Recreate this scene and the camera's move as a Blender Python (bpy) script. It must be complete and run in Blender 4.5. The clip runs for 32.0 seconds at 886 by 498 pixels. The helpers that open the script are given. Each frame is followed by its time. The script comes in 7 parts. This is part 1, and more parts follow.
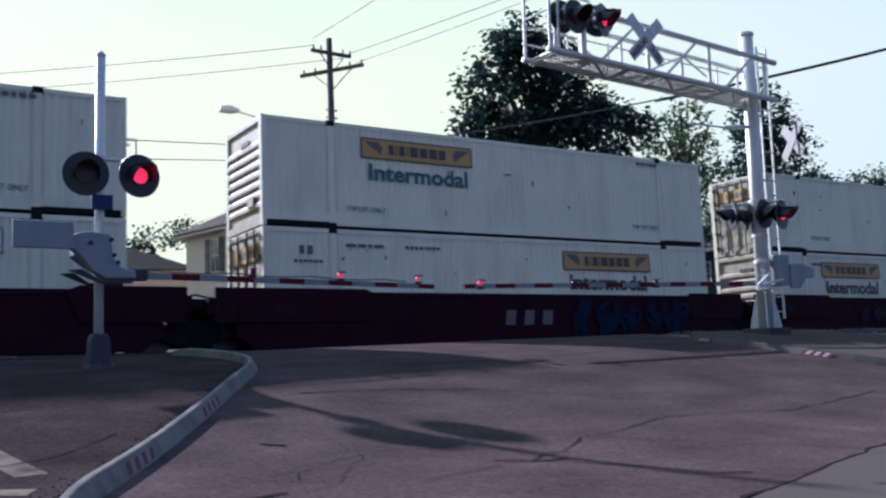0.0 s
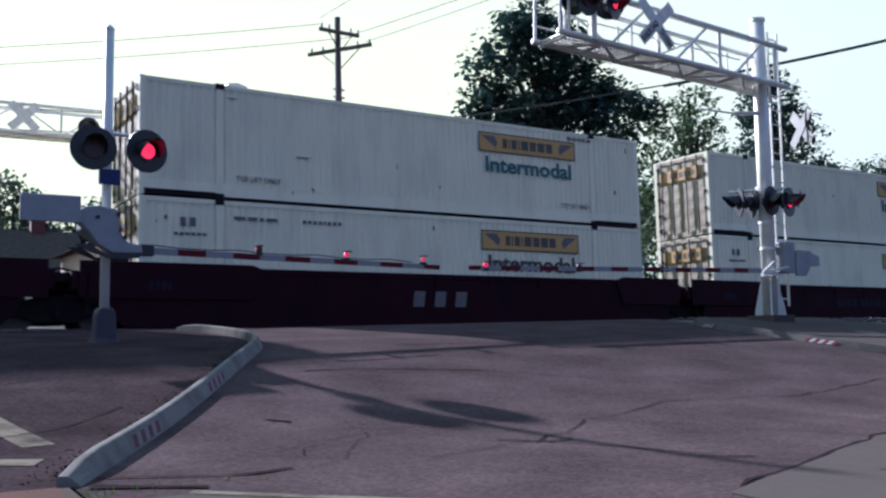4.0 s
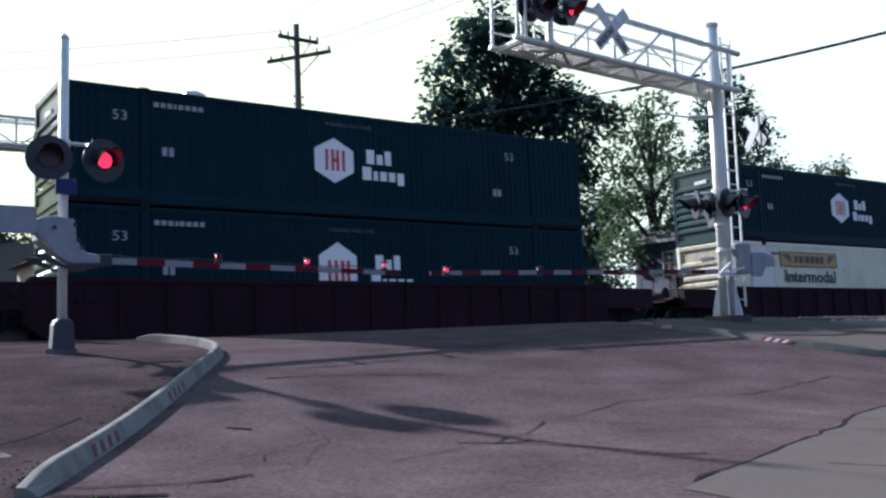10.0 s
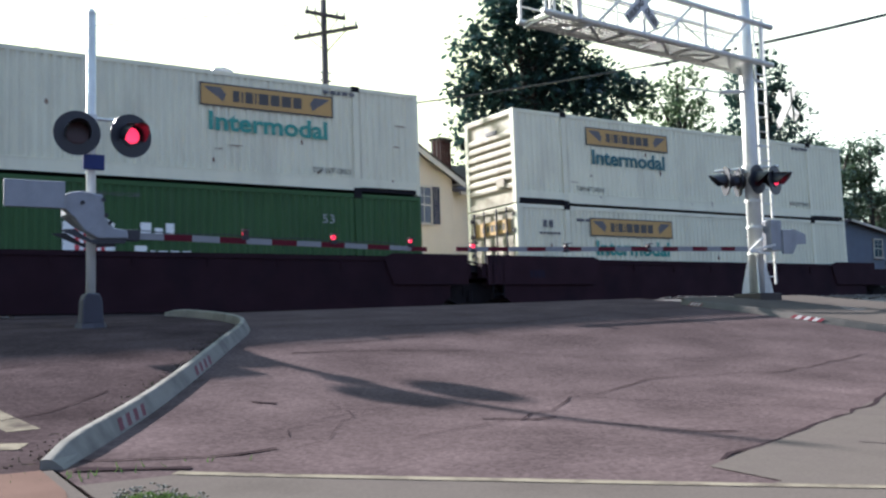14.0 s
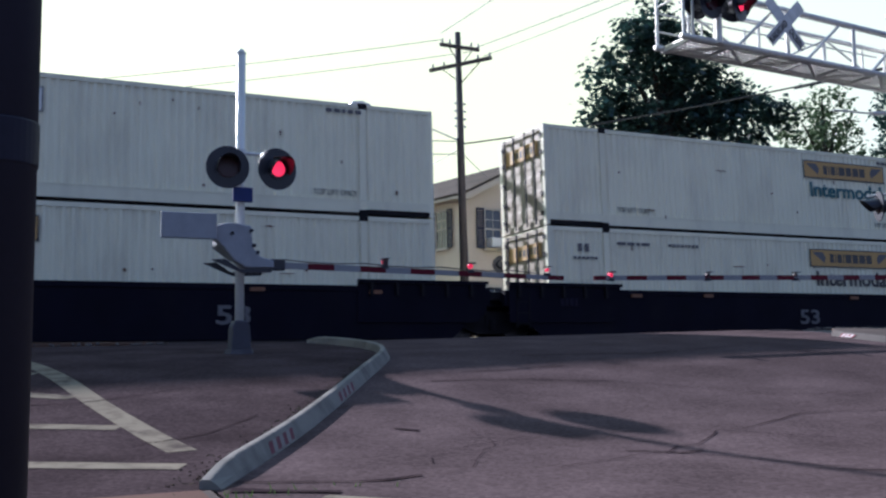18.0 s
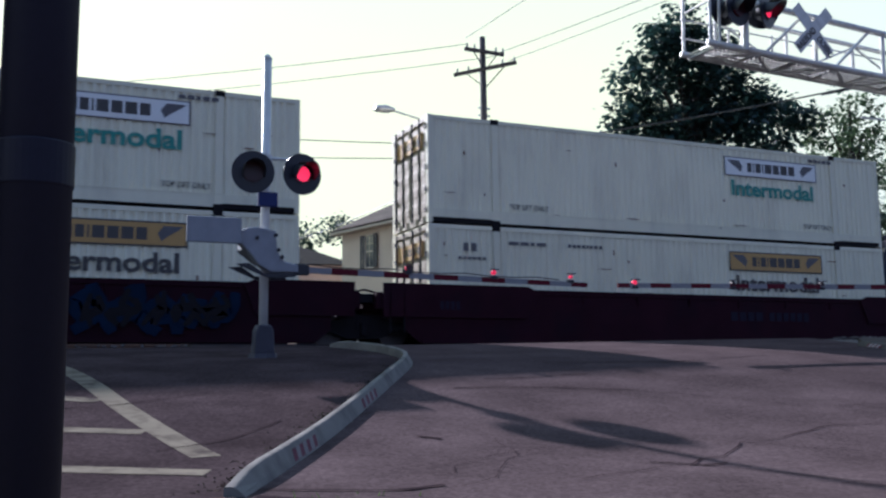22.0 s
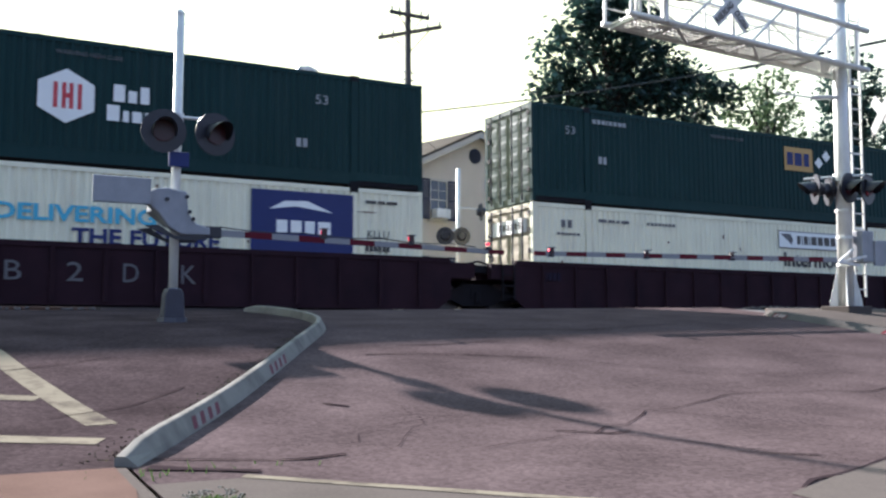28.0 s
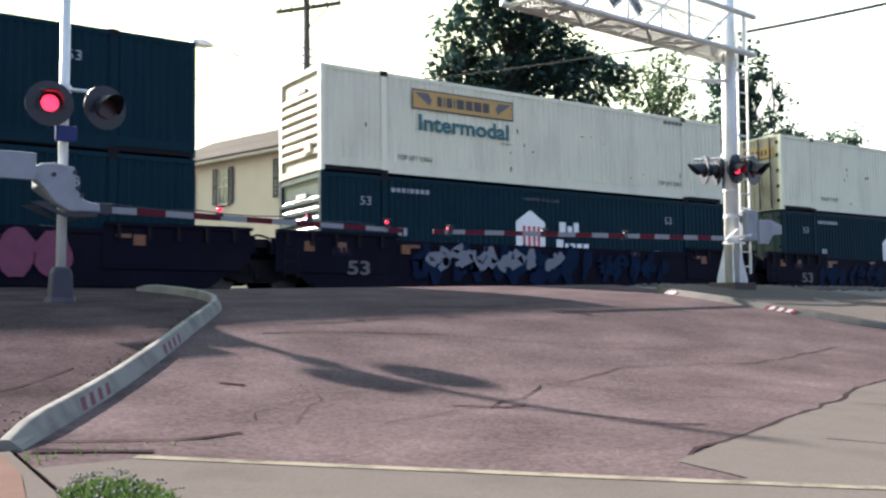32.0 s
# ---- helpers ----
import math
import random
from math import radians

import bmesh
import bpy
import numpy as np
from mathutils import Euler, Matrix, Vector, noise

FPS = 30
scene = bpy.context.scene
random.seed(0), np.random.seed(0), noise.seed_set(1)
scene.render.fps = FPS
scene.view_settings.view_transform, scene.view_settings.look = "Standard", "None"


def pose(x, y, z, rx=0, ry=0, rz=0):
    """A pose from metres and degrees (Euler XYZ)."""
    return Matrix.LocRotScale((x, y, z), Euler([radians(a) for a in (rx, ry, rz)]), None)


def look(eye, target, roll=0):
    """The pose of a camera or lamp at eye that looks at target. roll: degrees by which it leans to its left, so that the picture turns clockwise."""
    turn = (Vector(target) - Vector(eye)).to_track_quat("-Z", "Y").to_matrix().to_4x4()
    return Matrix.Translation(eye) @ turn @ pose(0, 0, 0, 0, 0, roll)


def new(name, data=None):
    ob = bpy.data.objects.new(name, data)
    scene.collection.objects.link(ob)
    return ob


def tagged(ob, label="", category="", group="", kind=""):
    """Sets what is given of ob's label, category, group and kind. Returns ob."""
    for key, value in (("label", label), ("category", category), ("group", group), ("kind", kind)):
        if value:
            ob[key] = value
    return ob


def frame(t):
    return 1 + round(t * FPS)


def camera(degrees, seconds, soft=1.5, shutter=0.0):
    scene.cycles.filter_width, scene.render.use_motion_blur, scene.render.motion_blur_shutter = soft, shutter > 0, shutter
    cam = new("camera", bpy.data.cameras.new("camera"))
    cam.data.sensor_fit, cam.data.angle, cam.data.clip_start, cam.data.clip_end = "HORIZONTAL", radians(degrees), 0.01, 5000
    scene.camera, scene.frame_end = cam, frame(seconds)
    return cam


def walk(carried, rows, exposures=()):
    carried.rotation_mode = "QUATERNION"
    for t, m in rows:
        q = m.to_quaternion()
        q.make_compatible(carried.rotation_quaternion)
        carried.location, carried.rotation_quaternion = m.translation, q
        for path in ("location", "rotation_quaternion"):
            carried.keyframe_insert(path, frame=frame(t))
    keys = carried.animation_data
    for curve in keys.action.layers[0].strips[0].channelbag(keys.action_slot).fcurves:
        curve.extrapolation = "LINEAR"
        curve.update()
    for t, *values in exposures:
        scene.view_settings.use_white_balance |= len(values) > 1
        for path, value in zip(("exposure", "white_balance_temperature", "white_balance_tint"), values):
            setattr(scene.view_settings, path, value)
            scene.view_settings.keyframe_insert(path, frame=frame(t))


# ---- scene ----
# World: x runs along the track, y across it (away from the camera), z = 0 at the top of the rail.
PATH = (
    (0.0, 0.001, -22.670, -0.316, -32.601, 6.573, 1.885),
    (0.5, -0.010, -22.684, -0.325, -31.543, 7.018, 1.451),
    (1.0, -0.024, -22.677, -0.318, -31.035, 6.896, 1.013),
    (1.5, -0.016, -22.682, -0.324, -30.569, 6.728, 0.693),
    (2.0, -0.019, -22.672, -0.323, -31.063, 6.452, 0.759),
    (2.5, -0.014, -22.653, -0.332, -31.825, 6.117, 0.792),
    (3.0, -0.029, -22.669, -0.342, -31.891, 5.882, 0.867),
    (3.5, -0.022, -22.646, -0.340, -32.177, 5.554, 0.881),
    (5.5, -0.025, -22.675, -0.329, -33.379, 5.539, 1.067),
    (6.0, -0.018, -22.684, -0.331, -33.605, 5.295, 1.697),
    (6.5, -0.008, -22.686, -0.337, -33.760, 5.305, 1.581),
    (7.0, 0.009, -22.689, -0.338, -33.681, 5.242, 1.486),
    (7.5, -0.001, -22.677, -0.343, -33.763, 5.289, 1.661),
    (8.0, 0.003, -22.675, -0.341, -33.819, 5.284, 1.721),
    (8.5, -0.000, -22.685, -0.328, -33.986, 5.378, 1.660),
    (9.0, -0.048, -22.754, -0.352, -34.096, 5.610, 1.837),
    (9.5, -0.040, -22.766, -0.350, -34.330, 5.703, 1.973),
    (10.0, -0.029, -22.734, -0.348, -34.586, 5.809, 1.822),
    (10.5, -0.006, -22.716, -0.343, -34.642, 5.715, 2.220),
    (11.0, 0.029, -22.679, -0.346, -36.234, 5.182, 3.227),
    (11.5, 0.022, -22.669, -0.350, -36.019, 4.312, 3.587),
    (12.0, 0.014, -22.690, -0.351, -35.484, 4.046, 3.002),
    (12.5, -0.030, -22.735, -0.363, -34.988, 3.737, 2.158),
    (13.0, -0.021, -22.713, -0.375, -34.835, 3.417, 1.415),
    (13.5, 0.024, -22.689, -0.368, -33.483, 3.791, 1.728),
    (15.5, 0.003, -22.689, -0.349, -32.217, 5.714, 1.153),
    (16.0, 0.009, -22.698, -0.347, -31.242, 5.667, 1.162),
    (16.5, -0.071, -22.709, -0.367, -29.174, 6.053, 1.477),
    (17.0, -0.029, -22.681, -0.354, -26.905, 6.220, 1.140),
    (17.5, -0.043, -22.670, -0.353, -25.575, 6.204, 0.915),
    (18.0, -0.051, -22.678, -0.360, -25.085, 6.382, 0.938),
    (18.5, -0.046, -22.659, -0.320, -25.443, 6.183, 0.787),
    (19.0, -0.040, -22.677, -0.343, -25.566, 6.380, 1.047),
    (19.5, -0.028, -22.674, -0.348, -25.678, 6.421, 1.014),
    (20.0, -0.040, -22.677, -0.331, -25.741, 6.463, 0.744),
    (20.5, -0.049, -22.668, -0.333, -25.775, 6.675, 0.539),
    (21.0, -0.070, -22.700, -0.353, -25.156, 6.881, 0.591),
    (21.5, -0.076, -22.699, -0.348, -24.324, 6.980, 0.304),
    (22.0, -0.069, -22.681, -0.319, -23.806, 6.589, 0.284),
    (22.5, -0.069, -22.691, -0.322, -23.304, 6.560, 0.445),
    (23.0, -0.076, -22.678, -0.326, -22.989, 6.476, 0.391),
    (23.5, -0.046, -22.668, -0.314, -23.638, 6.579, 0.301),
    (24.0, -0.017, -22.691, -0.335, -24.728, 6.840, 0.996),
    (24.5, -0.031, -22.699, -0.319, -25.034, 6.782, 1.028),
    (25.0, -0.005, -22.690, -0.301, -25.353, 6.147, 0.384),
    (25.5, 0.017, -22.660, -0.302, -24.986, 4.978, -0.302),
    (27.5, 0.062, -22.635, -0.284, -27.784, 4.439, -0.485),
    (28.0, 0.082, -22.638, -0.299, -28.391, 4.507, -0.258),
    (28.5, 0.092, -22.636, -0.295, -29.955, 4.258, 0.017),
    (29.0, 0.055, -22.669, -0.312, -31.524, 4.141, 0.251),
    (29.5, 0.058, -22.683, -0.324, -32.314, 4.337, 0.220),
    (30.0, 0.088, -22.674, -0.310, -32.748, 4.273, -0.087),
    (30.5, 0.098, -22.672, -0.309, -33.345, 4.053, -0.127),
    (31.0, 0.097, -22.673, -0.310, -33.757, 3.833, -0.106),
    (31.5, 0.087, -22.665, -0.308, -34.033, 3.675, -0.297),
    (32.0, 0.096, -22.647, -0.314, -34.334, 3.255, 0.124),
)
cam = camera(49.62, 32.0, soft=2.4, shutter=0.1)
EXPOSURES = ((0.0, 0.30, 4880, 18), (1.0, 0.32, 4880, 18), (2.0, 0.17, 4800, 17), (3.0, 0.47, 4880, 17), (6.0, 0.42, 5000, 16), (8.0, 0.36, 4950, 15), (9.0, 0.50, 5000, 13), (10.0, 0.74, 5050, 12), (11.0, 0.64, 5050, 10), (12.0, 1.47, 5410, 8), (13.0, 1.57, 5510, 8), (13.5, 1.45, 5510, 8),
             (16.0, 0.92, 5210, 12), (17.0, 0.52, 5090, 16), (19.0, 0.57, 5090, 16), (20.0, 0.82, 5160, 14), (21.0, 0.22, 5010, 17), (22.0, 0.42, 5060, 17), (23.0, 0.74, 5140, 16), (24.0, 0.72, 5010, 16), (25.0, 0.40, 5010, 16), (28.0, 1.44, 5580, 10), (29.0, 1.65, 5830, 8), (32.0, 1.72, 5880, 9))
walk(cam, [(t, pose(x, y, z, 90 + pitch, roll, yaw)) for t, x, y, z, yaw, pitch, roll in PATH], EXPOSURES)

# ---- world and sun ----
SUN_AZ, SUN_EL = 11.8, 27.8          # degrees to the left of +y, above the horizon
world = bpy.data.worlds.new("world")
scene.world = world
world.use_nodes = True
sky = world.node_tree.nodes.new("ShaderNodeTexSky")
sky.sky_type, sky.sun_disc = "NISHITA", False
sky.sun_elevation, sky.sun_rotation = radians(SUN_EL), radians(-SUN_AZ)
sky.air_density, sky.dust_density, sky.ozone_density = 0.7, 7.0, 1.0
back = world.node_tree.nodes["Background"]
nodes, links = world.node_tree.nodes, world.node_tree.links
toward = nodes.new("ShaderNodeVectorMath")                  # how close a part of the sky lies to the sun
toward.operation = "DOT_PRODUCT"
toward.inputs[1].default_value = (-math.sin(radians(SUN_AZ)) * math.cos(radians(SUN_EL)), math.cos(radians(SUN_AZ)) * math.cos(radians(SUN_EL)), math.sin(radians(SUN_EL)))
links.new(nodes.new("ShaderNodeTexCoord").outputs["Generated"], toward.inputs[0])
milk = nodes.new("ShaderNodeValToRGB")                      # milky cream haze round the sun, thinner and bluer away from it
milk.color_ramp.interpolation = "EASE"
for k, (place, tone) in enumerate(((0.0, (0.29, 0.33, 0.42)), (0.48, (0.33, 0.37, 0.44)), (0.68, (0.93, 0.94, 0.72)), (0.90, (1.12, 1.07, 0.60)))):
    stop = milk.color_ramp.elements[k] if k < 2 else milk.color_ramp.elements.new(place)
    stop.position, stop.color = place, (*tone, 1)
half = nodes.new("ShaderNodeMath")
half.operation = "MULTIPLY_ADD"
half.inputs[1].default_value, half.inputs[2].default_value = 0.5, 0.5
links.new(toward.outputs["Value"], half.inputs[0])
links.new(half.outputs[0], milk.inputs[0])
bright = nodes.new("ShaderNodeVectorMath")
bright.operation = "SCALE"
bright.inputs["Scale"].default_value = 10.6
height = nodes.new("ShaderNodeSeparateXYZ")                 # the sky overhead is clear and blue above the haze
links.new(toward.inputs[0].links[0].from_socket, height.inputs[0])
clear = nodes.new("ShaderNodeValToRGB")
for k, (place, tone) in enumerate(((0.28, (1.0, 1.0, 1.0)), (0.75, (0.54, 0.72, 1.15)))):
    clear.color_ramp.elements[k].position, clear.color_ramp.elements[k].color = place, (*tone, 1)
links.new(height.outputs["Z"], clear.inputs[0])
tinted = nodes.new("ShaderNodeVectorMath")
tinted.operation = "MULTIPLY"
links.new(milk.outputs[0], tinted.inputs[0])
links.new(clear.outputs[0], tinted.inputs[1])
links.new(tinted.outputs[0], bright.inputs[0])
haze = nodes.new("ShaderNodeMix")
haze.data_type = "RGBA"
haze.inputs[0].default_value = 0.96
links.new(sky.outputs[0], haze.inputs[6])
links.new(bright.outputs[0], haze.inputs[7])
links.new(haze.outputs[2], back.inputs[0])
back.inputs[1].default_value = 0.075
sun = new("sun", bpy.data.lights.new("sun", "SUN"))
sun.data.energy, sun.data.angle, sun.data.color = 9.5, radians(1.1), (1.0, 0.86, 0.74)
sun.matrix_world = look((-40 * math.sin(radians(SUN_AZ)), 40 * math.cos(radians(SUN_AZ)), 40 * math.tan(radians(SUN_EL))), (0, 0, 0))

# ---- materials ----
def material(name, color, rough=0.6, metal=0.0, vary=0.12, scale=4.0, fine=60.0, bump=0.15, dirt=None, dirt_amount=0.0,
             dirt_scale=(1.0, 1.0, 1.0), spec=0.5, per_object=0.0, coords="Object"):
    """Paint, stone or metal: a base colour with coarse and fine variation, an optional dirt colour, and a fine relief."""
    m = bpy.data.materials.new(name)
    m.use_nodes = True
    nt, n = m.node_tree, m.node_tree.nodes
    b = n["Principled BSDF"]
    b.inputs["Roughness"].default_value, b.inputs["Metallic"].default_value = rough, metal
    b.inputs["Specular IOR Level"].default_value = spec
    tc = n.new("ShaderNodeTexCoord")
    coarse, grain = n.new("ShaderNodeTexNoise"), n.new("ShaderNodeTexNoise")
    coarse.inputs["Scale"].default_value, coarse.inputs["Detail"].default_value = scale, 6
    grain.inputs["Scale"].default_value, grain.inputs["Detail"].default_value = fine, 3
    nt.links.new(tc.outputs[coords], coarse.inputs["Vector"])
    nt.links.new(tc.outputs[coords], grain.inputs["Vector"])
    dark = tuple(c * (1 - vary) for c in color)
    light = tuple(min(0.95, c * (1 + vary)) for c in color)
    mix = n.new("ShaderNodeMix")
    mix.data_type = "RGBA"
    mix.inputs[6].default_value, mix.inputs[7].default_value = (*dark, 1), (*light, 1)
    add = n.new("ShaderNodeMath")
    add.operation = "MULTIPLY_ADD"
    add.inputs[1].default_value, add.inputs[2].default_value = 0.35, 0.0
    nt.links.new(grain.outputs[0], add.inputs[0])
    add2 = n.new("ShaderNodeMath")
    add2.operation = "MULTIPLY_ADD"
    add2.inputs[1].default_value = 0.65
    nt.links.new(coarse.outputs[0], add2.inputs[0])
    nt.links.new(add.outputs[0], add2.inputs[2])
    wide = n.new("ShaderNodeMapRange")
    wide.inputs[1].default_value, wide.inputs[2].default_value = 0.3, 0.7
    nt.links.new(add2.outputs[0], wide.inputs[0])
    nt.links.new(wide.outputs[0], mix.inputs[0])
    out = mix.outputs[2]
    if dirt:
        mp = n.new("ShaderNodeMapping")
        mp.inputs["Scale"].default_value = dirt_scale
        nt.links.new(tc.outputs[coords], mp.inputs[0])
        dn = n.new("ShaderNodeTexNoise")
        dn.inputs["Scale"].default_value, dn.inputs["Detail"].default_value, dn.inputs["Roughness"].default_value = 1.0, 8, 0.62
        nt.links.new(mp.outputs[0], dn.inputs["Vector"])
        r = n.new("ShaderNodeMapRange")
        r.inputs[1].default_value, r.inputs[2].default_value = 0.48, 0.75
        r.inputs[4].default_value = dirt_amount
        nt.links.new(dn.outputs[0], r.inputs[0])
        mx = n.new("ShaderNodeMix")
        mx.data_type = "RGBA"
        mx.inputs[7].default_value = (*dirt, 1)
        nt.links.new(r.outputs[0], mx.inputs[0])
        nt.links.new(out, mx.inputs[6])
        out = mx.outputs[2]
    if per_object:
        info = n.new("ShaderNodeObjectInfo")
        r = n.new("ShaderNodeMapRange")
        r.inputs[3].default_value, r.inputs[4].default_value = 1 - per_object, 1 + per_object
        nt.links.new(info.outputs["Random"], r.inputs[0])
        hsv = n.new("ShaderNodeHueSaturation")
        nt.links.new(r.outputs[0], hsv.inputs["Value"])
        nt.links.new(out, hsv.inputs["Color"])
        out = hsv.outputs[0]
    nt.links.new(out, b.inputs["Base Color"])
    if bump:
        bp = n.new("ShaderNodeBump")
        bp.inputs["Strength"].default_value, bp.inputs["Distance"].default_value = bump, 0.02
        nt.links.new(add2.outputs[0], bp.inputs["Height"])
        nt.links.new(bp.outputs[0], b.inputs["Normal"])
    return m


def glow(name, color, strength):
    m = bpy.data.materials.new(name)
    m.use_nodes = True
    b = m.node_tree.nodes["Principled BSDF"]
    b.inputs["Base Color"].default_value = (*color, 1)
    b.inputs["Emission Color"].default_value = (*color, 1)
    b.inputs["Emission Strength"].default_value = strength
    b.inputs["Roughness"].default_value = 0.25
    return m


def asphalt(name, color, tar, patch=0.5, vary=0.30):
    """Worn asphalt: tar with pale and dark stones showing, broad worn patches, faint wheel paths along the road."""
    m = material(name, color, 0.93, vary=vary, scale=1.3, fine=26, bump=0.5, dirt=tar, dirt_amount=patch, dirt_scale=(0.55, 0.28, 0.5), spec=0.0)
    nt, n = m.node_tree, m.node_tree.nodes
    b = n["Principled BSDF"]
    tc = n.new("ShaderNodeTexCoord")
    stone = n.new("ShaderNodeTexVoronoi")
    stone.inputs["Scale"].default_value = 38.0
    nt.links.new(tc.outputs["Object"], stone.inputs["Vector"])
    split = n.new("ShaderNodeSeparateColor")
    nt.links.new(stone.outputs["Color"], split.inputs[0])
    tone = n.new("ShaderNodeMapRange")
    tone.inputs[1].default_value, tone.inputs[2].default_value, tone.inputs[3].default_value, tone.inputs[4].default_value = 0.0, 1.0, 0.80, 1.22
    nt.links.new(split.outputs[0], tone.inputs[0])
    mend = n.new("ShaderNodeTexNoise")
    mend.inputs["Scale"].default_value, mend.inputs["Detail"].default_value = 0.9, 7
    nt.links.new(tc.outputs["Object"], mend.inputs["Vector"])
    worn = n.new("ShaderNodeMapRange")
    worn.inputs[1].default_value, worn.inputs[2].default_value, worn.inputs[3].default_value, worn.inputs[4].default_value = 0.3, 0.7, 0.80, 1.18
    nt.links.new(mend.outputs[0], worn.inputs[0])
    both = n.new("ShaderNodeMath")
    both.operation = "MULTIPLY"
    nt.links.new(tone.outputs[0], both.inputs[0])
    nt.links.new(worn.outputs[0], both.inputs[1])
    hsv = n.new("ShaderNodeHueSaturation")
    nt.links.new(both.outputs[0], hsv.inputs["Value"])
    nt.links.new(b.inputs["Base Color"].links[0].from_socket, hsv.inputs["Color"])
    nt.links.new(hsv.outputs[0], b.inputs["Base Color"])
    return m


STREAK = (5.0, 5.0, 0.35)
GLOSSGREEN = material("glossy green end paint", (0.006, 0.032, 0.034), 0.34, vary=0.15, scale=1.5, fine=30, bump=0.05, spec=0.4)
GLOSSBLUE = material("glossy blue end paint", (0.007, 0.022, 0.10), 0.28, vary=0.1, scale=1.5, bump=0.05, spec=0.7)
WHITE = material("white container paint", (0.71, 0.68, 0.50), 0.5, vary=0.05, scale=0.7, fine=30, bump=0.04, dirt=(0.27, 0.23, 0.18), dirt_amount=0.28, dirt_scale=(1.6, 1.6, 0.4), per_object=0.07)
# base also darker than the white sides, so sunlit ends don't burn out
ENDWHITE = material("stained cream end paint darkened for sun", (0.34, 0.30, 0.21), 0.6, vary=0.12, scale=1.5, fine=30, bump=0.06, dirt=(0.13, 0.075, 0.04), dirt_amount=0.65, dirt_scale=(2.0, 2.0, 0.8))
RUSTSPOT = material("brown rust spots", (0.15, 0.075, 0.045), 0.8, vary=0.3, scale=12, bump=0.1)
RUSTY = material("rust-streaked white paint", (0.70, 0.68, 0.62), 0.6, vary=0.08, scale=0.8, bump=0.05, dirt=(0.30, 0.12, 0.05), dirt_amount=0.55, dirt_scale=(3.0, 3.0, 0.4))
GREEN = material("green container paint", (0.0030, 0.0200, 0.0300), 0.45, vary=0.18, scale=0.6, fine=30, bump=0.04, dirt=(0.018, 0.042, 0.046), dirt_amount=0.15, dirt_scale=STREAK, per_object=0.08, spec=0.08)
OLIVE = material("faded green container paint", (0.05, 0.10, 0.04), 0.45, vary=0.15, scale=0.6, bump=0.04, dirt=(0.10, 0.12, 0.10), dirt_amount=0.15, dirt_scale=STREAK, spec=0.08)
DARKGREEN = material("dark green container paint", (0.012, 0.035, 0.035), 0.42, vary=0.15, scale=0.6, bump=0.04, dirt=(0.08, 0.10, 0.10), dirt_amount=0.12, dirt_scale=STREAK, spec=0.08)
RED = material("red container paint", (0.19, 0.007, 0.016), 0.55, vary=0.12, scale=0.6, bump=0.04, dirt=(0.14, 0.02, 0.02), dirt_amount=0.25, dirt_scale=STREAK, spec=0.08)
BLUE = material("blue container paint", (0.004, 0.012, 0.095), 0.42, vary=0.1, scale=0.6, bump=0.04, dirt=(0.06, 0.07, 0.14), dirt_amount=0.15, dirt_scale=STREAK, spec=0.08)
OXIDE = material("oxide red car paint", (0.0215, 0.0052, 0.0105), 0.65, vary=0.22, scale=1.2, bump=0.1, dirt=(0.010, 0.0060, 0.011), dirt_amount=0.7, dirt_scale=(0.8, 0.8, 0.9), per_object=0.1, spec=0.06)
BROWN = material("brown car paint", (0.026, 0.0125, 0.0170), 0.7, vary=0.22, scale=1.2, bump=0.1, dirt=(0.011, 0.008, 0.012), dirt_amount=0.7, dirt_scale=(0.9, 0.9, 0.8), per_object=0.1, spec=0.06)
BLACK = material("black car paint", (0.0055, 0.0048, 0.0115), 0.6, vary=0.25, scale=1.2, bump=0.08, dirt=(0.014, 0.012, 0.014), dirt_amount=0.4, dirt_scale=(0.9, 0.9, 0.6), spec=0.06)
STEEL = material("dark dirty steel", (0.0075, 0.006, 0.008), 0.75, 0.0, vary=0.3, scale=5, bump=0.15, spec=0.2)
TREAD = material("polished wheel steel", (0.06, 0.055, 0.055), 0.45, 0.7, vary=0.1, scale=6, bump=0.02)
CASTING = material("dark grey casting", (0.042, 0.040, 0.052), 0.7, 0.0, vary=0.2, scale=5, bump=0.1)
RUBBER = material("black enamel", (0.010, 0.011, 0.018), 0.4, vary=0.15, scale=8, bump=0.03)
GOLD = material("gold sign sheet", (0.44, 0.265, 0.075), 0.5, vary=0.06, scale=3, bump=0.02, dirt=(0.35, 0.22, 0.08), dirt_amount=0.3, dirt_scale=STREAK)
PALE = material("white sign sheet", (0.76, 0.76, 0.72), 0.5, vary=0.04, scale=3, bump=0.02)
INK = material("dark lettering", (0.05, 0.045, 0.04), 0.5, vary=0.15, scale=6, bump=0.0)
TEAL = material("faded green lettering", (0.04, 0.24, 0.19), 0.5, vary=0.1, scale=6, bump=0.0)
DEEPGREEN = material("deep green lettering", (0.015, 0.10, 0.11), 0.5, vary=0.1, scale=6, bump=0.0)
BLUEINK = material("blue lettering", (0.045, 0.125, 0.30), 0.5, vary=0.1, scale=6, bump=0.0)
NAVY = material("navy panel", (0.012, 0.022, 0.11), 0.45, vary=0.08, scale=3, bump=0.0, spec=0.3)
CYAN = material("sky-blue lettering", (0.08, 0.38, 0.52), 0.5, vary=0.05, scale=6, bump=0.0)
DARKMAROON = material("dark maroon lettering", (0.055, 0.014, 0.028), 0.5, vary=0.1, scale=6, bump=0.0)
MAROON = material("maroon lettering", (0.20, 0.03, 0.05), 0.5, vary=0.1, scale=6, bump=0.0)
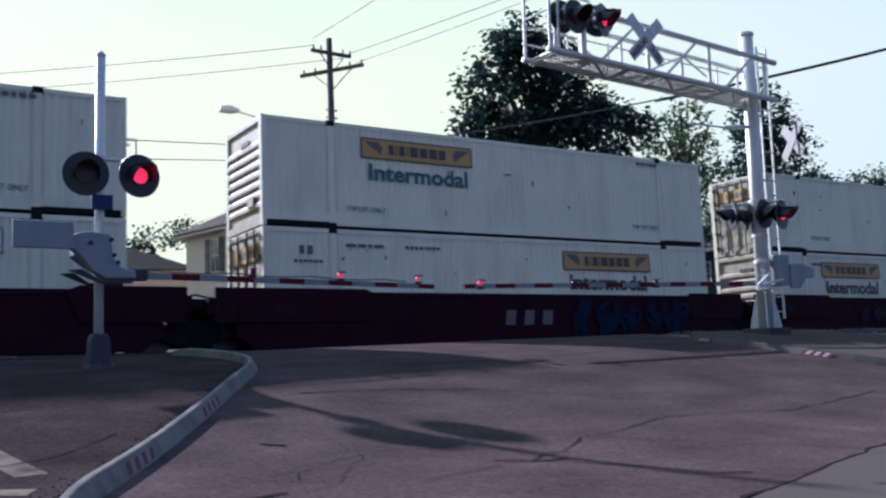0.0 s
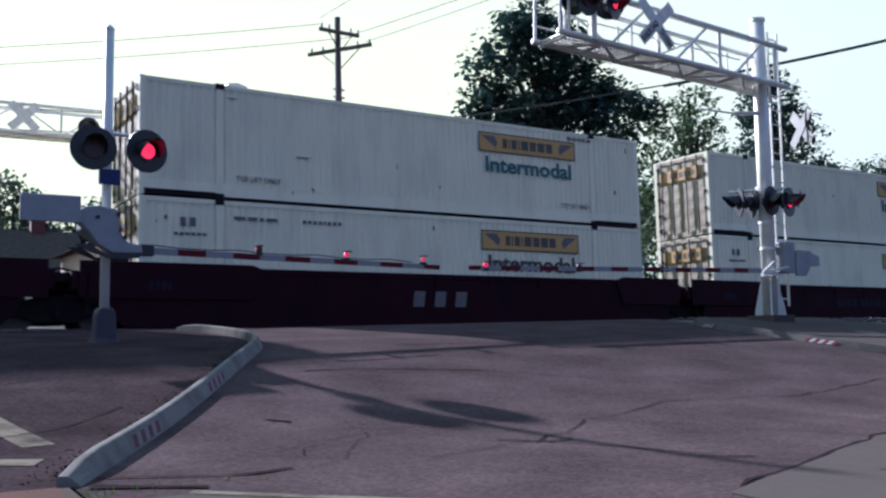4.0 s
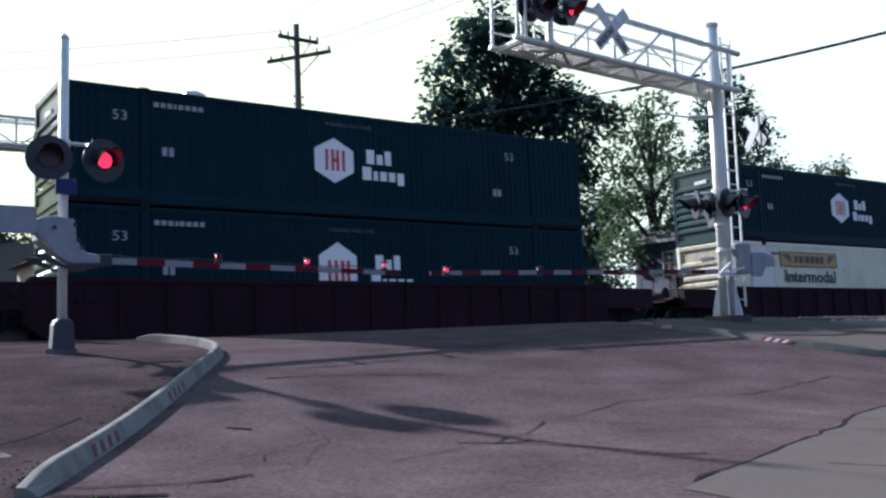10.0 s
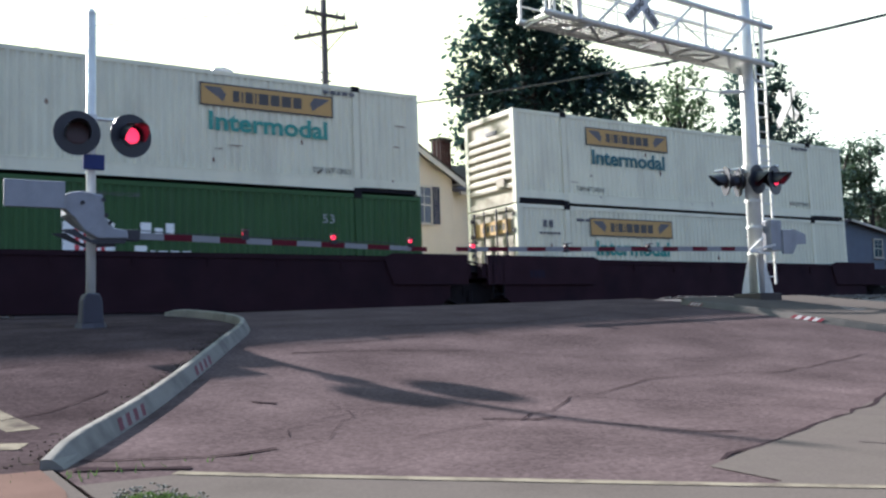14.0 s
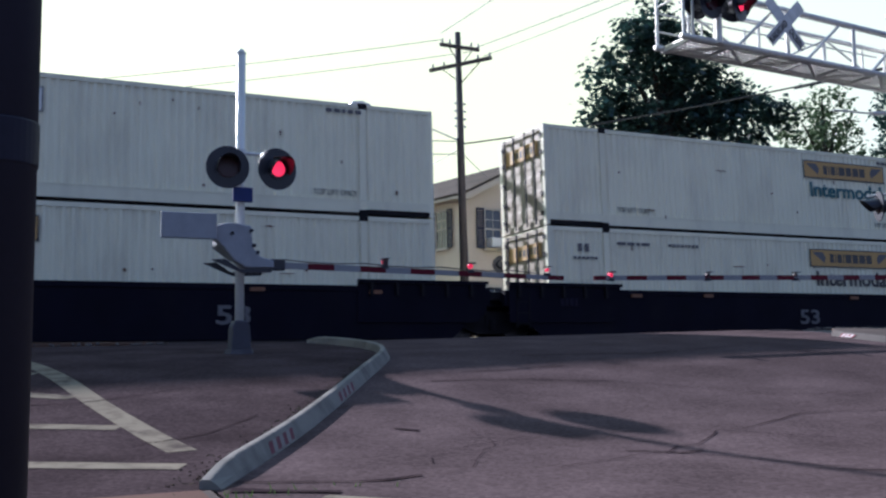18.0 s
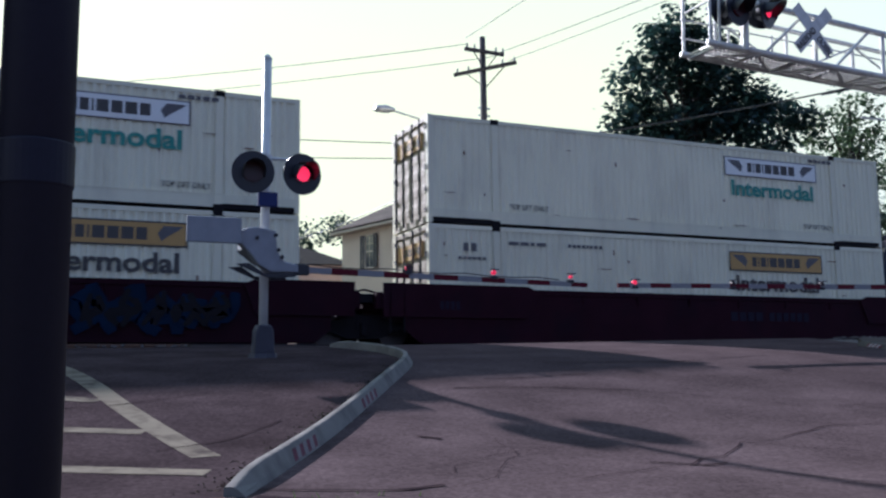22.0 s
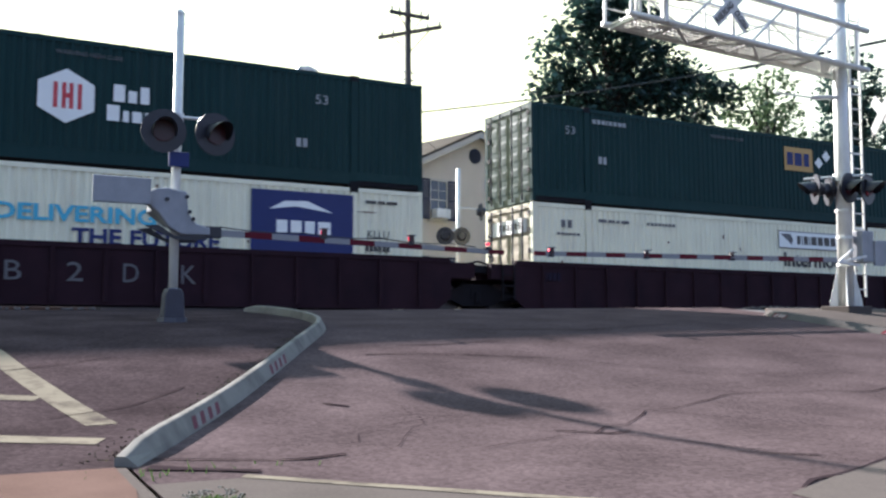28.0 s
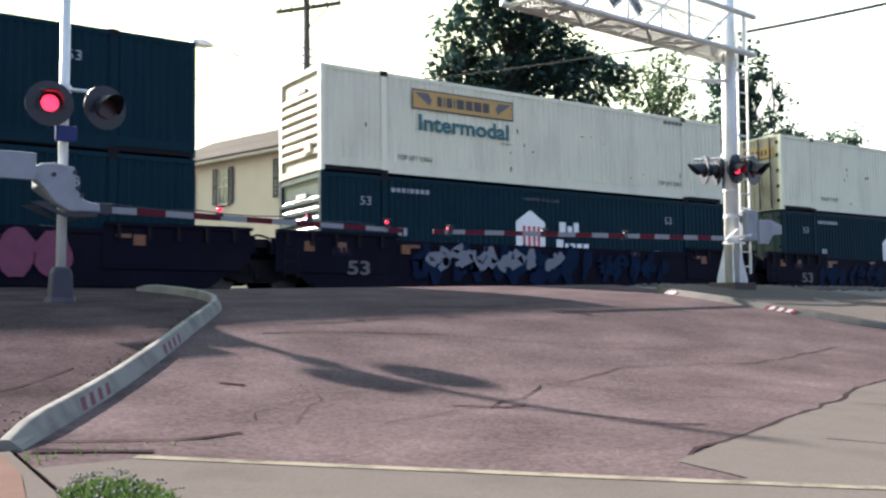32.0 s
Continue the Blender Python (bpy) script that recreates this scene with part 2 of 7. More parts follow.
REDINK = material("red lettering", (0.45, 0.03, 0.04), 0.5, vary=0.1, scale=6, bump=0.0)
STENCIL = material("dulled white stencil", (0.30, 0.31, 0.31), 0.6, vary=0.15, scale=6, bump=0.0)
GREYINK = material("weathered white lettering", (0.105, 0.098, 0.10), 0.6, vary=0.15, scale=6, bump=0.0)
PURPLE = material("faded purple paint", (0.014, 0.011, 0.024), 0.6, vary=0.2, scale=4, bump=0.0, spec=0.1)
PINK = material("pink spray paint", (0.14, 0.025, 0.06), 0.55, vary=0.15, scale=4, bump=0.0)
SPRAYBLUE = material("blue spray paint", (0.005, 0.014, 0.036), 0.65, vary=0.35, scale=2.5, bump=0.0, spec=0.06)
SPRAYWHITE = material("white spray paint", (0.15, 0.155, 0.18), 0.55, vary=0.12, scale=4, bump=0.0)
SPRAYYELLOW = material("yellow spray paint", (0.21, 0.165, 0.05), 0.55, vary=0.15, scale=4, bump=0.0)
ORANGE = material("orange reflector", (0.16, 0.06, 0.02), 0.4, vary=0.1, scale=6, bump=0.0)
ALU = material("weathered aluminium", (0.62, 0.62, 0.58), 0.45, 0.55, vary=0.1, scale=5, bump=0.06, dirt=(0.25, 0.24, 0.22), dirt_amount=0.3, dirt_scale=(6, 6, 0.8))
SIGNBACK = material("weathered sign back", (0.13, 0.135, 0.13), 0.6, 0.2, vary=0.12, scale=5, bump=0.04)
SILVER = material("silver painted steel", (0.58, 0.58, 0.55), 0.5, 0.2, vary=0.1, scale=5, bump=0.05, dirt=(0.22, 0.20, 0.18), dirt_amount=0.35, dirt_scale=(8, 8, 1.0))
GREYBOX = material("grey painted casting", (0.24, 0.25, 0.27), 0.55, 0.1, vary=0.12, scale=5, bump=0.06, dirt=(0.12, 0.12, 0.12), dirt_amount=0.4, dirt_scale=(5, 5, 2))
STRIPERED = material("red reflective sheet", (0.095, 0.011, 0.020), 0.6, spec=0.1, vary=0.08, scale=6, bump=0.0)
STRIPEWHITE = material("white reflective sheet", (0.24, 0.24, 0.245), 0.6, spec=0.1, vary=0.06, scale=6, bump=0.0)
LENS_ON = glow("lit red lens", (1.0, 0.03, 0.08), 0.8)
LAMP_RED = glow("small lit red lamp", (1.0, 0.03, 0.08), 0.5)
LENS_OFF = material("unlit red lens", (0.030, 0.0045, 0.009), 0.35, vary=0.1, scale=9, bump=0.0)
ASPHALT = asphalt("worn asphalt", (0.064, 0.0485, 0.0490), (0.046, 0.0345, 0.0355), vary=0.22)
LOT = asphalt("old lot asphalt", (0.043, 0.0325, 0.0335), (0.029, 0.0222, 0.0240), 0.7, 0.34)
CRACK = material("tar-filled crack", (0.026, 0.0192, 0.0210), 0.95, vary=0.2, scale=6, bump=0.1, spec=0.0)
CONCRETE = material("weathered concrete", (0.08, 0.069, 0.062), 0.9, vary=0.22, scale=1.5, fine=50, bump=0.25, dirt=(0.05, 0.042, 0.04), dirt_amount=0.6, dirt_scale=(1.5, 1.5, 1.5), spec=0.0)
PANEL = material("crossing panel concrete", (0.055, 0.048, 0.046), 0.85, vary=0.12, scale=1.5, fine=40, bump=0.25, dirt=(0.028, 0.024, 0.025), dirt_amount=0.6, dirt_scale=(1.2, 1.2, 1.2), per_object=0.1, spec=0.0)
KERB = material("painted kerb concrete", (0.175, 0.165, 0.150), 0.9, vary=0.12, scale=3, fine=40, bump=0.2, dirt=(0.075, 0.068, 0.066), dirt_amount=0.8, dirt_scale=(2.5, 2.5, 2.5), spec=0.0)
FADEDRED = material("faded red sheet", (0.105, 0.036, 0.050), 0.7, spec=0.1, vary=0.2, scale=14, bump=0.0)
FADEDWHITE = material("faded white sheet", (0.165, 0.152, 0.150), 0.7, spec=0.1, vary=0.12, scale=14, bump=0.0)
KERBDARK = material("weathered dark kerb concrete", (0.085, 0.079, 0.074), 0.85, vary=0.15, scale=3, fine=40, bump=0.2, dirt=(0.045, 0.04, 0.04), dirt_amount=0.7, dirt_scale=(2.5, 2.5, 2.5), spec=0.0)
ROADPAINT = material("worn road paint", (0.15, 0.132, 0.102), 0.9, vary=0.12, scale=4, bump=0.15, dirt=(0.034, 0.026, 0.027), dirt_amount=1.0, dirt_scale=(3.5, 3.5, 3.5), spec=0.0)
BRICKPAVE = material("pink paving", (0.105, 0.07, 0.058), 0.9, vary=0.14, scale=3, bump=0.2, per_object=0.12, spec=0.0)
EARTH = material("dry earth and grass", (0.055, 0.045, 0.030), 0.95, vary=0.35, scale=0.4, fine=20, bump=0.4, dirt=(0.025, 0.036, 0.014), dirt_amount=0.9, dirt_scale=(0.3, 0.3, 0.3), spec=0.0)
BALLAST = material("crushed stone", (0.085, 0.077, 0.076), 0.9, vary=0.35, scale=9, fine=40, bump=0.5, spec=0.05)
RAIL = material("rusty rail", (0.13, 0.075, 0.05), 0.6, 0.5, vary=0.2, scale=8, bump=0.1)
TIE = material("creosoted tie", (0.055, 0.042, 0.034), 0.9, vary=0.25, scale=8, bump=0.3, per_object=0.2)
WOODPOLE = material("weathered wood pole", (0.060, 0.052, 0.050), 0.9, vary=0.25, scale=3, bump=0.3, dirt=(0.05, 0.038, 0.032), dirt_amount=0.6, dirt_scale=(12, 12, 0.5))
DARKPOLE = material("dark bronze pole paint", (0.013, 0.0125, 0.024), 0.6, spec=0.2, vary=0.15, scale=4, bump=0.06)
SIDING = material("cream house siding", (0.50, 0.44, 0.34), 0.75, vary=0.06, scale=1.2, bump=0.05, dirt=(0.42, 0.38, 0.29), dirt_amount=0.3, dirt_scale=(2, 2, 0.4))
TANWALL = material("tan stucco", (0.46, 0.36, 0.29), 0.8, vary=0.08, scale=1.2, bump=0.1)
BLUEWALL = material("blue siding", (0.016, 0.024, 0.055), 0.7, vary=0.1, scale=2, bump=0.06)
GREYBLUE = material("blue-grey siding", (0.10, 0.125, 0.16), 0.7, vary=0.1, scale=2, bump=0.06)
SHUTTER = material("dark shutter paint", (0.020, 0.024, 0.040), 0.5, vary=0.15, scale=4, bump=0.05)
TRIM = material("cream trim paint", (0.42, 0.385, 0.31), 0.6, vary=0.06, scale=3, bump=0.05)
SHINGLE = material("grey asphalt shingle", (0.066, 0.057, 0.046), 0.95, spec=0.05, vary=0.2, scale=3, fine=30, bump=0.4, per_object=0.15)
DARKSHINGLE = material("dark asphalt shingle", (0.055, 0.045, 0.048), 0.9, vary=0.2, scale=3, fine=30, bump=0.4, per_object=0.15)
BRICK = material("chimney brick", (0.09, 0.030, 0.028), 0.85, vary=0.2, scale=5, bump=0.2, per_object=0.2)
MORTAR = material("mortar", (0.28, 0.25, 0.22), 0.9, vary=0.1, scale=8, bump=0.2)
GLASS = material("window glass", (0.05, 0.06, 0.07), 0.06, vary=0.1, scale=1, bump=0.0, spec=0.8)
CURTAIN = material("pale curtain", (0.45, 0.44, 0.42), 0.9, vary=0.1, scale=6, bump=0.1)
BARK = material("bark", (0.026, 0.020, 0.017), 0.95, vary=0.3, scale=6, bump=0.5)
CAR_SILVER = material("silver car paint", (0.40, 0.41, 0.42), 0.3, 0.4, vary=0.04, scale=2, bump=0.0)
CAR_DARK = material("dark car paint", (0.05, 0.055, 0.07), 0.3, 0.2, vary=0.06, scale=2, bump=0.0)
CAR_WHITE = material("white car paint", (0.70, 0.70, 0.68), 0.35, 0.0, vary=0.04, scale=2, bump=0.0)
WIRE = material("black cable", (0.02, 0.02, 0.022), 0.6, vary=0.1, scale=8, bump=0.0)
PETAL = material("white petals", (0.11, 0.10, 0.075), 0.7, vary=0.08, scale=20, bump=0.0)


def leaf_material(name, color):
    m = material(name, color, 0.6, vary=0.3, scale=0.8, fine=12, bump=0.0)
    n, nt = m.node_tree.nodes, m.node_tree
    b = n["Principled BSDF"]
    geo = n.new("ShaderNodeNewGeometry")
    hsv = n.new("ShaderNodeHueSaturation")
    r = n.new("ShaderNodeMapRange")
    r.inputs[3].default_value, r.inputs[4].default_value = 0.6, 1.5
    nt.links.new(geo.outputs["Random Per Island"], r.inputs[0])
    nt.links.new(r.outputs[0], hsv.inputs["Value"])
    source = b.inputs["Base Color"].links[0].from_socket
    nt.links.new(source, hsv.inputs["Color"])
    nt.links.new(hsv.outputs[0], b.inputs["Base Color"])
    tr = n.new("ShaderNodeBsdfTranslucent")
    nt.links.new(hsv.outputs[0], tr.inputs["Color"])
    mix = n.new("ShaderNodeMixShader")
    mix.inputs[0].default_value = 0.38
    nt.links.new(b.outputs[0], mix.inputs[1])
    nt.links.new(tr.outputs[0], mix.inputs[2])
    nt.links.new(mix.outputs[0], n["Material Output"].inputs["Surface"])
    return m


LEAF = leaf_material("dark maple leaves", (0.018, 0.042, 0.036))
LEAF_LIGHT = leaf_material("light leaves", (0.060, 0.095, 0.045))
LEAF_FAR = leaf_material("distant leaves", (0.042, 0.068, 0.042))
GRASS = leaf_material("grass blades", (0.035, 0.060, 0.016))

# ---- mesh tools ----
class Geo:
    """Collects vertices and faces for one mesh."""

    def __init__(self):
        self.v, self.f = [], []

    def add(self, verts, faces):
        k = len(self.v)
        self.v += [tuple(p) for p in verts]
        self.f += [tuple(i + k for i in q) for q in faces]
        return self

    def box(self, x0, y0, z0, x1, y1, z1):
        v = [(x, y, z) for z in (z0, z1) for x, y in ((x0, y0), (x1, y0), (x1, y1), (x0, y1))]
        return self.add(v, [(3, 2, 1, 0), (4, 5, 6, 7), (0, 1, 5, 4), (1, 2, 6, 5), (2, 3, 7, 6), (3, 0, 4, 7)])

    def beam(self, p, q, w, h):
        """A square bar from p to q."""
        p, q = Vector(p), Vector(q)
        d = (q - p).normalized()
        up = Vector((0, 0, 1)) if abs(d.z) < 0.95 else Vector((1, 0, 0))
        s = d.cross(up).normalized() * w / 2
        u = s.cross(d).normalized() * h / 2
        v = [a + b for a in (p, q) for b in (-s - u, s - u, s + u, -s + u)]
        return self.add(v, [(3, 2, 1, 0), (4, 5, 6, 7), (0, 1, 5, 4), (1, 2, 6, 5), (2, 3, 7, 6), (3, 0, 4, 7)])

    def cyl(self, p, q, r, r2=None, n=12, caps=True):
        p, q = Vector(p), Vector(q)
        r2 = r if r2 is None else r2
        d = (q - p).normalized()
        up = Vector((0, 0, 1)) if abs(d.z) < 0.95 else Vector((1, 0, 0))
        s = d.cross(up).normalized()
        u = s.cross(d)
        ring = [s * math.cos(2 * math.pi * i / n) + u * math.sin(2 * math.pi * i / n) for i in range(n)]
        v = [p + a * r for a in ring] + [q + a * r2 for a in ring]
        f = [(i, n + i, n + (i + 1) % n, (i + 1) % n) for i in range(n)]
        if caps:
            f += [tuple(range(n)), tuple(range(2 * n - 1, n - 1, -1))]
        return self.add(v, f)

    def tube(self, pts, r, n=6):
        pts = [Vector(p) for p in pts]
        k0 = len(self.v)
        for i, p in enumerate(pts):
            d = (pts[min(i + 1, len(pts) - 1)] - pts[max(0, i - 1)]).normalized()
            up = Vector((0, 0, 1)) if abs(d.z) < 0.9 else Vector((1, 0, 0))
            s = d.cross(up).normalized()
            u = s.cross(d)
            self.v += [tuple(p + s * (r * math.cos(2 * math.pi * j / n)) + u * (r * math.sin(2 * math.pi * j / n))) for j in range(n)]
        for i in range(len(pts) - 1):
            a = k0 + i * n
            self.f += [(a + j, a + n + j, a + n + (j + 1) % n, a + (j + 1) % n) for j in range(n)]
        self.f += [tuple(range(k0, k0 + n)), tuple(range(k0 + len(pts) * n - 1, k0 + (len(pts) - 1) * n - 1, -1))]
        return self

    def prism(self, poly, a, b, axis="y"):
        """A polygon of (u, w) pushed from a to b along an axis: y takes (x, z), x takes (y, z), z takes (x, y)."""
        put = {"y": lambda u, w, t: (u, t, w), "x": lambda u, w, t: (t, u, w), "z": lambda u, w, t: (u, w, t)}[axis]
        n = len(poly)
        v = [put(u, w, a) for u, w in poly] + [put(u, w, b) for u, w in poly]
        f = [tuple(range(n)), tuple(range(2 * n - 1, n - 1, -1))] + [(i, n + i, n + (i + 1) % n, (i + 1) % n) for i in range(n)]
        return self.add(v, f)

    def strip(self, pts, a, b, axis="z"):
        """A folded sheet: the line of (x, y) points from z = a to z = b, or of (y, z) or (x, z) points along x or y."""
        put = {"z": lambda u, w, t: (u, w, t), "x": lambda u, w, t: (t, u, w), "y": lambda u, w, t: (u, t, w)}[axis]
        n = len(pts)
        v = [put(u, w, a) for u, w in pts] + [put(u, w, b) for u, w in pts]
        return self.add(v, [(i, i + 1, n + i + 1, n + i) for i in range(n - 1)])

    def mesh(self, name, mat, smooth=False):
        me = bpy.data.meshes.new(name)
        me.from_pydata(self.v, [], self.f)
        bm = bmesh.new()
        bm.from_mesh(me)
        bmesh.ops.recalc_face_normals(bm, faces=bm.faces)
        bm.to_mesh(me)
        bm.free()
        me.materials.append(mat)
        if smooth:
            me.polygons.foreach_set("use_smooth", [True] * len(me.polygons))
        return me


def thing(name, label, category, m=None, group="", kind=""):
    ob = new(name)
    ob.empty_display_size = 0.2
    if m is not None:
        ob.matrix_basis = m
    return tagged(ob, label, category, group, kind)


def part(name, geo, mat, parent, label="", smooth=False, bevel=0.0, m=None):
    me = geo if isinstance(geo, bpy.types.Mesh) else geo.mesh(name, mat, smooth)
    ob = new(name, me)
    ob.parent = parent
    if m is not None:
        ob.matrix_basis = m
    if label:
        tagged(ob, label)
    if bevel:
        b = ob.modifiers.new("bevel", "BEVEL")
        b.width, b.segments, b.limit_method = bevel, 2, "ANGLE"
    return ob


def solid(name, geo, mat, label, category, m=None, group="", kind="", smooth=False, bevel=0.0):
    ob = part(name, geo, mat, None, smooth=smooth, bevel=bevel, m=m)
    return tagged(ob, label, category, group, kind)


_letters = {}


def text_mesh(body, width, height, mat, weight=0.0):
    """Lettering as a flat mesh in the x-z plane, its lower left corner at the origin, facing -y."""
    key = (body, round(width, 3), round(height, 3), mat.name, weight)
    if key not in _letters:
        cu = bpy.data.curves.new("lettering", "FONT")
        cu.body, cu.size, cu.offset, cu.extrude, cu.resolution_u = body, 1.0, weight, 0.003, 3
        ob = new("lettering", cu)
        me = bpy.data.meshes.new_from_object(ob.evaluated_get(bpy.context.evaluated_depsgraph_get()))
        bpy.data.objects.remove(ob)
        co = np.empty(len(me.vertices) * 3)
        me.vertices.foreach_get("co", co)
        co = co.reshape(-1, 3)
        lo, hi = co.min(0), co.max(0)
        x = (co[:, 0] - lo[0]) / (hi[0] - lo[0]) * width
        z = (co[:, 1] - lo[1]) / (hi[1] - lo[1]) * height
        me.vertices.foreach_set("co", np.stack([x, -co[:, 2], z], 1).ravel())
        me.materials.clear()
        me.materials.append(mat)
        me.update()
        _letters[key] = me
    return _letters[key]


# ---- the lie of the land ----
LAND_Y = (-3000, -60, -30, -22.8, -19, -16, -13.8, -11.3, -9.2, -6, -3.8, 4.5, 8, 14, 40, 3000)
LAND_Z = (-1.6, -1.5, -1.32, -1.25, -1.18, -1.05, -0.80, -0.42, -0.28, -0.10, -0.02, -0.02, -0.12, -0.3, -0.4, -0.4)


def land(x, y):
    z = sum(float(np.interp(y + d, LAND_Y, LAND_Z)) for d in (-1, -0.5, 0, 0.5, 1)) / 5
    return z + float(np.interp(y, (-17, -13, -6, -4), (0, 1, 1, 0))) * max(-0.12, min(0.24, 0.018 * (x - 3)))


def sheet(name, ys, left, right, nx, mat, label, category, lift=0.0, kind="structure"):
    """A surface that follows the land between two edges x = left(y) and x = right(y)."""
    g = Geo()
    for y in ys:
        a, b = left(y), right(y)
        g.v += [(a + (b - a) * i / nx, y, land(a + (b - a) * i / nx, y) + lift) for i in range(nx + 1)]
    w = nx + 1
    g.f = [(j * w + i, j * w + i + 1, (j + 1) * w + i + 1, (j + 1) * w + i) for j in range(len(ys) - 1) for i in range(nx)]
    return solid(name, g, mat, label, category, kind=kind, smooth=True)


def span(a, b, step):
    n = max(1, round((b - a) / step))
    return [a + (b - a) * i / n for i in range(n + 1)]


KERB_LEFT = ((1.10, -17.05), (1.70, -15.95), (2.45, -14.65), (3.45, -12.95), (4.30, -11.55), (4.72, -10.75), (4.98, -9.9), (5.15, -8.9), (5.20, -7.6), (5.0, -6.4))
KERB_RIGHT = ((14.9, -8.9), (14.15, -9.5), (13.75, -10.2), (13.5, -11.2), (13.45, -12.2), (13.5, -13.1), (13.95, -14.3), (15.2, -15.6), (18.0, -17.0), (30.0, -20.0))


def along(line, y):
    pts = sorted((b, a) for a, b in line)
    return float(np.interp(y, [p[0] for p in pts], [p[1] for p in pts]))


gx = [-2500, -900, -300, -120, -60] + span(-40, -14, 4) + span(-12, 42, 1.0) + [50, 70, 120, 300, 900, 2500]
gy = [-2500, -800, -250, -90, -50, -36] + span(-30, 20, 0.8) + [26, 34, 50, 80, 140, 300, 800, 2800]
g = Geo()
for y in gy:
    g.v += [(x, y, land(x, y) - 0.05) for x in gx]
g.f = [(j * len(gx) + i, j * len(gx) + i + 1, (j + 1) * len(gx) + i + 1, (j + 1) * len(gx) + i) for j in range(len(gy) - 1) for i in range(len(gx) - 1)]
solid("ground", g, EARTH, "dry patchy grass and bare earth round the crossing", "ground", kind="structure", smooth=True)

sheet("road", span(-17.0, -5.25, 0.35), lambda y: along(KERB_LEFT, y), lambda y: along(KERB_RIGHT, y) if y < -9.5 else 14.6 + 0.5 * (y + 9.5), 24, ASPHALT,
      "worn pinkish-brown asphalt road rising to the tracks", "road")
sheet("road_corner", span(-40.0, -17.0, 0.6), lambda y: 1.12, lambda y: 30 if y < -20 else along(KERB_RIGHT, y), 40, ASPHALT, "worn asphalt at the street corner", "road")
sheet("road_far", span(4.75, 150.0, 2.5), lambda y: 3.6, lambda y: 13.6, 6, ASPHALT, "asphalt road beyond the tracks", "road")
sheet("parking_lot", span(-17.15, -5.25, 0.35), lambda y: -45.0, lambda y: along(KERB_LEFT, y), 40, LOT, "dark asphalt lot with worn white hatching", "lot")
sheet("concrete_apron", span(-40.0, -17.03, 0.5), lambda y: 1.12 if y < -19.7 else float(np.interp(y, (-19.7, -19.0, -18.9, -18.6, -18.3, -17.96, -17.4, -17.06), (4.05, 4.1, 4.28, 5.17, 6.06, 7.03, 8.38, 9.55))),
      lambda y: 30 if y < -20 else max(9.6, along(KERB_RIGHT, y) - 2.5), 30, CONCRETE, "pale weathered concrete slab meeting the asphalt", "pavement", lift=0.006)
sheet("concrete_walk", span(-19.7, -17.6, 0.15), lambda y: 1.12, lambda y: float(np.interp(y, (-19.7, -18.82, -18.16, -17.56), (4.05, 3.08, 2.32, 1.62))), 12, CONCRETE, "pale weathered concrete gutter slab", "pavement", lift=0.006)
sheet("sidewalk", span(-40.0, -17.18, 0.6), lambda y: -45.0, lambda y: 1.08, 30, CONCRETE, "pale concrete walk at the corner", "sidewalk", lift=0.02)
sheet("verge_right", span(-16.0, -5.25, 0.5), lambda y: along(KERB_RIGHT, y) + 0.1 if y < -9.5 else 14.75 + 0.5 * (y + 9.5), lambda y: 60.0, 30, BALLAST, "grey gravel verge beside the tracks", "verge", lift=-0.03)
sheet("ballast_far", span(4.7, 9.0, 0.6), lambda y: 14.0, lambda y: 80.0, 30, BALLAST, "grey gravel beside the far track", "verge")


def ribbon(name, pts, w, mat, label, category, lift=0.004, kind="structure", wobble=0.0, parent=None):
    """A painted line or crack that lies on the land along (x, y) points."""
    rnd = random.Random(len(pts) * 7 + int(w * 1000))
    fine = []
    for (x0, y0), (x1, y1) in zip(pts, pts[1:]):
        n = max(1, int(math.hypot(x1 - x0, y1 - y0) / 0.25))
        fine += [(x0 + (x1 - x0) * i / n + rnd.uniform(-wobble, wobble), y0 + (y1 - y0) * i / n + rnd.uniform(-wobble, wobble)) for i in range(n)]
    fine.append(pts[-1])
    g = Geo()
    for i, (x, y) in enumerate(fine):
        a, b = fine[max(0, i - 1)], fine[min(len(fine) - 1, i + 1)]
        dx, dy = b[0] - a[0], b[1] - a[1]
        d = math.hypot(dx, dy) or 1
        ww = w / 2 * (rnd.uniform(0.4, 1.4) if wobble else 1)
        for s in (-1, 1):
            px, py = x - s * dy / d * ww, y + s * dx / d * ww
            g.v.append((px, py, land(px, py) + lift))
    g.f = [(2 * i, 2 * i + 1, 2 * i + 3, 2 * i + 2) for i in range(len(fine) - 1)]
    if parent is not None:
        return part(name, g, mat, parent)
    return solid(name, g, mat, label, category, kind=kind)


ribbon("edge_line", ((1.62, -17.56), (2.32, -18.16), (3.08, -18.82), (4.36, -19.99), (6.0, -21.4)), 0.085, ROADPAINT, "thin worn white road line", "road marking", lift=0.010)
hatch = thing("lot_hatching", "worn white diagonal hatching painted on the lot", "road marking", kind="structure")
for pts, w in ((((0.05, -8.2), (0.33, -9.73), (1.2, -15.6)), 0.22), (((-1.6, -11.9), (0.23, -12.57), (0.66, -12.85)), 0.20), (((-1.8, -13.5), (0.2, -14.14), (0.9, -14.45)), 0.20),
               (((-2.2, -15.2), (0.17, -15.75), (1.1, -16.2)), 0.22), (((-1.4, -10.5), (0.4, -11.2)), 0.20)):
    ribbon("stripe", pts, w, ROADPAINT, "", "", lift=0.005, parent=hatch)
cracks = thing("pavement_cracks", "dark irregular cracks across the asphalt", "crack", kind="structure")
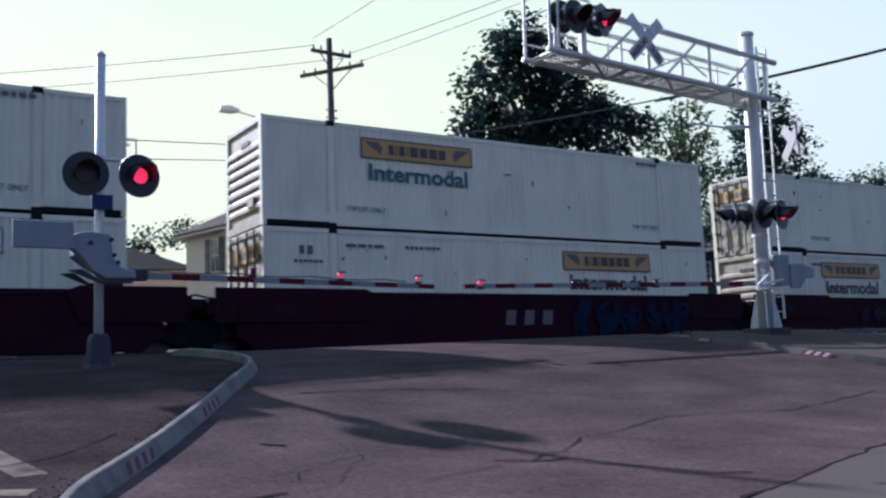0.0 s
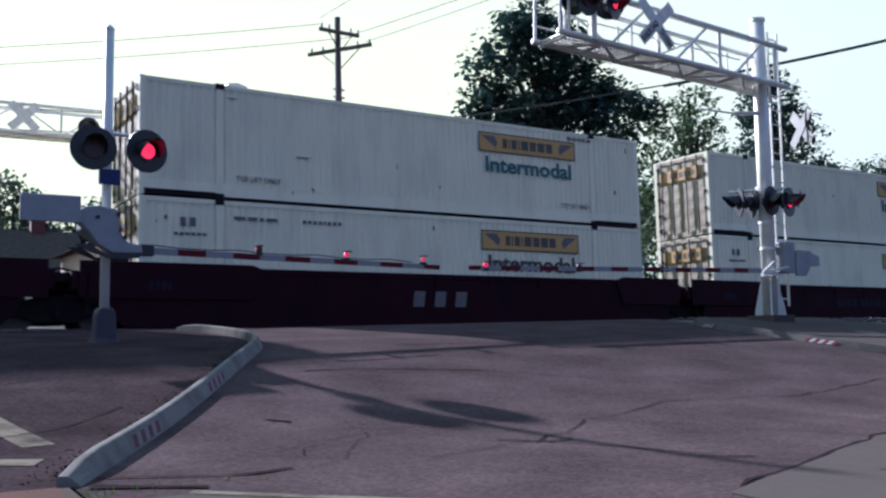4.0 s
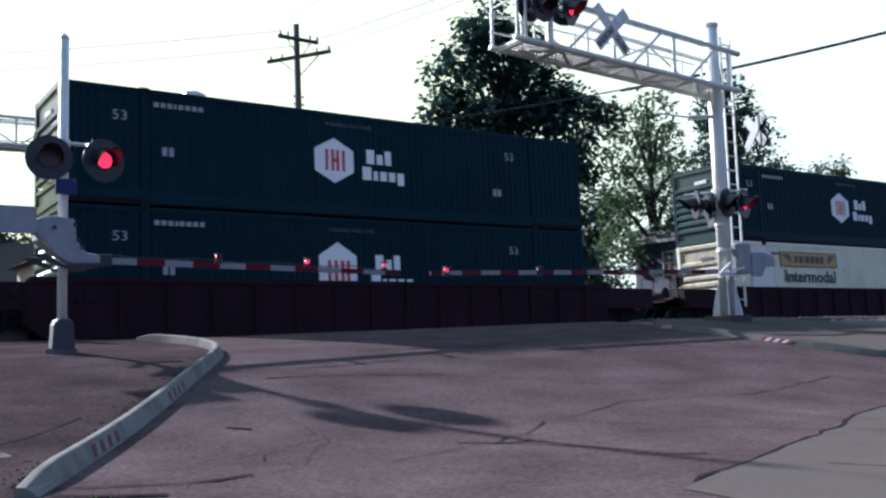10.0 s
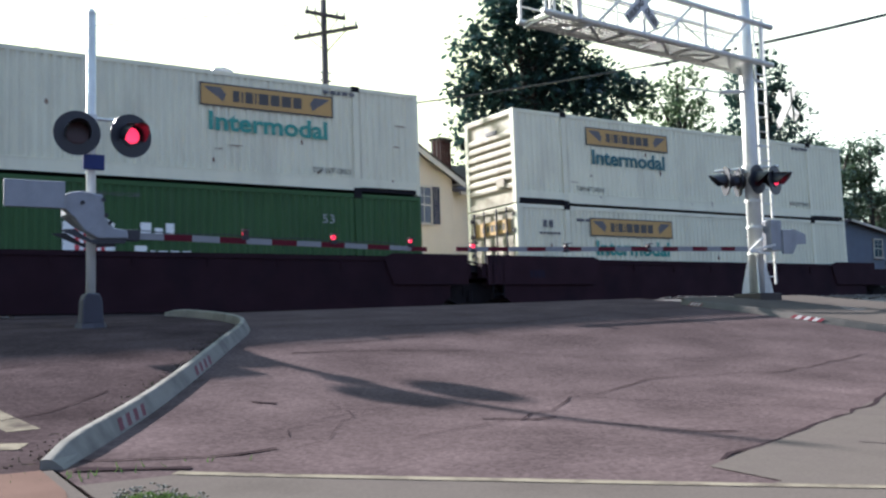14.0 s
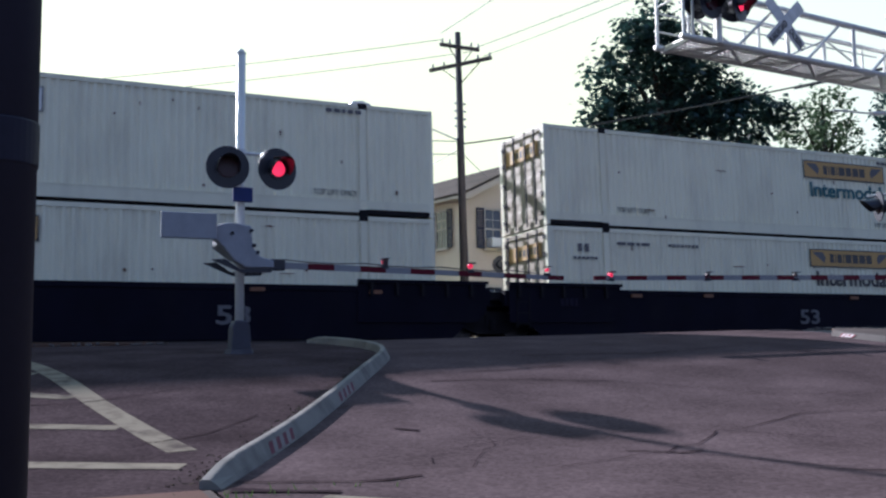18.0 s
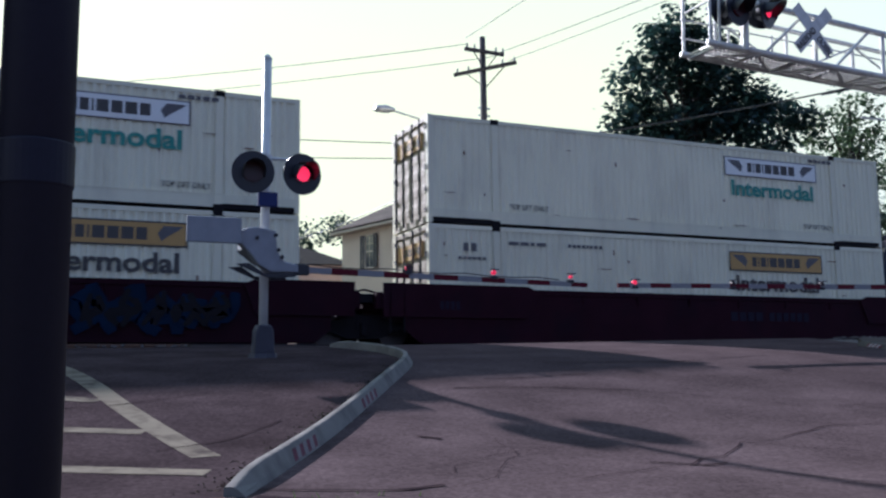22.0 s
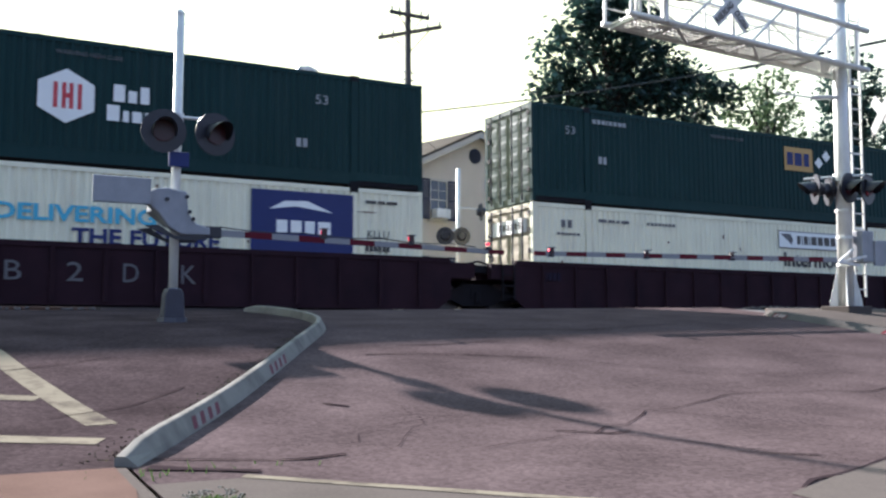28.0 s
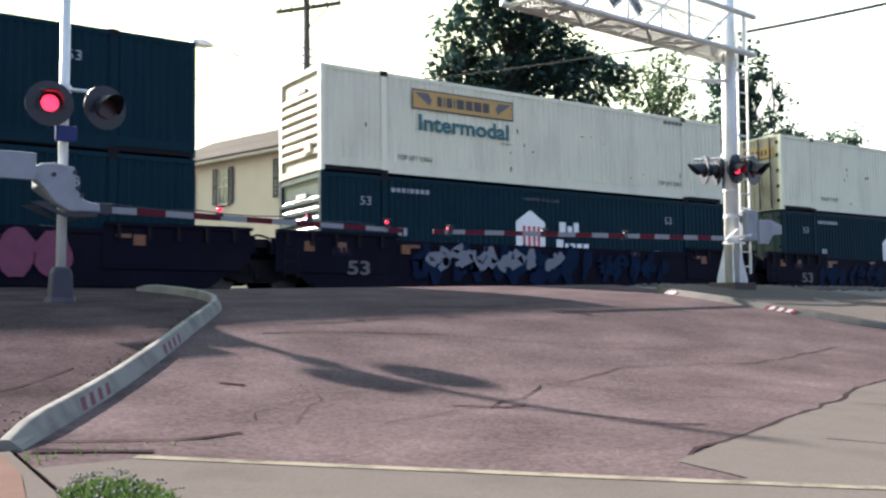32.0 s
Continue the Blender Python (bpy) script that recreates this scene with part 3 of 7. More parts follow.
for pts, w in ((((4.25, -18.93), (5.17, -18.64), (6.06, -18.35), (7.03, -17.98), (8.38, -17.42), (9.5, -17.08)), 0.035),
               (((4.4, -12.9), (5.2, -13.0), (6.4, -13.4)), 0.03), (((5.0, -12.4), (6.5, -12.3)), 0.03), (((3.3, -17.2), (4.46, -16.91), (5.6, -16.2), (7.2, -15.6)), 0.018),
               (((4.46, -16.9), (4.9, -17.6), (5.4, -18.5)), 0.016), (((4.2, -16.75), (4.5, -16.95), (4.75, -16.95)), 0.04), (((4.9, -17.9), (5.15, -18.15), (5.3, -18.2)), 0.03), (((3.0, -15.2), (3.15, -15.35)), 0.05), (((1.95, -17.35), (2.6, -17.15), (3.4, -16.2), (3.6, -15.4)), 0.005), (((1.2, -17.1), (1.5, -17.3), (1.75, -17.45)), 0.12), (((2.4, -16.9), (3.2, -16.1), (3.9, -15.9)), 0.006), (((6.4, -13.4), (7.8, -14.6), (9.8, -14.9)), 0.012),
               (((5.6, -16.2), (6.4, -17.0), (7.0, -17.9)), 0.014), (((7.2, -15.6), (9.0, -15.8), (11.5, -15.2)), 0.018), (((0.9, -15.3), (1.6, -14.9), (2.1, -14.2)), 0.015), (((-0.8, -12.9), (0.6, -13.2), (1.8, -12.6)), 0.02), (((6.5, -11.2), (8.4, -11.5), (10.6, -11.0)), 0.03), (((1.3, -16.9), (1.9, -17.2), (2.4, -17.1)), 0.05),
               (((5.5, -19.0), (6.2, -20.4), (7.5, -21.5)), 0.012), (((7.3, -18.0), (7.9, -19.5), (9.5, -21.0)), 0.012)):
    ribbon("crack", pts, w, CRACK, "", "", lift=0.0085, wobble=0.05, parent=cracks)


def kerb(name, line, w, h, label, chevrons, mat, pitch, red, white):
    """A rounded concrete kerb that follows a line, with red and white chevron sheets on its road face."""
    root = thing(name, label, "kerb", kind="structure")
    fine = []
    for (x0, y0), (x1, y1) in zip(line, line[1:]):
        n = max(2, int(math.hypot(x1 - x0, y1 - y0) / 0.3))
        fine += [(x0 + (x1 - x0) * i / n, y0 + (y1 - y0) * i / n) for i in range(n)]
    fine.append(line[-1])
    sm = fine[:]
    for _ in range(4):
        sm = [sm[0]] + [tuple((sm[i - 1][k] + 2 * sm[i][k] + sm[i + 1][k]) / 4 for k in (0, 1)) for i in range(1, len(sm) - 1)] + [sm[-1]]
    prof = ((-0.56, -0.05), (-0.54, 0.86), (-0.47, 0.97), (-0.36, 1.0), (-0.10, 1.0), (0.00, 0.97), (0.07, 0.90), (0.46, 0.30), (0.60, 0.06), (0.66, -0.05))
    g, frames = Geo(), []
    for i, (x, y) in enumerate(sm):
        a, b = sm[max(0, i - 1)], sm[min(len(sm) - 1, i + 1)]
        dx, dy = b[0] - a[0], b[1] - a[1]
        d = math.hypot(dx, dy) or 1
        nx, ny = dy / d, -dx / d
        z = land(x, y)
        k = 1.0 if 1 < i < len(sm) - 2 else (0.85 if i in (1, len(sm) - 2) else 0.45)
        g.v += [(x + nx * u * w, y + ny * u * w, z + v * h * (k if v > 0 else 1)) for u, v in prof]
        frames.append((x, y, z, nx, ny, dx / d, dy / d))
    n = len(prof)
    g.f = [(i * n + j, i * n + j + 1, (i + 1) * n + j + 1, (i + 1) * n + j) for i in range(len(sm) - 1) for j in range(n - 1)]
    g.f += [tuple(range(n)), tuple(range(len(sm) * n - 1, (len(sm) - 1) * n - 1, -1))]
    part("kerb_body", g, mat, root)
    for cx, cy, sign in chevrons:
        x, y, z, nx, ny, tx, ty = min(frames, key=lambda q: (q[0] - cx) ** 2 + (q[1] - cy) ** 2)
        for k in range(7):
            s0 = (k - 3.5) * pitch
            s1 = s0 + pitch
            q = Geo()
            v = []
            for s, t in ((s0, 0.12), (s1, 0.12), (s1 + 0.06, 0.72), (s0 + 0.06, 0.72)):
                off = (0.55 if t < 0.5 else 0.19) + 0.05
                zz = land(x + tx * s, y + ty * s)
                v.append((x + tx * s + nx * off * w, y + ty * s + ny * off * w, zz + t * h))
            q.add(v, [(0, 1, 2, 3)])
            part("chevron_stripe", q, red if k % 2 == 0 else white, root, "red and white reflective stripes" if k == 0 else "")
    return root


kerb("kerb_left", KERB_LEFT, 0.112, 0.125, "pale worn concrete kerb with red striped sheets, curving to the gate", ((1.82, -15.77, 1), (3.1, -13.6, 1)), KERB, 0.1, FADEDRED, FADEDWHITE)
kerb("kerb_right", KERB_RIGHT, 0.13, 0.10, "pale concrete kerb with red striped sheets round the signal mast", ((13.75, -10.2, 1), (13.48, -12.75, 1)), KERBDARK, 0.075, STRIPERED, STRIPEWHITE)

# island behind the right kerb
g = Geo()
poly = [(x + 0.1, y) for x, y in KERB_RIGHT[1:7]] + [(19.0, -13.6), (19.0, -8.7), (15.0, -8.7)]
top = [(x, y, land(x, y) + 0.10) for x, y in poly]
g.add(top + [(x, y, z - 0.4) for x, y, z in top], [tuple(range(len(top)))] + [(i, len(top) + i, len(top) + (i + 1) % len(top), (i + 1) % len(top)) for i in range(len(top))])
solid("mast_island", g, CONCRETE, "weathered concrete island at the foot of the signal mast", "pavement", kind="structure")

# ---- tracks ----
for name, cy, cant in (("track_near", -3.0, 0.0), ("track_far", 1.296, -1.09)):
    tr = thing(name, "steel rails on dark wooden ties across the crossing", "track", pose(0, cy, 0, cant), kind="structure")
    for s in (-0.7175, 0.7175):
        g = Geo()
        g.prism([(-0.07, -0.17), (0.07, -0.17), (0.07, -0.155), (0.012, -0.14), (0.012, -0.045), (0.036, -0.035), (0.036, -0.004), (0.028, 0.0), (-0.028, 0.0), (-0.036, -0.004), (-0.036, -0.035), (-0.012, -0.045), (-0.012, -0.14), (-0.07, -0.155)], -260, 260, "x")
        part("rail", g, RAIL, tr, m=pose(0, s, 0))
    tie = Geo().box(-0.11, -1.3, -0.34, 0.11, 1.3, -0.165).mesh("tie", TIE)
    for x in span(-14.0, 2.6, 0.55) + span(17.6, 50.0, 0.55):
        part("tie", tie, TIE, tr, m=pose(x + random.uniform(-0.03, 0.03), random.uniform(-0.05, 0.05), 0, 0, 0, random.uniform(-1, 1)))
    gauge = Geo().box(-1.2, -0.655, -0.15, 1.2, 0.655, -0.008).mesh("crossing_panel", PANEL)
    field = Geo().box(-1.2, -0.30, -0.15, 1.2, 0.30, -0.008).mesh("crossing_panel", PANEL)
    for i in range(6):
        x = 4.1 + i * 2.42
        part("crossing_panel", gauge, PANEL, tr, "grey concrete crossing panel" if i == 0 else "", m=pose(x, 0, 0))
        part("crossing_panel", field, PANEL, tr, m=pose(x, -1.09, 0))
        part("crossing_panel", field, PANEL, tr, m=pose(x, 1.09, 0))
    for x0, x1 in ((-260, 2.85), (17.45, 260)):
        part("ballast_bed", Geo().prism([(-2.2, -0.45), (-1.75, -0.18), (1.75, -0.18), (2.2, -0.45)], x0, x1, "x"), BALLAST, tr, "crushed grey stone")
sheet("crossing_fill", (-5.3, -4.42), lambda y: 2.8, lambda y: 17.5, 10, ASPHALT, "asphalt strip before the first track", "road", lift=0.01)
sheet("crossing_middle", (-1.58, -0.16), lambda y: 2.8, lambda y: 17.5, 10, ASPHALT, "asphalt strip between the tracks", "road", lift=0.01)
sheet("crossing_back", (2.72, 4.8), lambda y: 2.8, lambda y: 17.5, 10, ASPHALT, "asphalt strip behind the tracks", "road", lift=0.01)
rnd = random.Random(5)
g = Geo()
for _ in range(5200):
    x, y = 17.6 + 26 * rnd.random() ** 1.6, rnd.uniform(-8.5, 0.2)
    if rnd.random() < 0.25:
        x, y = rnd.uniform(-8, 2.7), rnd.uniform(-5.3, 0.2)
    r = rnd.uniform(0.025, 0.055)
    z = (-0.18 if -4.8 < y < 0.2 else land(x, y)) + r * 0.3
    a, b = rnd.uniform(0, 6.28), rnd.uniform(0.6, 1.0)
    c, s = math.cos(a) * r, math.sin(a) * r
    g.add([(x + c, y + s, z), (x - s * b, y + c * b, z), (x - c, y - s, z), (x + s * b, y - c * b, z), (x, y, z + r * 0.9), (x, y, z - r)],
          [(0, 1, 4), (1, 2, 4), (2, 3, 4), (3, 0, 4), (1, 0, 5), (2, 1, 5), (3, 2, 5), (0, 3, 5)])
solid("ballast_stones", g, BALLAST, "loose crushed grey track stone", "gravel", kind="stuff")

# where the near end of each unit stands, and how far the train has run, time by time
UNIT_X = (265.69, 246.11, 226.57, 202.98, 183.49, 163.99, 140.46, 116.98, 93.47, 69.99, 46.53, 26.99, 7.48, -16.05, -35.65, -55.23, -78.88, -98.48, -118.15, -141.84, -161.58, -181.26, -204.94, -224.55, -244.13)
RUN = ((0.0, -236.88), (0.5, -228.96), (1.0, -222.14), (1.5, -214.76), (2.0, -207.30), (2.5, -199.53), (3.0, -192.65), (3.5, -185.05), (5.5, -155.48), (6.0, -147.69), (6.5, -140.21), (7.0, -133.79), (7.5, -125.60), (8.0, -118.18), (8.5, -111.24), (9.0, -103.37), (9.5, -96.31), (10.0, -88.32), (10.5, -81.37), (11.0, -74.16), (11.5, -66.28), (12.0, -59.35), (12.5, -51.47), (13.0, -44.61), (13.5, -36.84), (15.5, -7.03), (16.0, 0.16), (16.5, 7.66), (17.0, 14.56), (17.5, 22.31), (18.0, 29.90), (18.5, 36.97), (19.0, 44.11), (19.5, 51.95), (20.0, 59.20), (20.5, 66.68), (21.0, 74.23), (21.5, 81.38), (22.0, 88.45), (22.5, 96.40), (23.0, 103.77), (23.5, 111.18), (24.0, 118.68), (24.5, 125.69), (25.0, 133.32), (25.5, 140.74), (27.5, 170.27), (28.0, 176.81), (28.5, 184.93), (29.0, 192.40), (29.5, 199.62), (30.0, 207.07), (30.5, 214.29), (31.0, 221.67), (31.5, 228.91), (32.0, 236.23))

# ---- the train ----
LONG, WIDE, TALL = 16.154, 2.591, 2.896
_mesh = {}


def shared(key, build):
    if key not in _mesh:
        _mesh[key] = build()
    return _mesh[key]


def corrugated(x0, x1, period, depth):
    pts, x = [], x0
    while x < x1 - period * 0.5:
        pts += [(x, 0.0), (x + period * 0.34, 0.0), (x + period * 0.5, depth), (x + period * 0.84, depth)]
        x += period
    return pts + [(x1, 0.0)]


def lettering(parent, body, x, z, width, height, mat, y=-0.004, weight=0.0, label="", name="lettering"):
    word = part(name, text_mesh(body, width, height, mat, weight), mat, parent, label, m=pose(x, y, z))
    return tagged(word, kind="stuff") if name == "stencil" else word


def bars(parent, x, z, widths, height, mat, y=-0.002, gap=0.06, name="marking", label="", slant=0.0, rise=()):
    """Plain blocks in a row for writing or a trade name."""
    single = name == "trade_mark" or name == "reflective_dash"
    g, last, full, floor = Geo(), None, height, z
    for k, w in enumerate(widths):
        low, high = rise[k] if rise else (0.0, 1.0)
        z, height = floor + low * full, (high - low) * full
        if w > 0:
            if single:
                g = Geo()
            g.add([(x, y, z), (x + w, y, z), (x + w + slant * height, y, z + height), (x + slant * height, y, z + height),
                   (x, y + 0.012, z), (x + w, y + 0.012, z), (x + w + slant * height, y + 0.012, z + height), (x + slant * height, y + 0.012, z + height)],
                  [(0, 1, 2, 3), (7, 6, 5, 4), (0, 4, 5, 1), (1, 5, 6, 2), (2, 6, 7, 3), (3, 7, 4, 0)])
            if single:
                last = part(name, g, mat, parent, label)
                label = ""
        x += abs(w) + gap
    return last if single else tagged(part(name, g, mat, parent, label), kind="stuff")


def plate(parent, poly, mat, y=-0.003, name="panel", label="", t=0.01):
    return part(name, Geo().prism(poly, y, y + t, "y"), mat, parent, label)


def rect(x0, z0, x1, z1):
    return [(x0, z0), (x1, z0), (x1, z1), (x0, z1)]


def sign_board(c, x, ink, board):
    """The shipper's sign board with its plain-blocked trade name, and the word below it."""
    if board == "gold":
        plate(c, rect(x, 1.97, x + 3.66, 2.56), INK, name="sign_border")
        plate(c, rect(x + 0.04, 2.01, x + 3.62, 2.52), GOLD, y=-0.006, name="sign_board", label="gold sign board")
        plate(c, rect(x + 0.72, 2.05, x + 2.95, 2.48), GOLD, y=-0.009, name="sign_field")
    else:
        plate(c, rect(x, 1.97, x + 3.66, 2.56), GREYINK, name="sign_border")
        plate(c, rect(x + 0.03, 2.00, x + 3.63, 2.53), PALE, y=-0.006, name="sign_board", label="white outlined sign board")
        plate(c, rect(x + 0.72, 2.05, x + 2.95, 2.48), PALE, y=-0.009, name="sign_field")
    ornament = GREYINK if board != "gold" else MAROON
    for s, x0 in ((1, x + 0.10), (-1, x + 3.56)):
        plate(c, [(x0, 2.46), (x0 + s * 0.45, 2.46), (x0 + s * 0.58, 2.28), (x0 + s * 0.50, 2.10), (x0 + s * 0.34, 2.22), (x0 + s * 0.12, 2.36)], ornament if board != "gold" else GREYINK, y=-0.0085, name="ornament", t=0.004)
    bars(c, x + 0.86, 2.12, (0.17, 0.05, 0.20, 0.05, 0.27, 0.25, 0.27, 0.24), 0.29, INK, y=-0.012, gap=0.055, name="trade_mark", label="dark blocked trade name")
    lettering(c, "Intermodal", x + 0.22, 1.36, 3.26, 0.48, ink, weight=0.028, label="bold lettering")


def hexagon_mark(c, x, red, z0=0.92):
    """A white hexagon with a red monogram, and two lines of white blocks beside it."""
    h, w = 1.25, 1.2
    plate(c, [(x + w / 2, z0), (x + w, z0 + h * 0.26), (x + w, z0 + h * 0.74), (x + w / 2, z0 + h), (x, z0 + h * 0.74), (x, z0 + h * 0.26)], PALE, name="emblem", label="white hexagonal emblem")
    for a in (0.27, 0.42, 0.55, 0.70):
        plate(c, rect(x + w * a, z0 + h * 0.27, x + w * (a + 0.075), z0 + h * 0.74), red, y=-0.007, name="emblem_bar", t=0.004)
    plate(c, rect(x + w * 0.42, z0 + h * 0.46, x + w * 0.62, z0 + h * 0.55), red, y=-0.008, name="emblem_bar", t=0.004)
    bars(c, x + 1.62, z0 + 0.62, (0.25, 0.19, 0.20), 0.40, PALE, gap=0.08, name="trade_mark", label="white blocked trade name", rise=((0.0, 1.0), (0.0, 0.70), (0.0, 1.0)))
    bars(c, x + 1.48, z0 + 0.16, (0.28, 0.13, 0.21, 0.20, 0.21), 0.37, PALE, gap=0.08, name="trade_mark", rise=((0.0, 1.0), (0.0, 0.70), (0.0, 0.70), (0.0, 0.70), (-0.26, 0.70)))


def house_mark(c, x, red):
    """A white house-shaped emblem low on the side."""
    plate(c, [(x, 0.72), (x + 1.15, 0.72), (x + 1.15, 1.85), (x + 0.575, 2.22), (x, 1.85)], PALE, name="emblem", label="white house-shaped emblem")
    for a in (0.24, 0.42, 0.60, 0.76):
        plate(c, rect(x + a * 1.1, 0.95, x + (a + 0.09) * 1.1, 1.72), red, y=-0.007, name="emblem_bar", t=0.004)
    bars(c, x + 1.75, 1.50, (0.25, 0.19, 0.20), 0.40, PALE, gap=0.08, name="trade_mark", rise=((0.0, 1.0), (0.0, 0.70), (0.0, 1.0)))
    bars(c, x + 1.61, 0.98, (0.28, 0.13, 0.21, 0.20, 0.21), 0.37, PALE, gap=0.08, name="trade_mark", rise=((0.0, 1.0), (0.0, 0.70), (0.0, 0.70), (0.0, 0.70), (-0.26, 0.70)))


def container(label, mat, end, decor):
    """A 53-foot box: posts, rails, castings, corrugated walls, roof, and the end that faces back along the train."""
    c = thing("container", label, "container", group="stacked containers")
    nm = mat.name
    fr = shared(("post", nm), lambda: Geo().box(-0.06, 0, 0, 0.06, 0.15, TALL).mesh("corner_post", mat))
    for x in (0.06, LONG - 0.06):
        part("corner_post", fr, mat, c, m=pose(x, 0, 0))
        part("corner_post", fr, mat, c, m=pose(x, WIDE - 0.15, 0))
    lift = shared(("lift", nm), lambda: Geo().box(-0.09, -0.001, 0, 0.09, 0.12, TALL).mesh("lifting_post", mat))
    block = shared("block", lambda: Geo().box(-0.12, -0.006, 0, 0.12, 0.16, 0.15).mesh("lifting_block", STEEL))
    for x in (1.98, LONG - 1.98):
        part("lifting_post", lift, mat, c, m=pose(x, 0, 0))
        part("lifting_block", block, STEEL, c, "dark steel lifting block", m=pose(x, 0, TALL - 0.13))
        part("lifting_block", block, STEEL, c, m=pose(x, 0, -0.025))
    top = shared(("top", nm), lambda: Geo().box(0.1, 0.006, TALL - 0.12, LONG - 0.1, 0.09, TALL - 0.01).mesh("top_rail", mat))
    low = shared(("low", nm), lambda: Geo().box(1.90, 0.002, 0.055, LONG - 1.90, 0.09, 0.36).box(1.90, -0.006, 0.352, LONG - 1.90, 0.08, 0.376).box(0.11, 0.003, 0.15, 1.90, 0.09, 0.37).box(LONG - 1.90, 0.003, 0.15, LONG - 0.11, 0.09, 0.37).mesh("bottom_rail", mat))
    for y in (0.0, WIDE - 0.095):
        part("top_rail", top, mat, c, m=pose(0, y, 0))
        part("bottom_rail", low, mat, c, m=pose(0, y, 0))
    wall = shared(("wall", nm), lambda: Geo().strip([(x, 0.012 + y) for x, y in corrugated(0.12, LONG - 0.12, 0.203, 0.034)], 0.25, TALL - 0.11).mesh("side_wall", mat))
    part("side_wall", wall, mat, c)
    part("side_wall", wall, mat, c, m=pose(0, WIDE - 0.06, 0))
    part("roof", shared(("roof", nm), lambda: Geo().box(0.02, 0.02, TALL - 0.06, LONG - 0.02, WIDE - 0.02, TALL - 0.005).mesh("roof", mat)), mat, c)
    part("floor", shared("floor", lambda: Geo().box(0.02, 0.02, 0.03, LONG - 0.02, WIDE - 0.02, 0.16).mesh("floor", STEEL)), STEEL, c)
    part("front_wall", shared(("front", nm), lambda: Geo().box(LONG - 0.06, 0.1, 0.1, LONG - 0.02, WIDE - 0.1, TALL - 0.1).mesh("front_wall", mat)), mat, c)
    end_wall(c, mat, end)
    if mat is WHITE:
        rust_spots(c)
    for fn in decor:
        fn(c)
    return c


_wear = random.Random(77)


def rust_spots(c):
    """Small rust spots, drips and scrapes on the side wall."""
    g = Geo()
    for _ in range(_wear.randint(8, 15)):
        x, z = _wear.uniform(0.3, LONG - 0.5), _wear.uniform(0.25, TALL - 0.3)
        w, h = _wear.uniform(0.015, 0.04), _wear.uniform(0.03, 0.16)
        if _wear.random() < 0.25:
            w, h = _wear.uniform(0.10, 0.30), _wear.uniform(0.012, 0.03)
        g.prism([(x - w, z), (x - w * 0.3, z + h * 0.5), (x + w * 0.5, z + h * 0.4), (x + w, z - h * 0.1), (x + w * 0.3, z - h * 0.7), (x - w * 0.4, z - h * 0.5)], 0.0015, 0.03, "y")
    tagged(part("rust_staining", g, RUSTSPOT, c, "small brown rust spots"), kind="stuff")


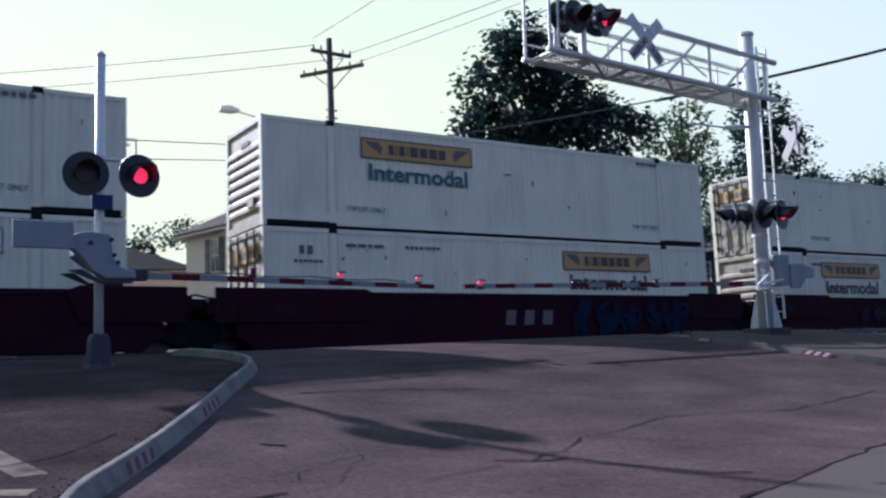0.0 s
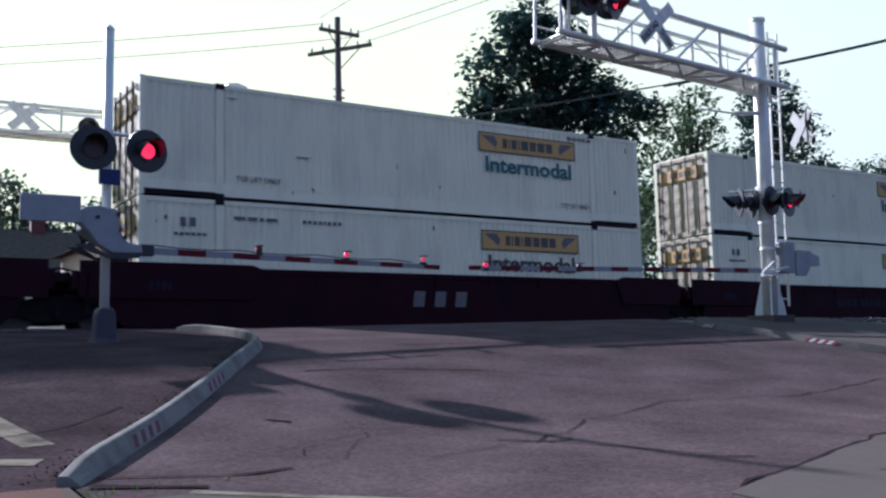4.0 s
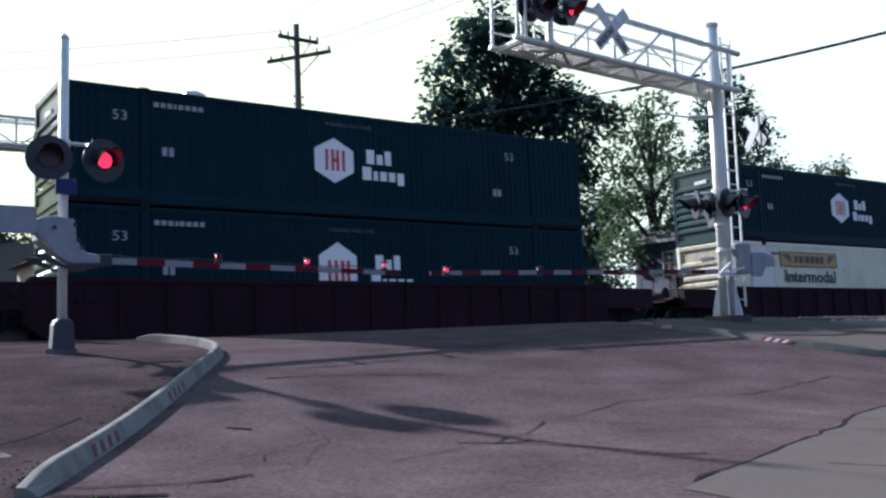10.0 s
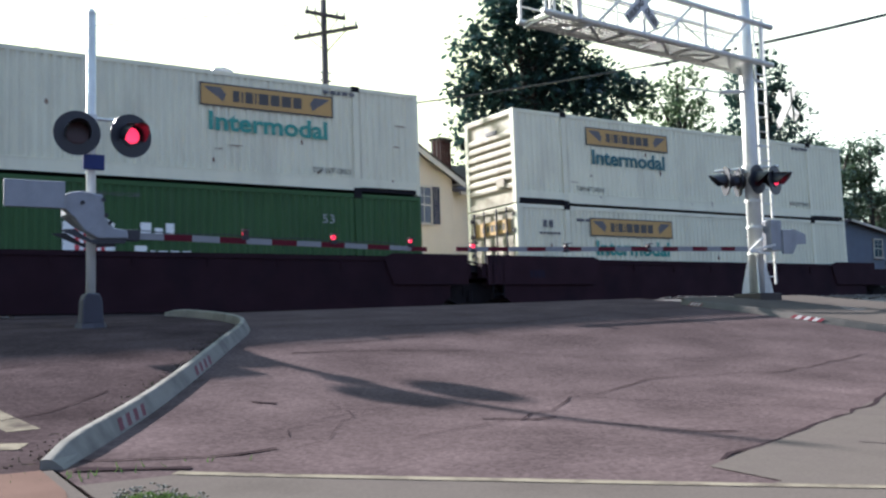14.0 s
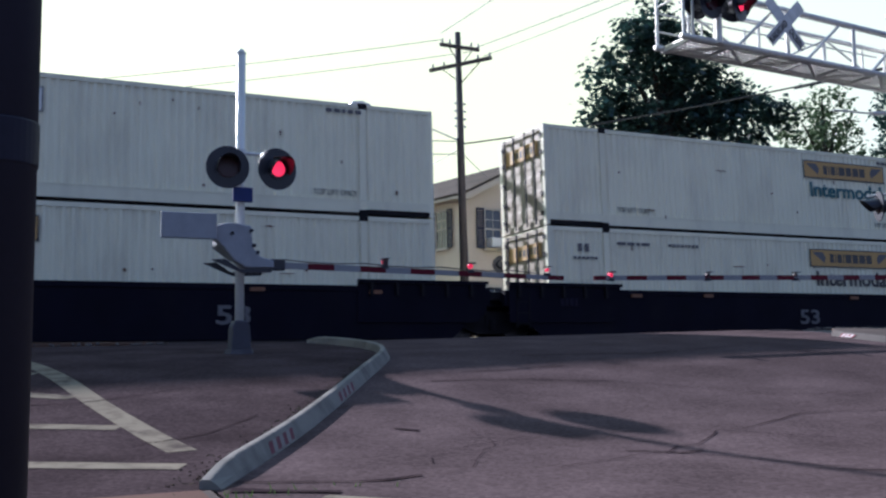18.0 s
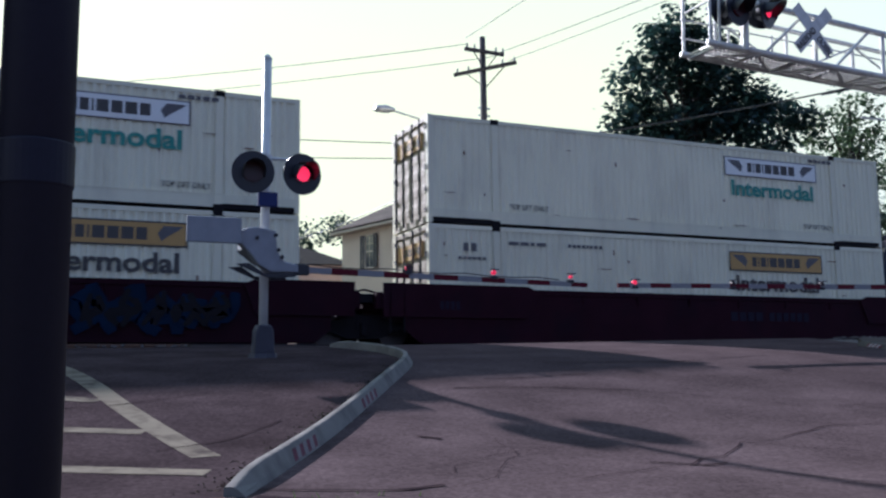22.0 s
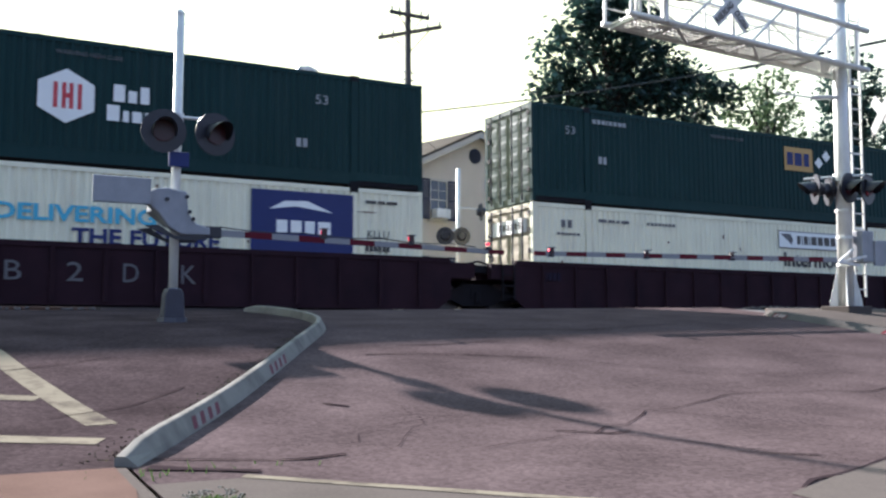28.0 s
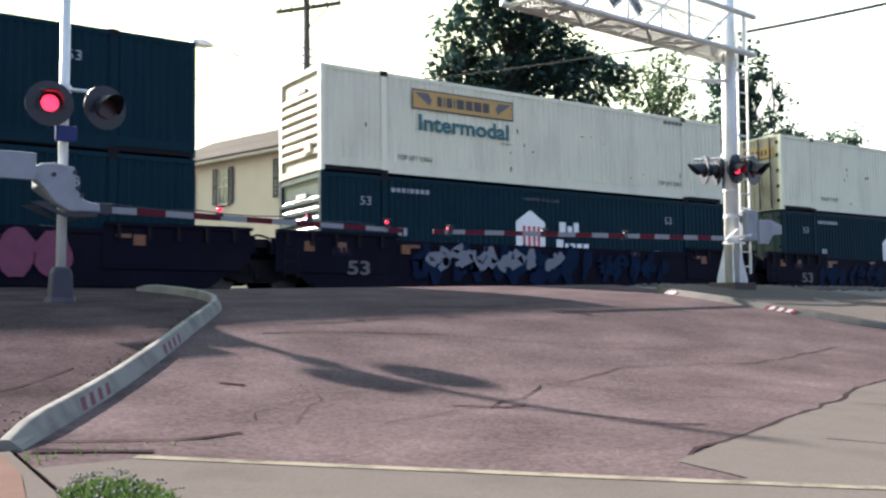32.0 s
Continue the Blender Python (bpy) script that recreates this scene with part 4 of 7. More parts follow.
def end_wall(c, mat, end):
    """The end that faces back along the train; on white boxes its paint is stained cream, darkened against the sun."""
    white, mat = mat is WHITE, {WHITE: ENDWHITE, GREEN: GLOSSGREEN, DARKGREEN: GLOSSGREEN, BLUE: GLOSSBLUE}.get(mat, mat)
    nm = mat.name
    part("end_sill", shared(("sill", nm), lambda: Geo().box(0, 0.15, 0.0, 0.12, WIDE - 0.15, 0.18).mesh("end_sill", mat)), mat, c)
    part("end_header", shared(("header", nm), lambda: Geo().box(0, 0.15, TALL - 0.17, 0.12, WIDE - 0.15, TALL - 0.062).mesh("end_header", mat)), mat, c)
    if end == "ribs":
        def build():
            pts, z = [(0.05, 0.17), (0.05, 0.42)], 0.42
            for _ in range(7):
                pts += [(0.0, z + 0.06), (0.0, z + 0.16), (0.05, z + 0.22), (0.05, z + 0.27)]
                z += 0.27
            pts.append((0.05, TALL - 0.16))
            return Geo().strip(pts, 0.14, WIDE - 0.14, "y").mesh("end_wall", mat)
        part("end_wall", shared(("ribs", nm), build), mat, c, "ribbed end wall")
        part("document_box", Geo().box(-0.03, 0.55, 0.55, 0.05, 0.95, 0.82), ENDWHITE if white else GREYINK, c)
        bars_end(c, 1.35, 2.25, GREYINK if white else PALE)
        if mat is GLOSSBLUE:
            for y in (1.22, 1.72):
                part("placard", Geo().prism([(y, 1.62), (y + 0.22, 1.86), (y, 2.10), (y - 0.22, 1.86)], -0.012, 0.004, "x"), PALE, c, "white diamond placard")
    elif end == "folds":
        part("end_wall", shared(("folds", nm), lambda: Geo().strip([(0.015 + y, x) for x, y in corrugated(0.13, WIDE - 0.13, 0.29, 0.07)], 0.17, TALL - 0.16).mesh("end_wall", mat)), mat, c, "vertically folded end wall")
        if mat is RED:
            part("emblem", Geo().prism([(1.75, 1.0), (2.1, 1.1), (2.1, 1.5), (1.75, 1.6), (1.55, 1.3)], 0.0, 0.012, "x"), PALE, c)
    elif end == "frame":
        part("reefer_back", Geo().box(0.5, 0.14, 0.16, 0.54, WIDE - 0.14, TALL - 0.16), INK, c, "dark recessed machinery wall")
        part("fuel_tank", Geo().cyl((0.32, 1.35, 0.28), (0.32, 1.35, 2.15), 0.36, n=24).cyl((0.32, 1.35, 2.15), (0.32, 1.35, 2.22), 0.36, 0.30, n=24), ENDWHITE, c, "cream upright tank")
        part("cooling_unit", Geo().box(0.22, 0.30, 2.3, 0.5, 2.3, 2.7), INK, c, "dark cooling unit", bevel=0.03)
    else:
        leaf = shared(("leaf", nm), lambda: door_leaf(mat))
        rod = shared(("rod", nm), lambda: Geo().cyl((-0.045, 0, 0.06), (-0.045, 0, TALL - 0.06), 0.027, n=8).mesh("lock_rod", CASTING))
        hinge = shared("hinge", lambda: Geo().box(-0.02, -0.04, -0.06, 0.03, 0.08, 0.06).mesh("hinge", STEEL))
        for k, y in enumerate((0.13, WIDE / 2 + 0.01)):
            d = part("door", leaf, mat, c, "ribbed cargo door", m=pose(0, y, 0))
            for dy in (0.34, 0.86):
                part("lock_rod", rod, CASTING, d, m=pose(0, dy, 0))
            for z in (0.35, 0.9, 1.5, 2.1, 2.6):
                part("hinge", hinge, STEEL, d, m=pose(0, 0.02 if k == 0 else 1.05, z))
        if white:
            gold = "white" not in end
            for z0 in (2.05,):
                b = part("sign_board", Geo().box(-0.016, 0.35, z0, 0.02, WIDE - 0.35, z0 + 0.42), GOLD if gold else PALE, c, "gold sign board" if gold else "")
                y = 0.62
                g = Geo()
                for w in (0.10, 0.10, 0.14, 0.14, 0.14, 0.14):
                    g.box(-0.022, y, z0 + 0.11, -0.012, y + w, z0 + 0.31)
                    y += w + 0.08
                tagged(part("trade_mark", g, INK, c), kind="stuff")


def bars_end(c, y, z, mat):
    g = Geo()
    for k in range(4):
        g.box(-0.006, y - 0.15 * k, z, 0.04, y - 0.15 * k + 0.10, z + 0.13)
    tagged(part("marking", g, mat, c), kind="stuff")


def door_leaf(mat):
    pts, z = [(0.03, 0.16), (0.03, 0.3)], 0.3
    for _ in range(5):
        pts += [(0.024, z + 0.06), (0.024, z + 0.24), (0.03, z + 0.30), (0.03, z + 0.46)]
        z += 0.46
    pts.append((0.03, TALL - 0.16))
    return Geo().strip(pts, 0.0, WIDE / 2 - 0.15, "y").mesh("door", mat)


def stencils(c):
    lettering(c, "TOP LIFT ONLY", 2.40, 0.47, 1.2, 0.14, INK, name="stencil")
    lettering(c, "TOP LIFT ONLY", 12.85, 0.47, 1.15, 0.14, INK, name="stencil")
    bars(c, 13.2, 2.62, (0.16, 0.16, 0.1, 0.16, 0.16), 0.10, GREYINK, gap=0.05)


def low_stencils(c):
    bars(c, 2.35, 2.42, (0.3, 0.25, 0.12, 0.3), 0.09, GREYINK, gap=0.06)
    bars(c, 1.0, 2.2, (0.14, 0.14), 0.22, GREYINK, gap=0.1)
    bars(c, 0.85, 1.98, (0.1, 0.1, 0.1, 0.1, 0.1, 0.1), 0.07, GREYINK, gap=0.04)
    bars(c, 4.2, 2.42, (0.1, 0.1, 0.1, 0.1, 0.06, 0.1, 0.1, 0.1), 0.09, GREYINK, gap=0.05)


def green_marks(c):
    lettering(c, "53", 13.1, 2.05, 0.34, 0.24, STENCIL, name="stencil")
    lettering(c, "53", 1.2, 2.05, 0.34, 0.24, STENCIL, name="stencil")
    bars(c, 2.4, 1.25, (0.12, 0.12), 0.22, STENCIL, gap=0.05)
    bars(c, 12.6, 0.9, (0.12, 0.12), 0.22, STENCIL, gap=0.05)
    lettering(c, "WARNING HIGH CUBE", 6.9, 2.50, 1.45, 0.10, GREYINK, name="stencil")
    bars(c, 2.2, 2.46, (0.12, 0.12, 0.12, 0.06, 0.12, 0.12, 0.12, 0.12), 0.12, STENCIL, gap=0.05)


def dashes(c):
    bars(c, 0.5, 0.275, (0.3,) * 26, 0.05, PALE, gap=0.3, name="reflective_dash", label="white reflective dash")


def jb(side, ink=None, board="gold"):
    return lambda c: (sign_board(c, 2.9 if side == "L" else 9.82, ink or DEEPGREEN, board), stencils(c))


def jb_low(side, ink=None, board="gold"):
    return lambda c: (sign_board(c, 2.9 if side == "L" else 9.82, ink or INK, board), low_stencils(c))


def hub(red=REDINK):
    return lambda c: (hexagon_mark(c, 6.55, red), green_marks(c))


def hub_low(c):
    house_mark(c, 6.6, REDINK)
    green_marks(c)


def swift(x, z, h):
    def put(c):
        for low, widths, gap in ((0.0, (0.72, 0.30, 0.30, 0.24, 0.26, 0.26), (0.20)), (0.36, (0.60, 0.28, 0.28, 0.24, 0.50, 0.26), (0.20)), (0.74, (0.74, 0.28, 0.28, 0.24, 0.62, 0.70), (0.17))):
            bars(c, x + 0.45 * low * h, z + low * h, widths, h * 0.26, BLUEINK, gap=gap, slant=0.45, name="trade_mark", label="bold slanted blue trade name" if low == 0 else "")
    return put


def swift_words(c):
    lettering(c, "INTERMODAL", 7.4, 0.92, 3.05, 0.22, INK)
    bars(c, 2.4, 1.05, (0.14, 0.14), 0.14, GREYINK, gap=0.06)


def yrc(c):
    bars(c, 7.3, 1.72, (0.33, 0.33, 0.33), 0.62, PALE, gap=0.15, name="trade_mark", label="white blocked trade name")
    plate(c, [(7.35, 1.42), (8.8, 1.55), (8.8, 1.66), (7.35, 1.60)], REDINK, name="swoosh")
    bars(c, 7.95, 1.26, (0.1, 0.1, 0.1, 0.1, 0.1, 0.1, 0.1), 0.12, PALE, gap=0.03)
    for x in (12.82, 13.42):
        plate(c, [(x + 0.22, 1.45), (x + 0.44, 1.70), (x + 0.22, 1.95), (x, 1.70)], PALE, name="placard", label="white diamond placard")
    lettering(c, "TOP LIFT ONLY", 3.6, 0.47, 1.2, 0.14, PALE, name="stencil")
    lettering(c, "TOP LIFT ONLY", 12.9, 0.47, 1.15, 0.14, PALE, name="stencil")


def tempstack(c):
    lettering(c, "TEMPSTACK", 10.35, 2.08, 3.25, 0.36, BLUEINK, weight=0.015)
    bars(c, 10.4, 1.92, (0.3, 0.5, 0.4, 0.5, 0.4), 0.06, CYAN, gap=0.08)
    bars(c, 5.15, 0.78, (0.52, 0.50, 0.46), 0.72, DARKMAROON, gap=0.24, name="trade_mark", label="dark maroon blocked trade name")
    bars(c, 7.3, 0.78, (0.36, 0.34, 0.12, 0.36, 0.36, 0.36), 0.42, DARKMAROON, gap=0.10, name="trade_mark")
    plate(c, rect(8.12, 1.2, 8.24, 1.55), DARKMAROON, name="trade_mark")
    plate(c, [(9.2, 1.2), (9.32, 1.2), (9.12, 1.5), (9.0, 1.5)], DARKMAROON, name="trade_mark")
    # flat dark plate: the shade inside the open machinery bay, put in as colour
    plate(c, rect(0.12, 0.25, 0.62, 2.62), INK, name="opening", label="flat dark plate painted for the shade in an open bay")
    plate(c, [(0.14, 2.5), (0.2, 2.5), (0.6, 0.4), (0.54, 0.4)], PALE, y=-0.010, name="brace", t=0.006)
    plate(c, [(3.96, 0.9), (4.87, 0.9), (4.87, 1.75), (4.72, 1.9), (4.56, 1.72), (4.54, 2.3), (4.30, 2.3), (4.28, 1.72), (4.1, 1.9), (3.96, 1.75)], DARKMAROON, name="emblem", label="dark maroon crest")
    bars(c, 1.6, 2.2, (0.14, 0.14, 0.14), 0.14, GREYINK, gap=0.06)


def emp(c):
    plate(c, rect(10.25, 1.72, 11.6, 2.52), GOLD, name="emblem", label="gold square emblem")
    bars(c, 10.36, 1.90, (0.28, 0.36, 0.26), 0.44, NAVY, y=-0.012, gap=0.08, name="trade_mark")
    for x, z in ((11.72, 1.88), (12.1, 2.14)):
        plate(c, [(x + 0.2, z), (x + 0.4, z + 0.2), (x + 0.2, z + 0.4), (x, z + 0.2)], PALE, name="placard")
    green_marks(c)


def kllm(c):
    plate(c, rect(2.05, 1.15, 4.9, 2.68), NAVY, name="panel", label="navy blue panel")
    plate(c, [(2.9 + 0.75 * math.cos(a), 2.1 + 0.38 * math.sin(a)) for a in [i * math.pi / 12 for i in range(24)]], PALE, y=-0.008, name="emblem", t=0.004)
    bars(c, 2.45, 1.98, (0.25, 0.25, 0.25), 0.26, NAVY, y=-0.014, gap=0.06, name="trade_mark", slant=0.2)
    bars(c, 2.4, 1.30, (0.24, 0.24, 0.24, 0.24, 0.24, 0.24), 0.16, PALE, y=-0.012, gap=0.08, name="trade_mark")
    lettering(c, "DELIVERING", 5.75, 1.62, 3.45, 0.38, CYAN, weight=0.03, label="sky-blue bold lettering")
    lettering(c, "THE FUTURE", 7.35, 1.12, 3.35, 0.38, NAVY, weight=0.03, label="navy bold lettering")
    plate(c, rect(11.45, 1.15, 14.15, 2.68), NAVY, name="panel", label="navy blue panel")
    plate(c, [(11.9, 2.2), (12.6, 2.3), (13.6, 2.18), (12.9, 2.45), (12.3, 2.42)], PALE, y=-0.010, name="emblem", t=0.004)
    bars(c, 12.1, 1.62, (0.28, 0.28, 0.26, 0.34), 0.32, PALE, y=-0.012, gap=0.09, name="trade_mark")
    lettering(c, "KLLU", 14.55, 1.60, 0.62, 0.2, INK, name="stencil")
    bars(c, 14.5, 1.25, (0.09, 0.09, 0.09, 0.09, 0.09, 0.09), 0.2, INK, gap=0.03)
    bars(c, 14.5, 2.5, (0.3, 0.2, 0.3), 0.08, INK, gap=0.05)


def rust_marks(c):
    for x in (1.98, LONG - 1.98):
        plate(c, [(x - 0.14, 0.2), (x + 0.16, 0.2), (x + 0.12, 2.6), (x - 0.10, 2.6)], RUSTY, y=-0.006, name="rust_streak", label="brown rust streak")
    stencils(c)
    plate(c, rect(2.5, 2.0, 6.2, 2.5), GOLD, y=0.0005, name="sign_board", label="faded gold sign board", t=0.004)


W53, G53 = "white corrugated 53-foot container", "green corrugated 53-foot container"
UPPER_LOWER = (
    ((W53 + " with gold-signed doors, on top", WHITE, "doors", (stencils,)), (W53 + " with a gold sign board, in the well", WHITE, "ribs", (jb_low("L"),))),
    ((W53 + " with ribbed end and gold sign board", WHITE, "ribs", (jb("L"),)), (W53 + " with a gold sign board, in the well", WHITE, "doors", (jb_low("R"),))),
    ((W53 + " with ribbed end and gold sign board", WHITE, "ribs", (jb("L"),)), (W53 + " with a white outlined sign board", WHITE, "doors white", (jb_low("R", board="white"),))),
    ((W53 + " with gold-signed doors, on top", WHITE, "doors", (jb("R"),)), (W53 + " with gold-signed doors, in the well", WHITE, "doors", (jb_low("R"),))),
    ((W53 + " with gold-signed doors, on top", WHITE, "doors", (jb("R"),)), (W53 + " with gold-signed doors, in the well", WHITE, "doors", (jb_low("R"),))),
    ((W53 + " with gold-signed doors, on top", WHITE, "doors", (jb("R"),)), (W53 + " with gold-signed doors, in the well", WHITE, "doors", (jb_low("R"),))),
    ((W53 + " with ribbed end and gold sign board", WHITE, "ribs", (jb("L"),)), (W53 + " with gold-signed doors, in the well", WHITE, "doors", (jb_low("R"),))),
    ((G53 + " with a white hexagon emblem", GREEN, "ribs", (hub(),)), (W53 + " stained red near one end", WHITE, "ribs", (jb_low("L"), lambda c: plate(c, [(1.0, 0.2), (2.6, 0.2), (2.3, 2.7), (1.2, 2.7)], RUSTY, y=0.0005, name="stain", label="reddish stain")))),
    ((G53 + " with a white hexagon emblem", GREEN, "ribs", (hub(),)), (G53 + " with a white house emblem", GREEN, "ribs", (hub_low,))),
    ((G53 + " with white reflective dashes", GREEN, "ribs", (hub(), dashes)), ("bright red 53-foot container with white emblem", RED, "folds", (hub_low,))),
    ((W53 + " with faded gold sign board", WHITE, "ribs", (jb("L"),)), (W53 + " with a gold sign board, in the well", WHITE, "doors", (jb_low("L", TEAL),))),
    ((W53 + " with silvery lock rods", WHITE, "doors white", (jb("R", TEAL),)), ("faded olive-green 53-foot container in the well", OLIVE, "ribs", (hub_low,))),
    (("white 53-foot container with a bold blue trade name", WHITE, "folds", (swift(5.95, 1.45, 0.72), swift_words)), (G53 + " with a white house emblem", GREEN, "ribs", (hub_low,))),
    ((W53 + " with gold-signed doors, on top", WHITE, "doors", (jb("R"),)), (W53 + " with gold-signed doors, in the well", WHITE, "doors", (jb_low("R"),))),
    ((W53 + " with ribbed end and white outlined board", WHITE, "ribs", (jb("L", TEAL, "white"),)), (W53 + " with ribbed end, in the well", WHITE, "ribs", (jb_low("L"),))),
    ((G53 + " with white reflective dashes", GREEN, "ribs", (hub(), dashes)), (W53 + " with bold blue trade name, in the well", WHITE, "folds", (swift(5.7, 1.35, 0.85), low_stencils))),
    ((W53 + " with white outlined board and teal word", WHITE, "doors", (jb("R", TEAL, "white"),)), (W53 + " with gold-signed doors, in the well", WHITE, "doors", (jb_low("R"),))),
    ((W53 + " with white outlined board and teal word", WHITE, "doors", (jb("R", TEAL, "white"),)), (W53 + " with gold-signed doors, in the well", WHITE, "doors", (jb_low("R"),))),
    (("deep blue 53-foot container with white trade name", BLUE, "ribs", (yrc,)), ("white refrigerated 53-foot container with maroon lettering", WHITE, "frame", (tempstack,))),
    (("dirty white 53-foot container with rust streaks", WHITE, "doors", (rust_marks,)), (W53 + " with gold-signed doors, in the well", WHITE, "doors", (jb_low("R"),))),
    (("dark green 53-foot container with gold square emblem", DARKGREEN, "doors", (emp,)), (W53 + " with a white outlined sign board", WHITE, "doors white", (jb_low("R", board="white"),))),
    (("dark green 53-foot container with hexagon emblem", DARKGREEN, "doors", (hub(),)), ("white 53-foot container with navy panels", WHITE, "doors white", (kllm,))),
    ((W53 + " with gold-signed doors, on top", WHITE, "doors", (jb("R"),)), (G53 + " with a white house emblem", GREEN, "doors", (hub_low,))),
    ((W53 + " with ribbed end and gold sign board", WHITE, "ribs", (jb("L"),)), (G53 + " with a white house emblem", GREEN, "ribs", (hub_low,))),
    ((G53 + " with a white hexagon emblem", GREEN, "ribs", (hub(),)), (G53 + " marked 53, in the well", GREEN, "ribs", (green_marks,))),
)
CANT = -1.09
# paint, body style, and what stands coupled at the back (trailing) and front end of each unit
CAR_STYLE = [(OXIDE, "smooth")] * 7 + [(BROWN, "ribbed")] * 3 + [(BROWN, "smooth")] * 3 + [(BLACK, "stepped")] * 3 + [(OXIDE, "smooth")] * 3 + [(BROWN, "ribbed")] * 3 + [(BLACK, "stepped")] * 3
COUPLED_BACK = {2, 5, 6, 7, 8, 9, 12, 15, 18, 21, 24}


def bogie(car, x, mat=None):
    """A three-piece truck: two cast side frames, a bolster, four wheels on two axles."""
    t = part("truck", shared("bolster", lambda: Geo().box(-0.2, -1.1, 0.42, 0.2, 1.1, 0.72).mesh("truck", STEEL)), STEEL, car, "dark cast-steel truck", m=pose(x, WIDE / 2, 0))
    side = shared("sideframe", lambda: Geo().prism([(-1.15, 0.36), (-1.15, 0.62), (-0.75, 0.66), (-0.42, 0.82), (0.42, 0.82), (0.75, 0.66), (1.15, 0.62), (1.15, 0.36), (0.8, 0.36), (0.45, 0.22), (-0.45, 0.22), (-0.8, 0.36)], -0.07, 0.07, "y").mesh("side_frame", STEEL))
    wheel = shared("wheel", lambda: Geo().cyl((0, -0.065, 0), (0, 0.065, 0), 0.42, n=28).cyl((0, 0.065, 0), (0, 0.09, 0), 0.45, n=28).cyl((0, -0.12, 0), (0, 0.1, 0), 0.12, n=14).mesh("wheel", TREAD))
    axle = shared("axle", lambda: Geo().cyl((0, -0.95, 0), (0, 0.95, 0), 0.075, n=10).mesh("axle", STEEL))
    spring = shared("coil_spring", lambda: Geo().cyl((0, 0, 0.3), (0, 0, 0.6), 0.10, n=12).mesh("coil_spring", STEEL))
    for s in (-1, 1):
        part("side_frame", side, STEEL, t, m=pose(0, s * 1.0, 0))
        part("coil_spring", spring, STEEL, t, m=pose(0, s * 1.08, 0))
        part("axle", axle, STEEL, t, m=pose(s * 0.88, 0, 0.42))
        for k in (-1, 1):
            part("wheel", wheel, TREAD, t, m=pose(s * 0.88, k * 0.76, 0.42, 0, 0, 0 if k < 0 else 180))
    return t


def well_car(i):
    """One unit of a well car: deep side walls, floor beams, end decks over the trucks, rails, ladders and marks."""
    mat, style = CAR_STYLE[i]
    word = {OXIDE: "dull red", BROWN: "dirty brown", BLACK: "black"}[mat]
    car = thing("well_car", word + " steel well car carrying two stacked containers", "railway car", group="cars of the train")
    tall = {"smooth": 1.50, "ribbed": 1.46, "stepped": 1.40}[style]
    for y0, y1 in ((-0.20, -0.08), (WIDE + 0.08, WIDE + 0.20)):
        k = ("wallcar", mat.name, style, y0 < 0)
        def build():
            o = y0 if y0 < 0 else y1
            s = 1 if y0 < 0 else -1
            g = Geo().prism([(-0.75, 0.42), (-0.35, 0.10), (LONG + 0.35, 0.10), (LONG + 0.75, 0.42), (LONG + 0.75, tall - 0.04), (LONG + 0.35, tall), (-0.35, tall), (-0.75, tall - 0.04)], o, o + s * 0.05, "y")
            g.box(-0.7, min(o - s * 0.03, o + s * 0.10), tall - 0.10, LONG + 0.7, max(o - s * 0.03, o + s * 0.10), tall + 0.02)
            g.box(-0.3, min(o - s * 0.03, o + s * 0.12), 0.09, LONG + 0.3, max(o - s * 0.03, o + s * 0.12), 0.20)
            return g.mesh("side_wall", mat)
        part("side_wall", shared(k, build), mat, car, word + " steel side wall")
    if style == "ribbed":
        rib = shared(("rib", mat.name), lambda: Geo().box(-0.05, -0.275, 0.18, 0.05, -0.19, tall - 0.08).mesh("side_post", mat))
        for k in range(15):
            part("side_post", rib, mat, car, m=pose(0.2 + k * (LONG - 0.4) / 14, 0, 0))
    elif style == "smooth":
        rib = shared(("gusset", mat.name), lambda: Geo().box(-0.02, -0.235, tall - 0.34, 0.02, -0.19, tall - 0.1).mesh("gusset", mat))
        for k in range(9):
            part("gusset", rib, mat, car, m=pose(0.9 + k * 1.8, 0, 0))
        over = shared(("endplate", mat.name), lambda: Geo().prism([(-1.35, 0.75), (2.7, 0.75), (3.05, tall - 0.02), (2.75, tall + 0.10), (-1.35, tall + 0.10)], -0.26, -0.205, "y").mesh("end_plate", mat))
        part("end_plate", over, mat, car)
        part("end_plate", shared(("endplate2", mat.name), lambda: Geo().prism([(LONG + 1.35, 0.75), (LONG - 1.1, 0.75), (LONG - 1.4, tall - 0.02), (LONG - 1.1, tall + 0.10), (LONG + 1.35, tall + 0.10)], -0.26, -0.205, "y").mesh("end_plate", mat)), mat, car)
    else:
        step = shared(("step", mat.name), lambda: Geo().prism([(-1.4, 0.5), (1.9, 0.5), (2.2, 0.8), (2.2, 1.56), (-1.4, 1.56)], -0.24, -0.205, "y").box(-1.4, -0.30, 1.50, 2.25, -0.2, 1.58).mesh("end_plate", mat))
        part("end_plate", step, mat, car)
        part("end_plate", step, mat, car, m=pose(LONG - 0.85, 0, 0))
        stake = shared("stake", lambda: Geo().box(-0.04, -0.33, 1.18, 0.04, -0.25, 1.52).mesh("side_stake", STEEL))
        for x in (-1.1, -0.4, 0.3, 1.0, 1.7, LONG - 1.9, LONG - 1.2, LONG - 0.5, LONG + 0.2, LONG + 0.9):
            part("side_stake", stake, STEEL, car, m=pose(x, 0, 0))
        for x, z in ((2.6, 1.22), (5.2, 1.25), (11.2, 1.25), (14.2, 1.22)):
            part("reflector", Geo().box(x, -0.262, z, x + 0.35, -0.2, z + 0.09), ORANGE, car, "orange reflector")
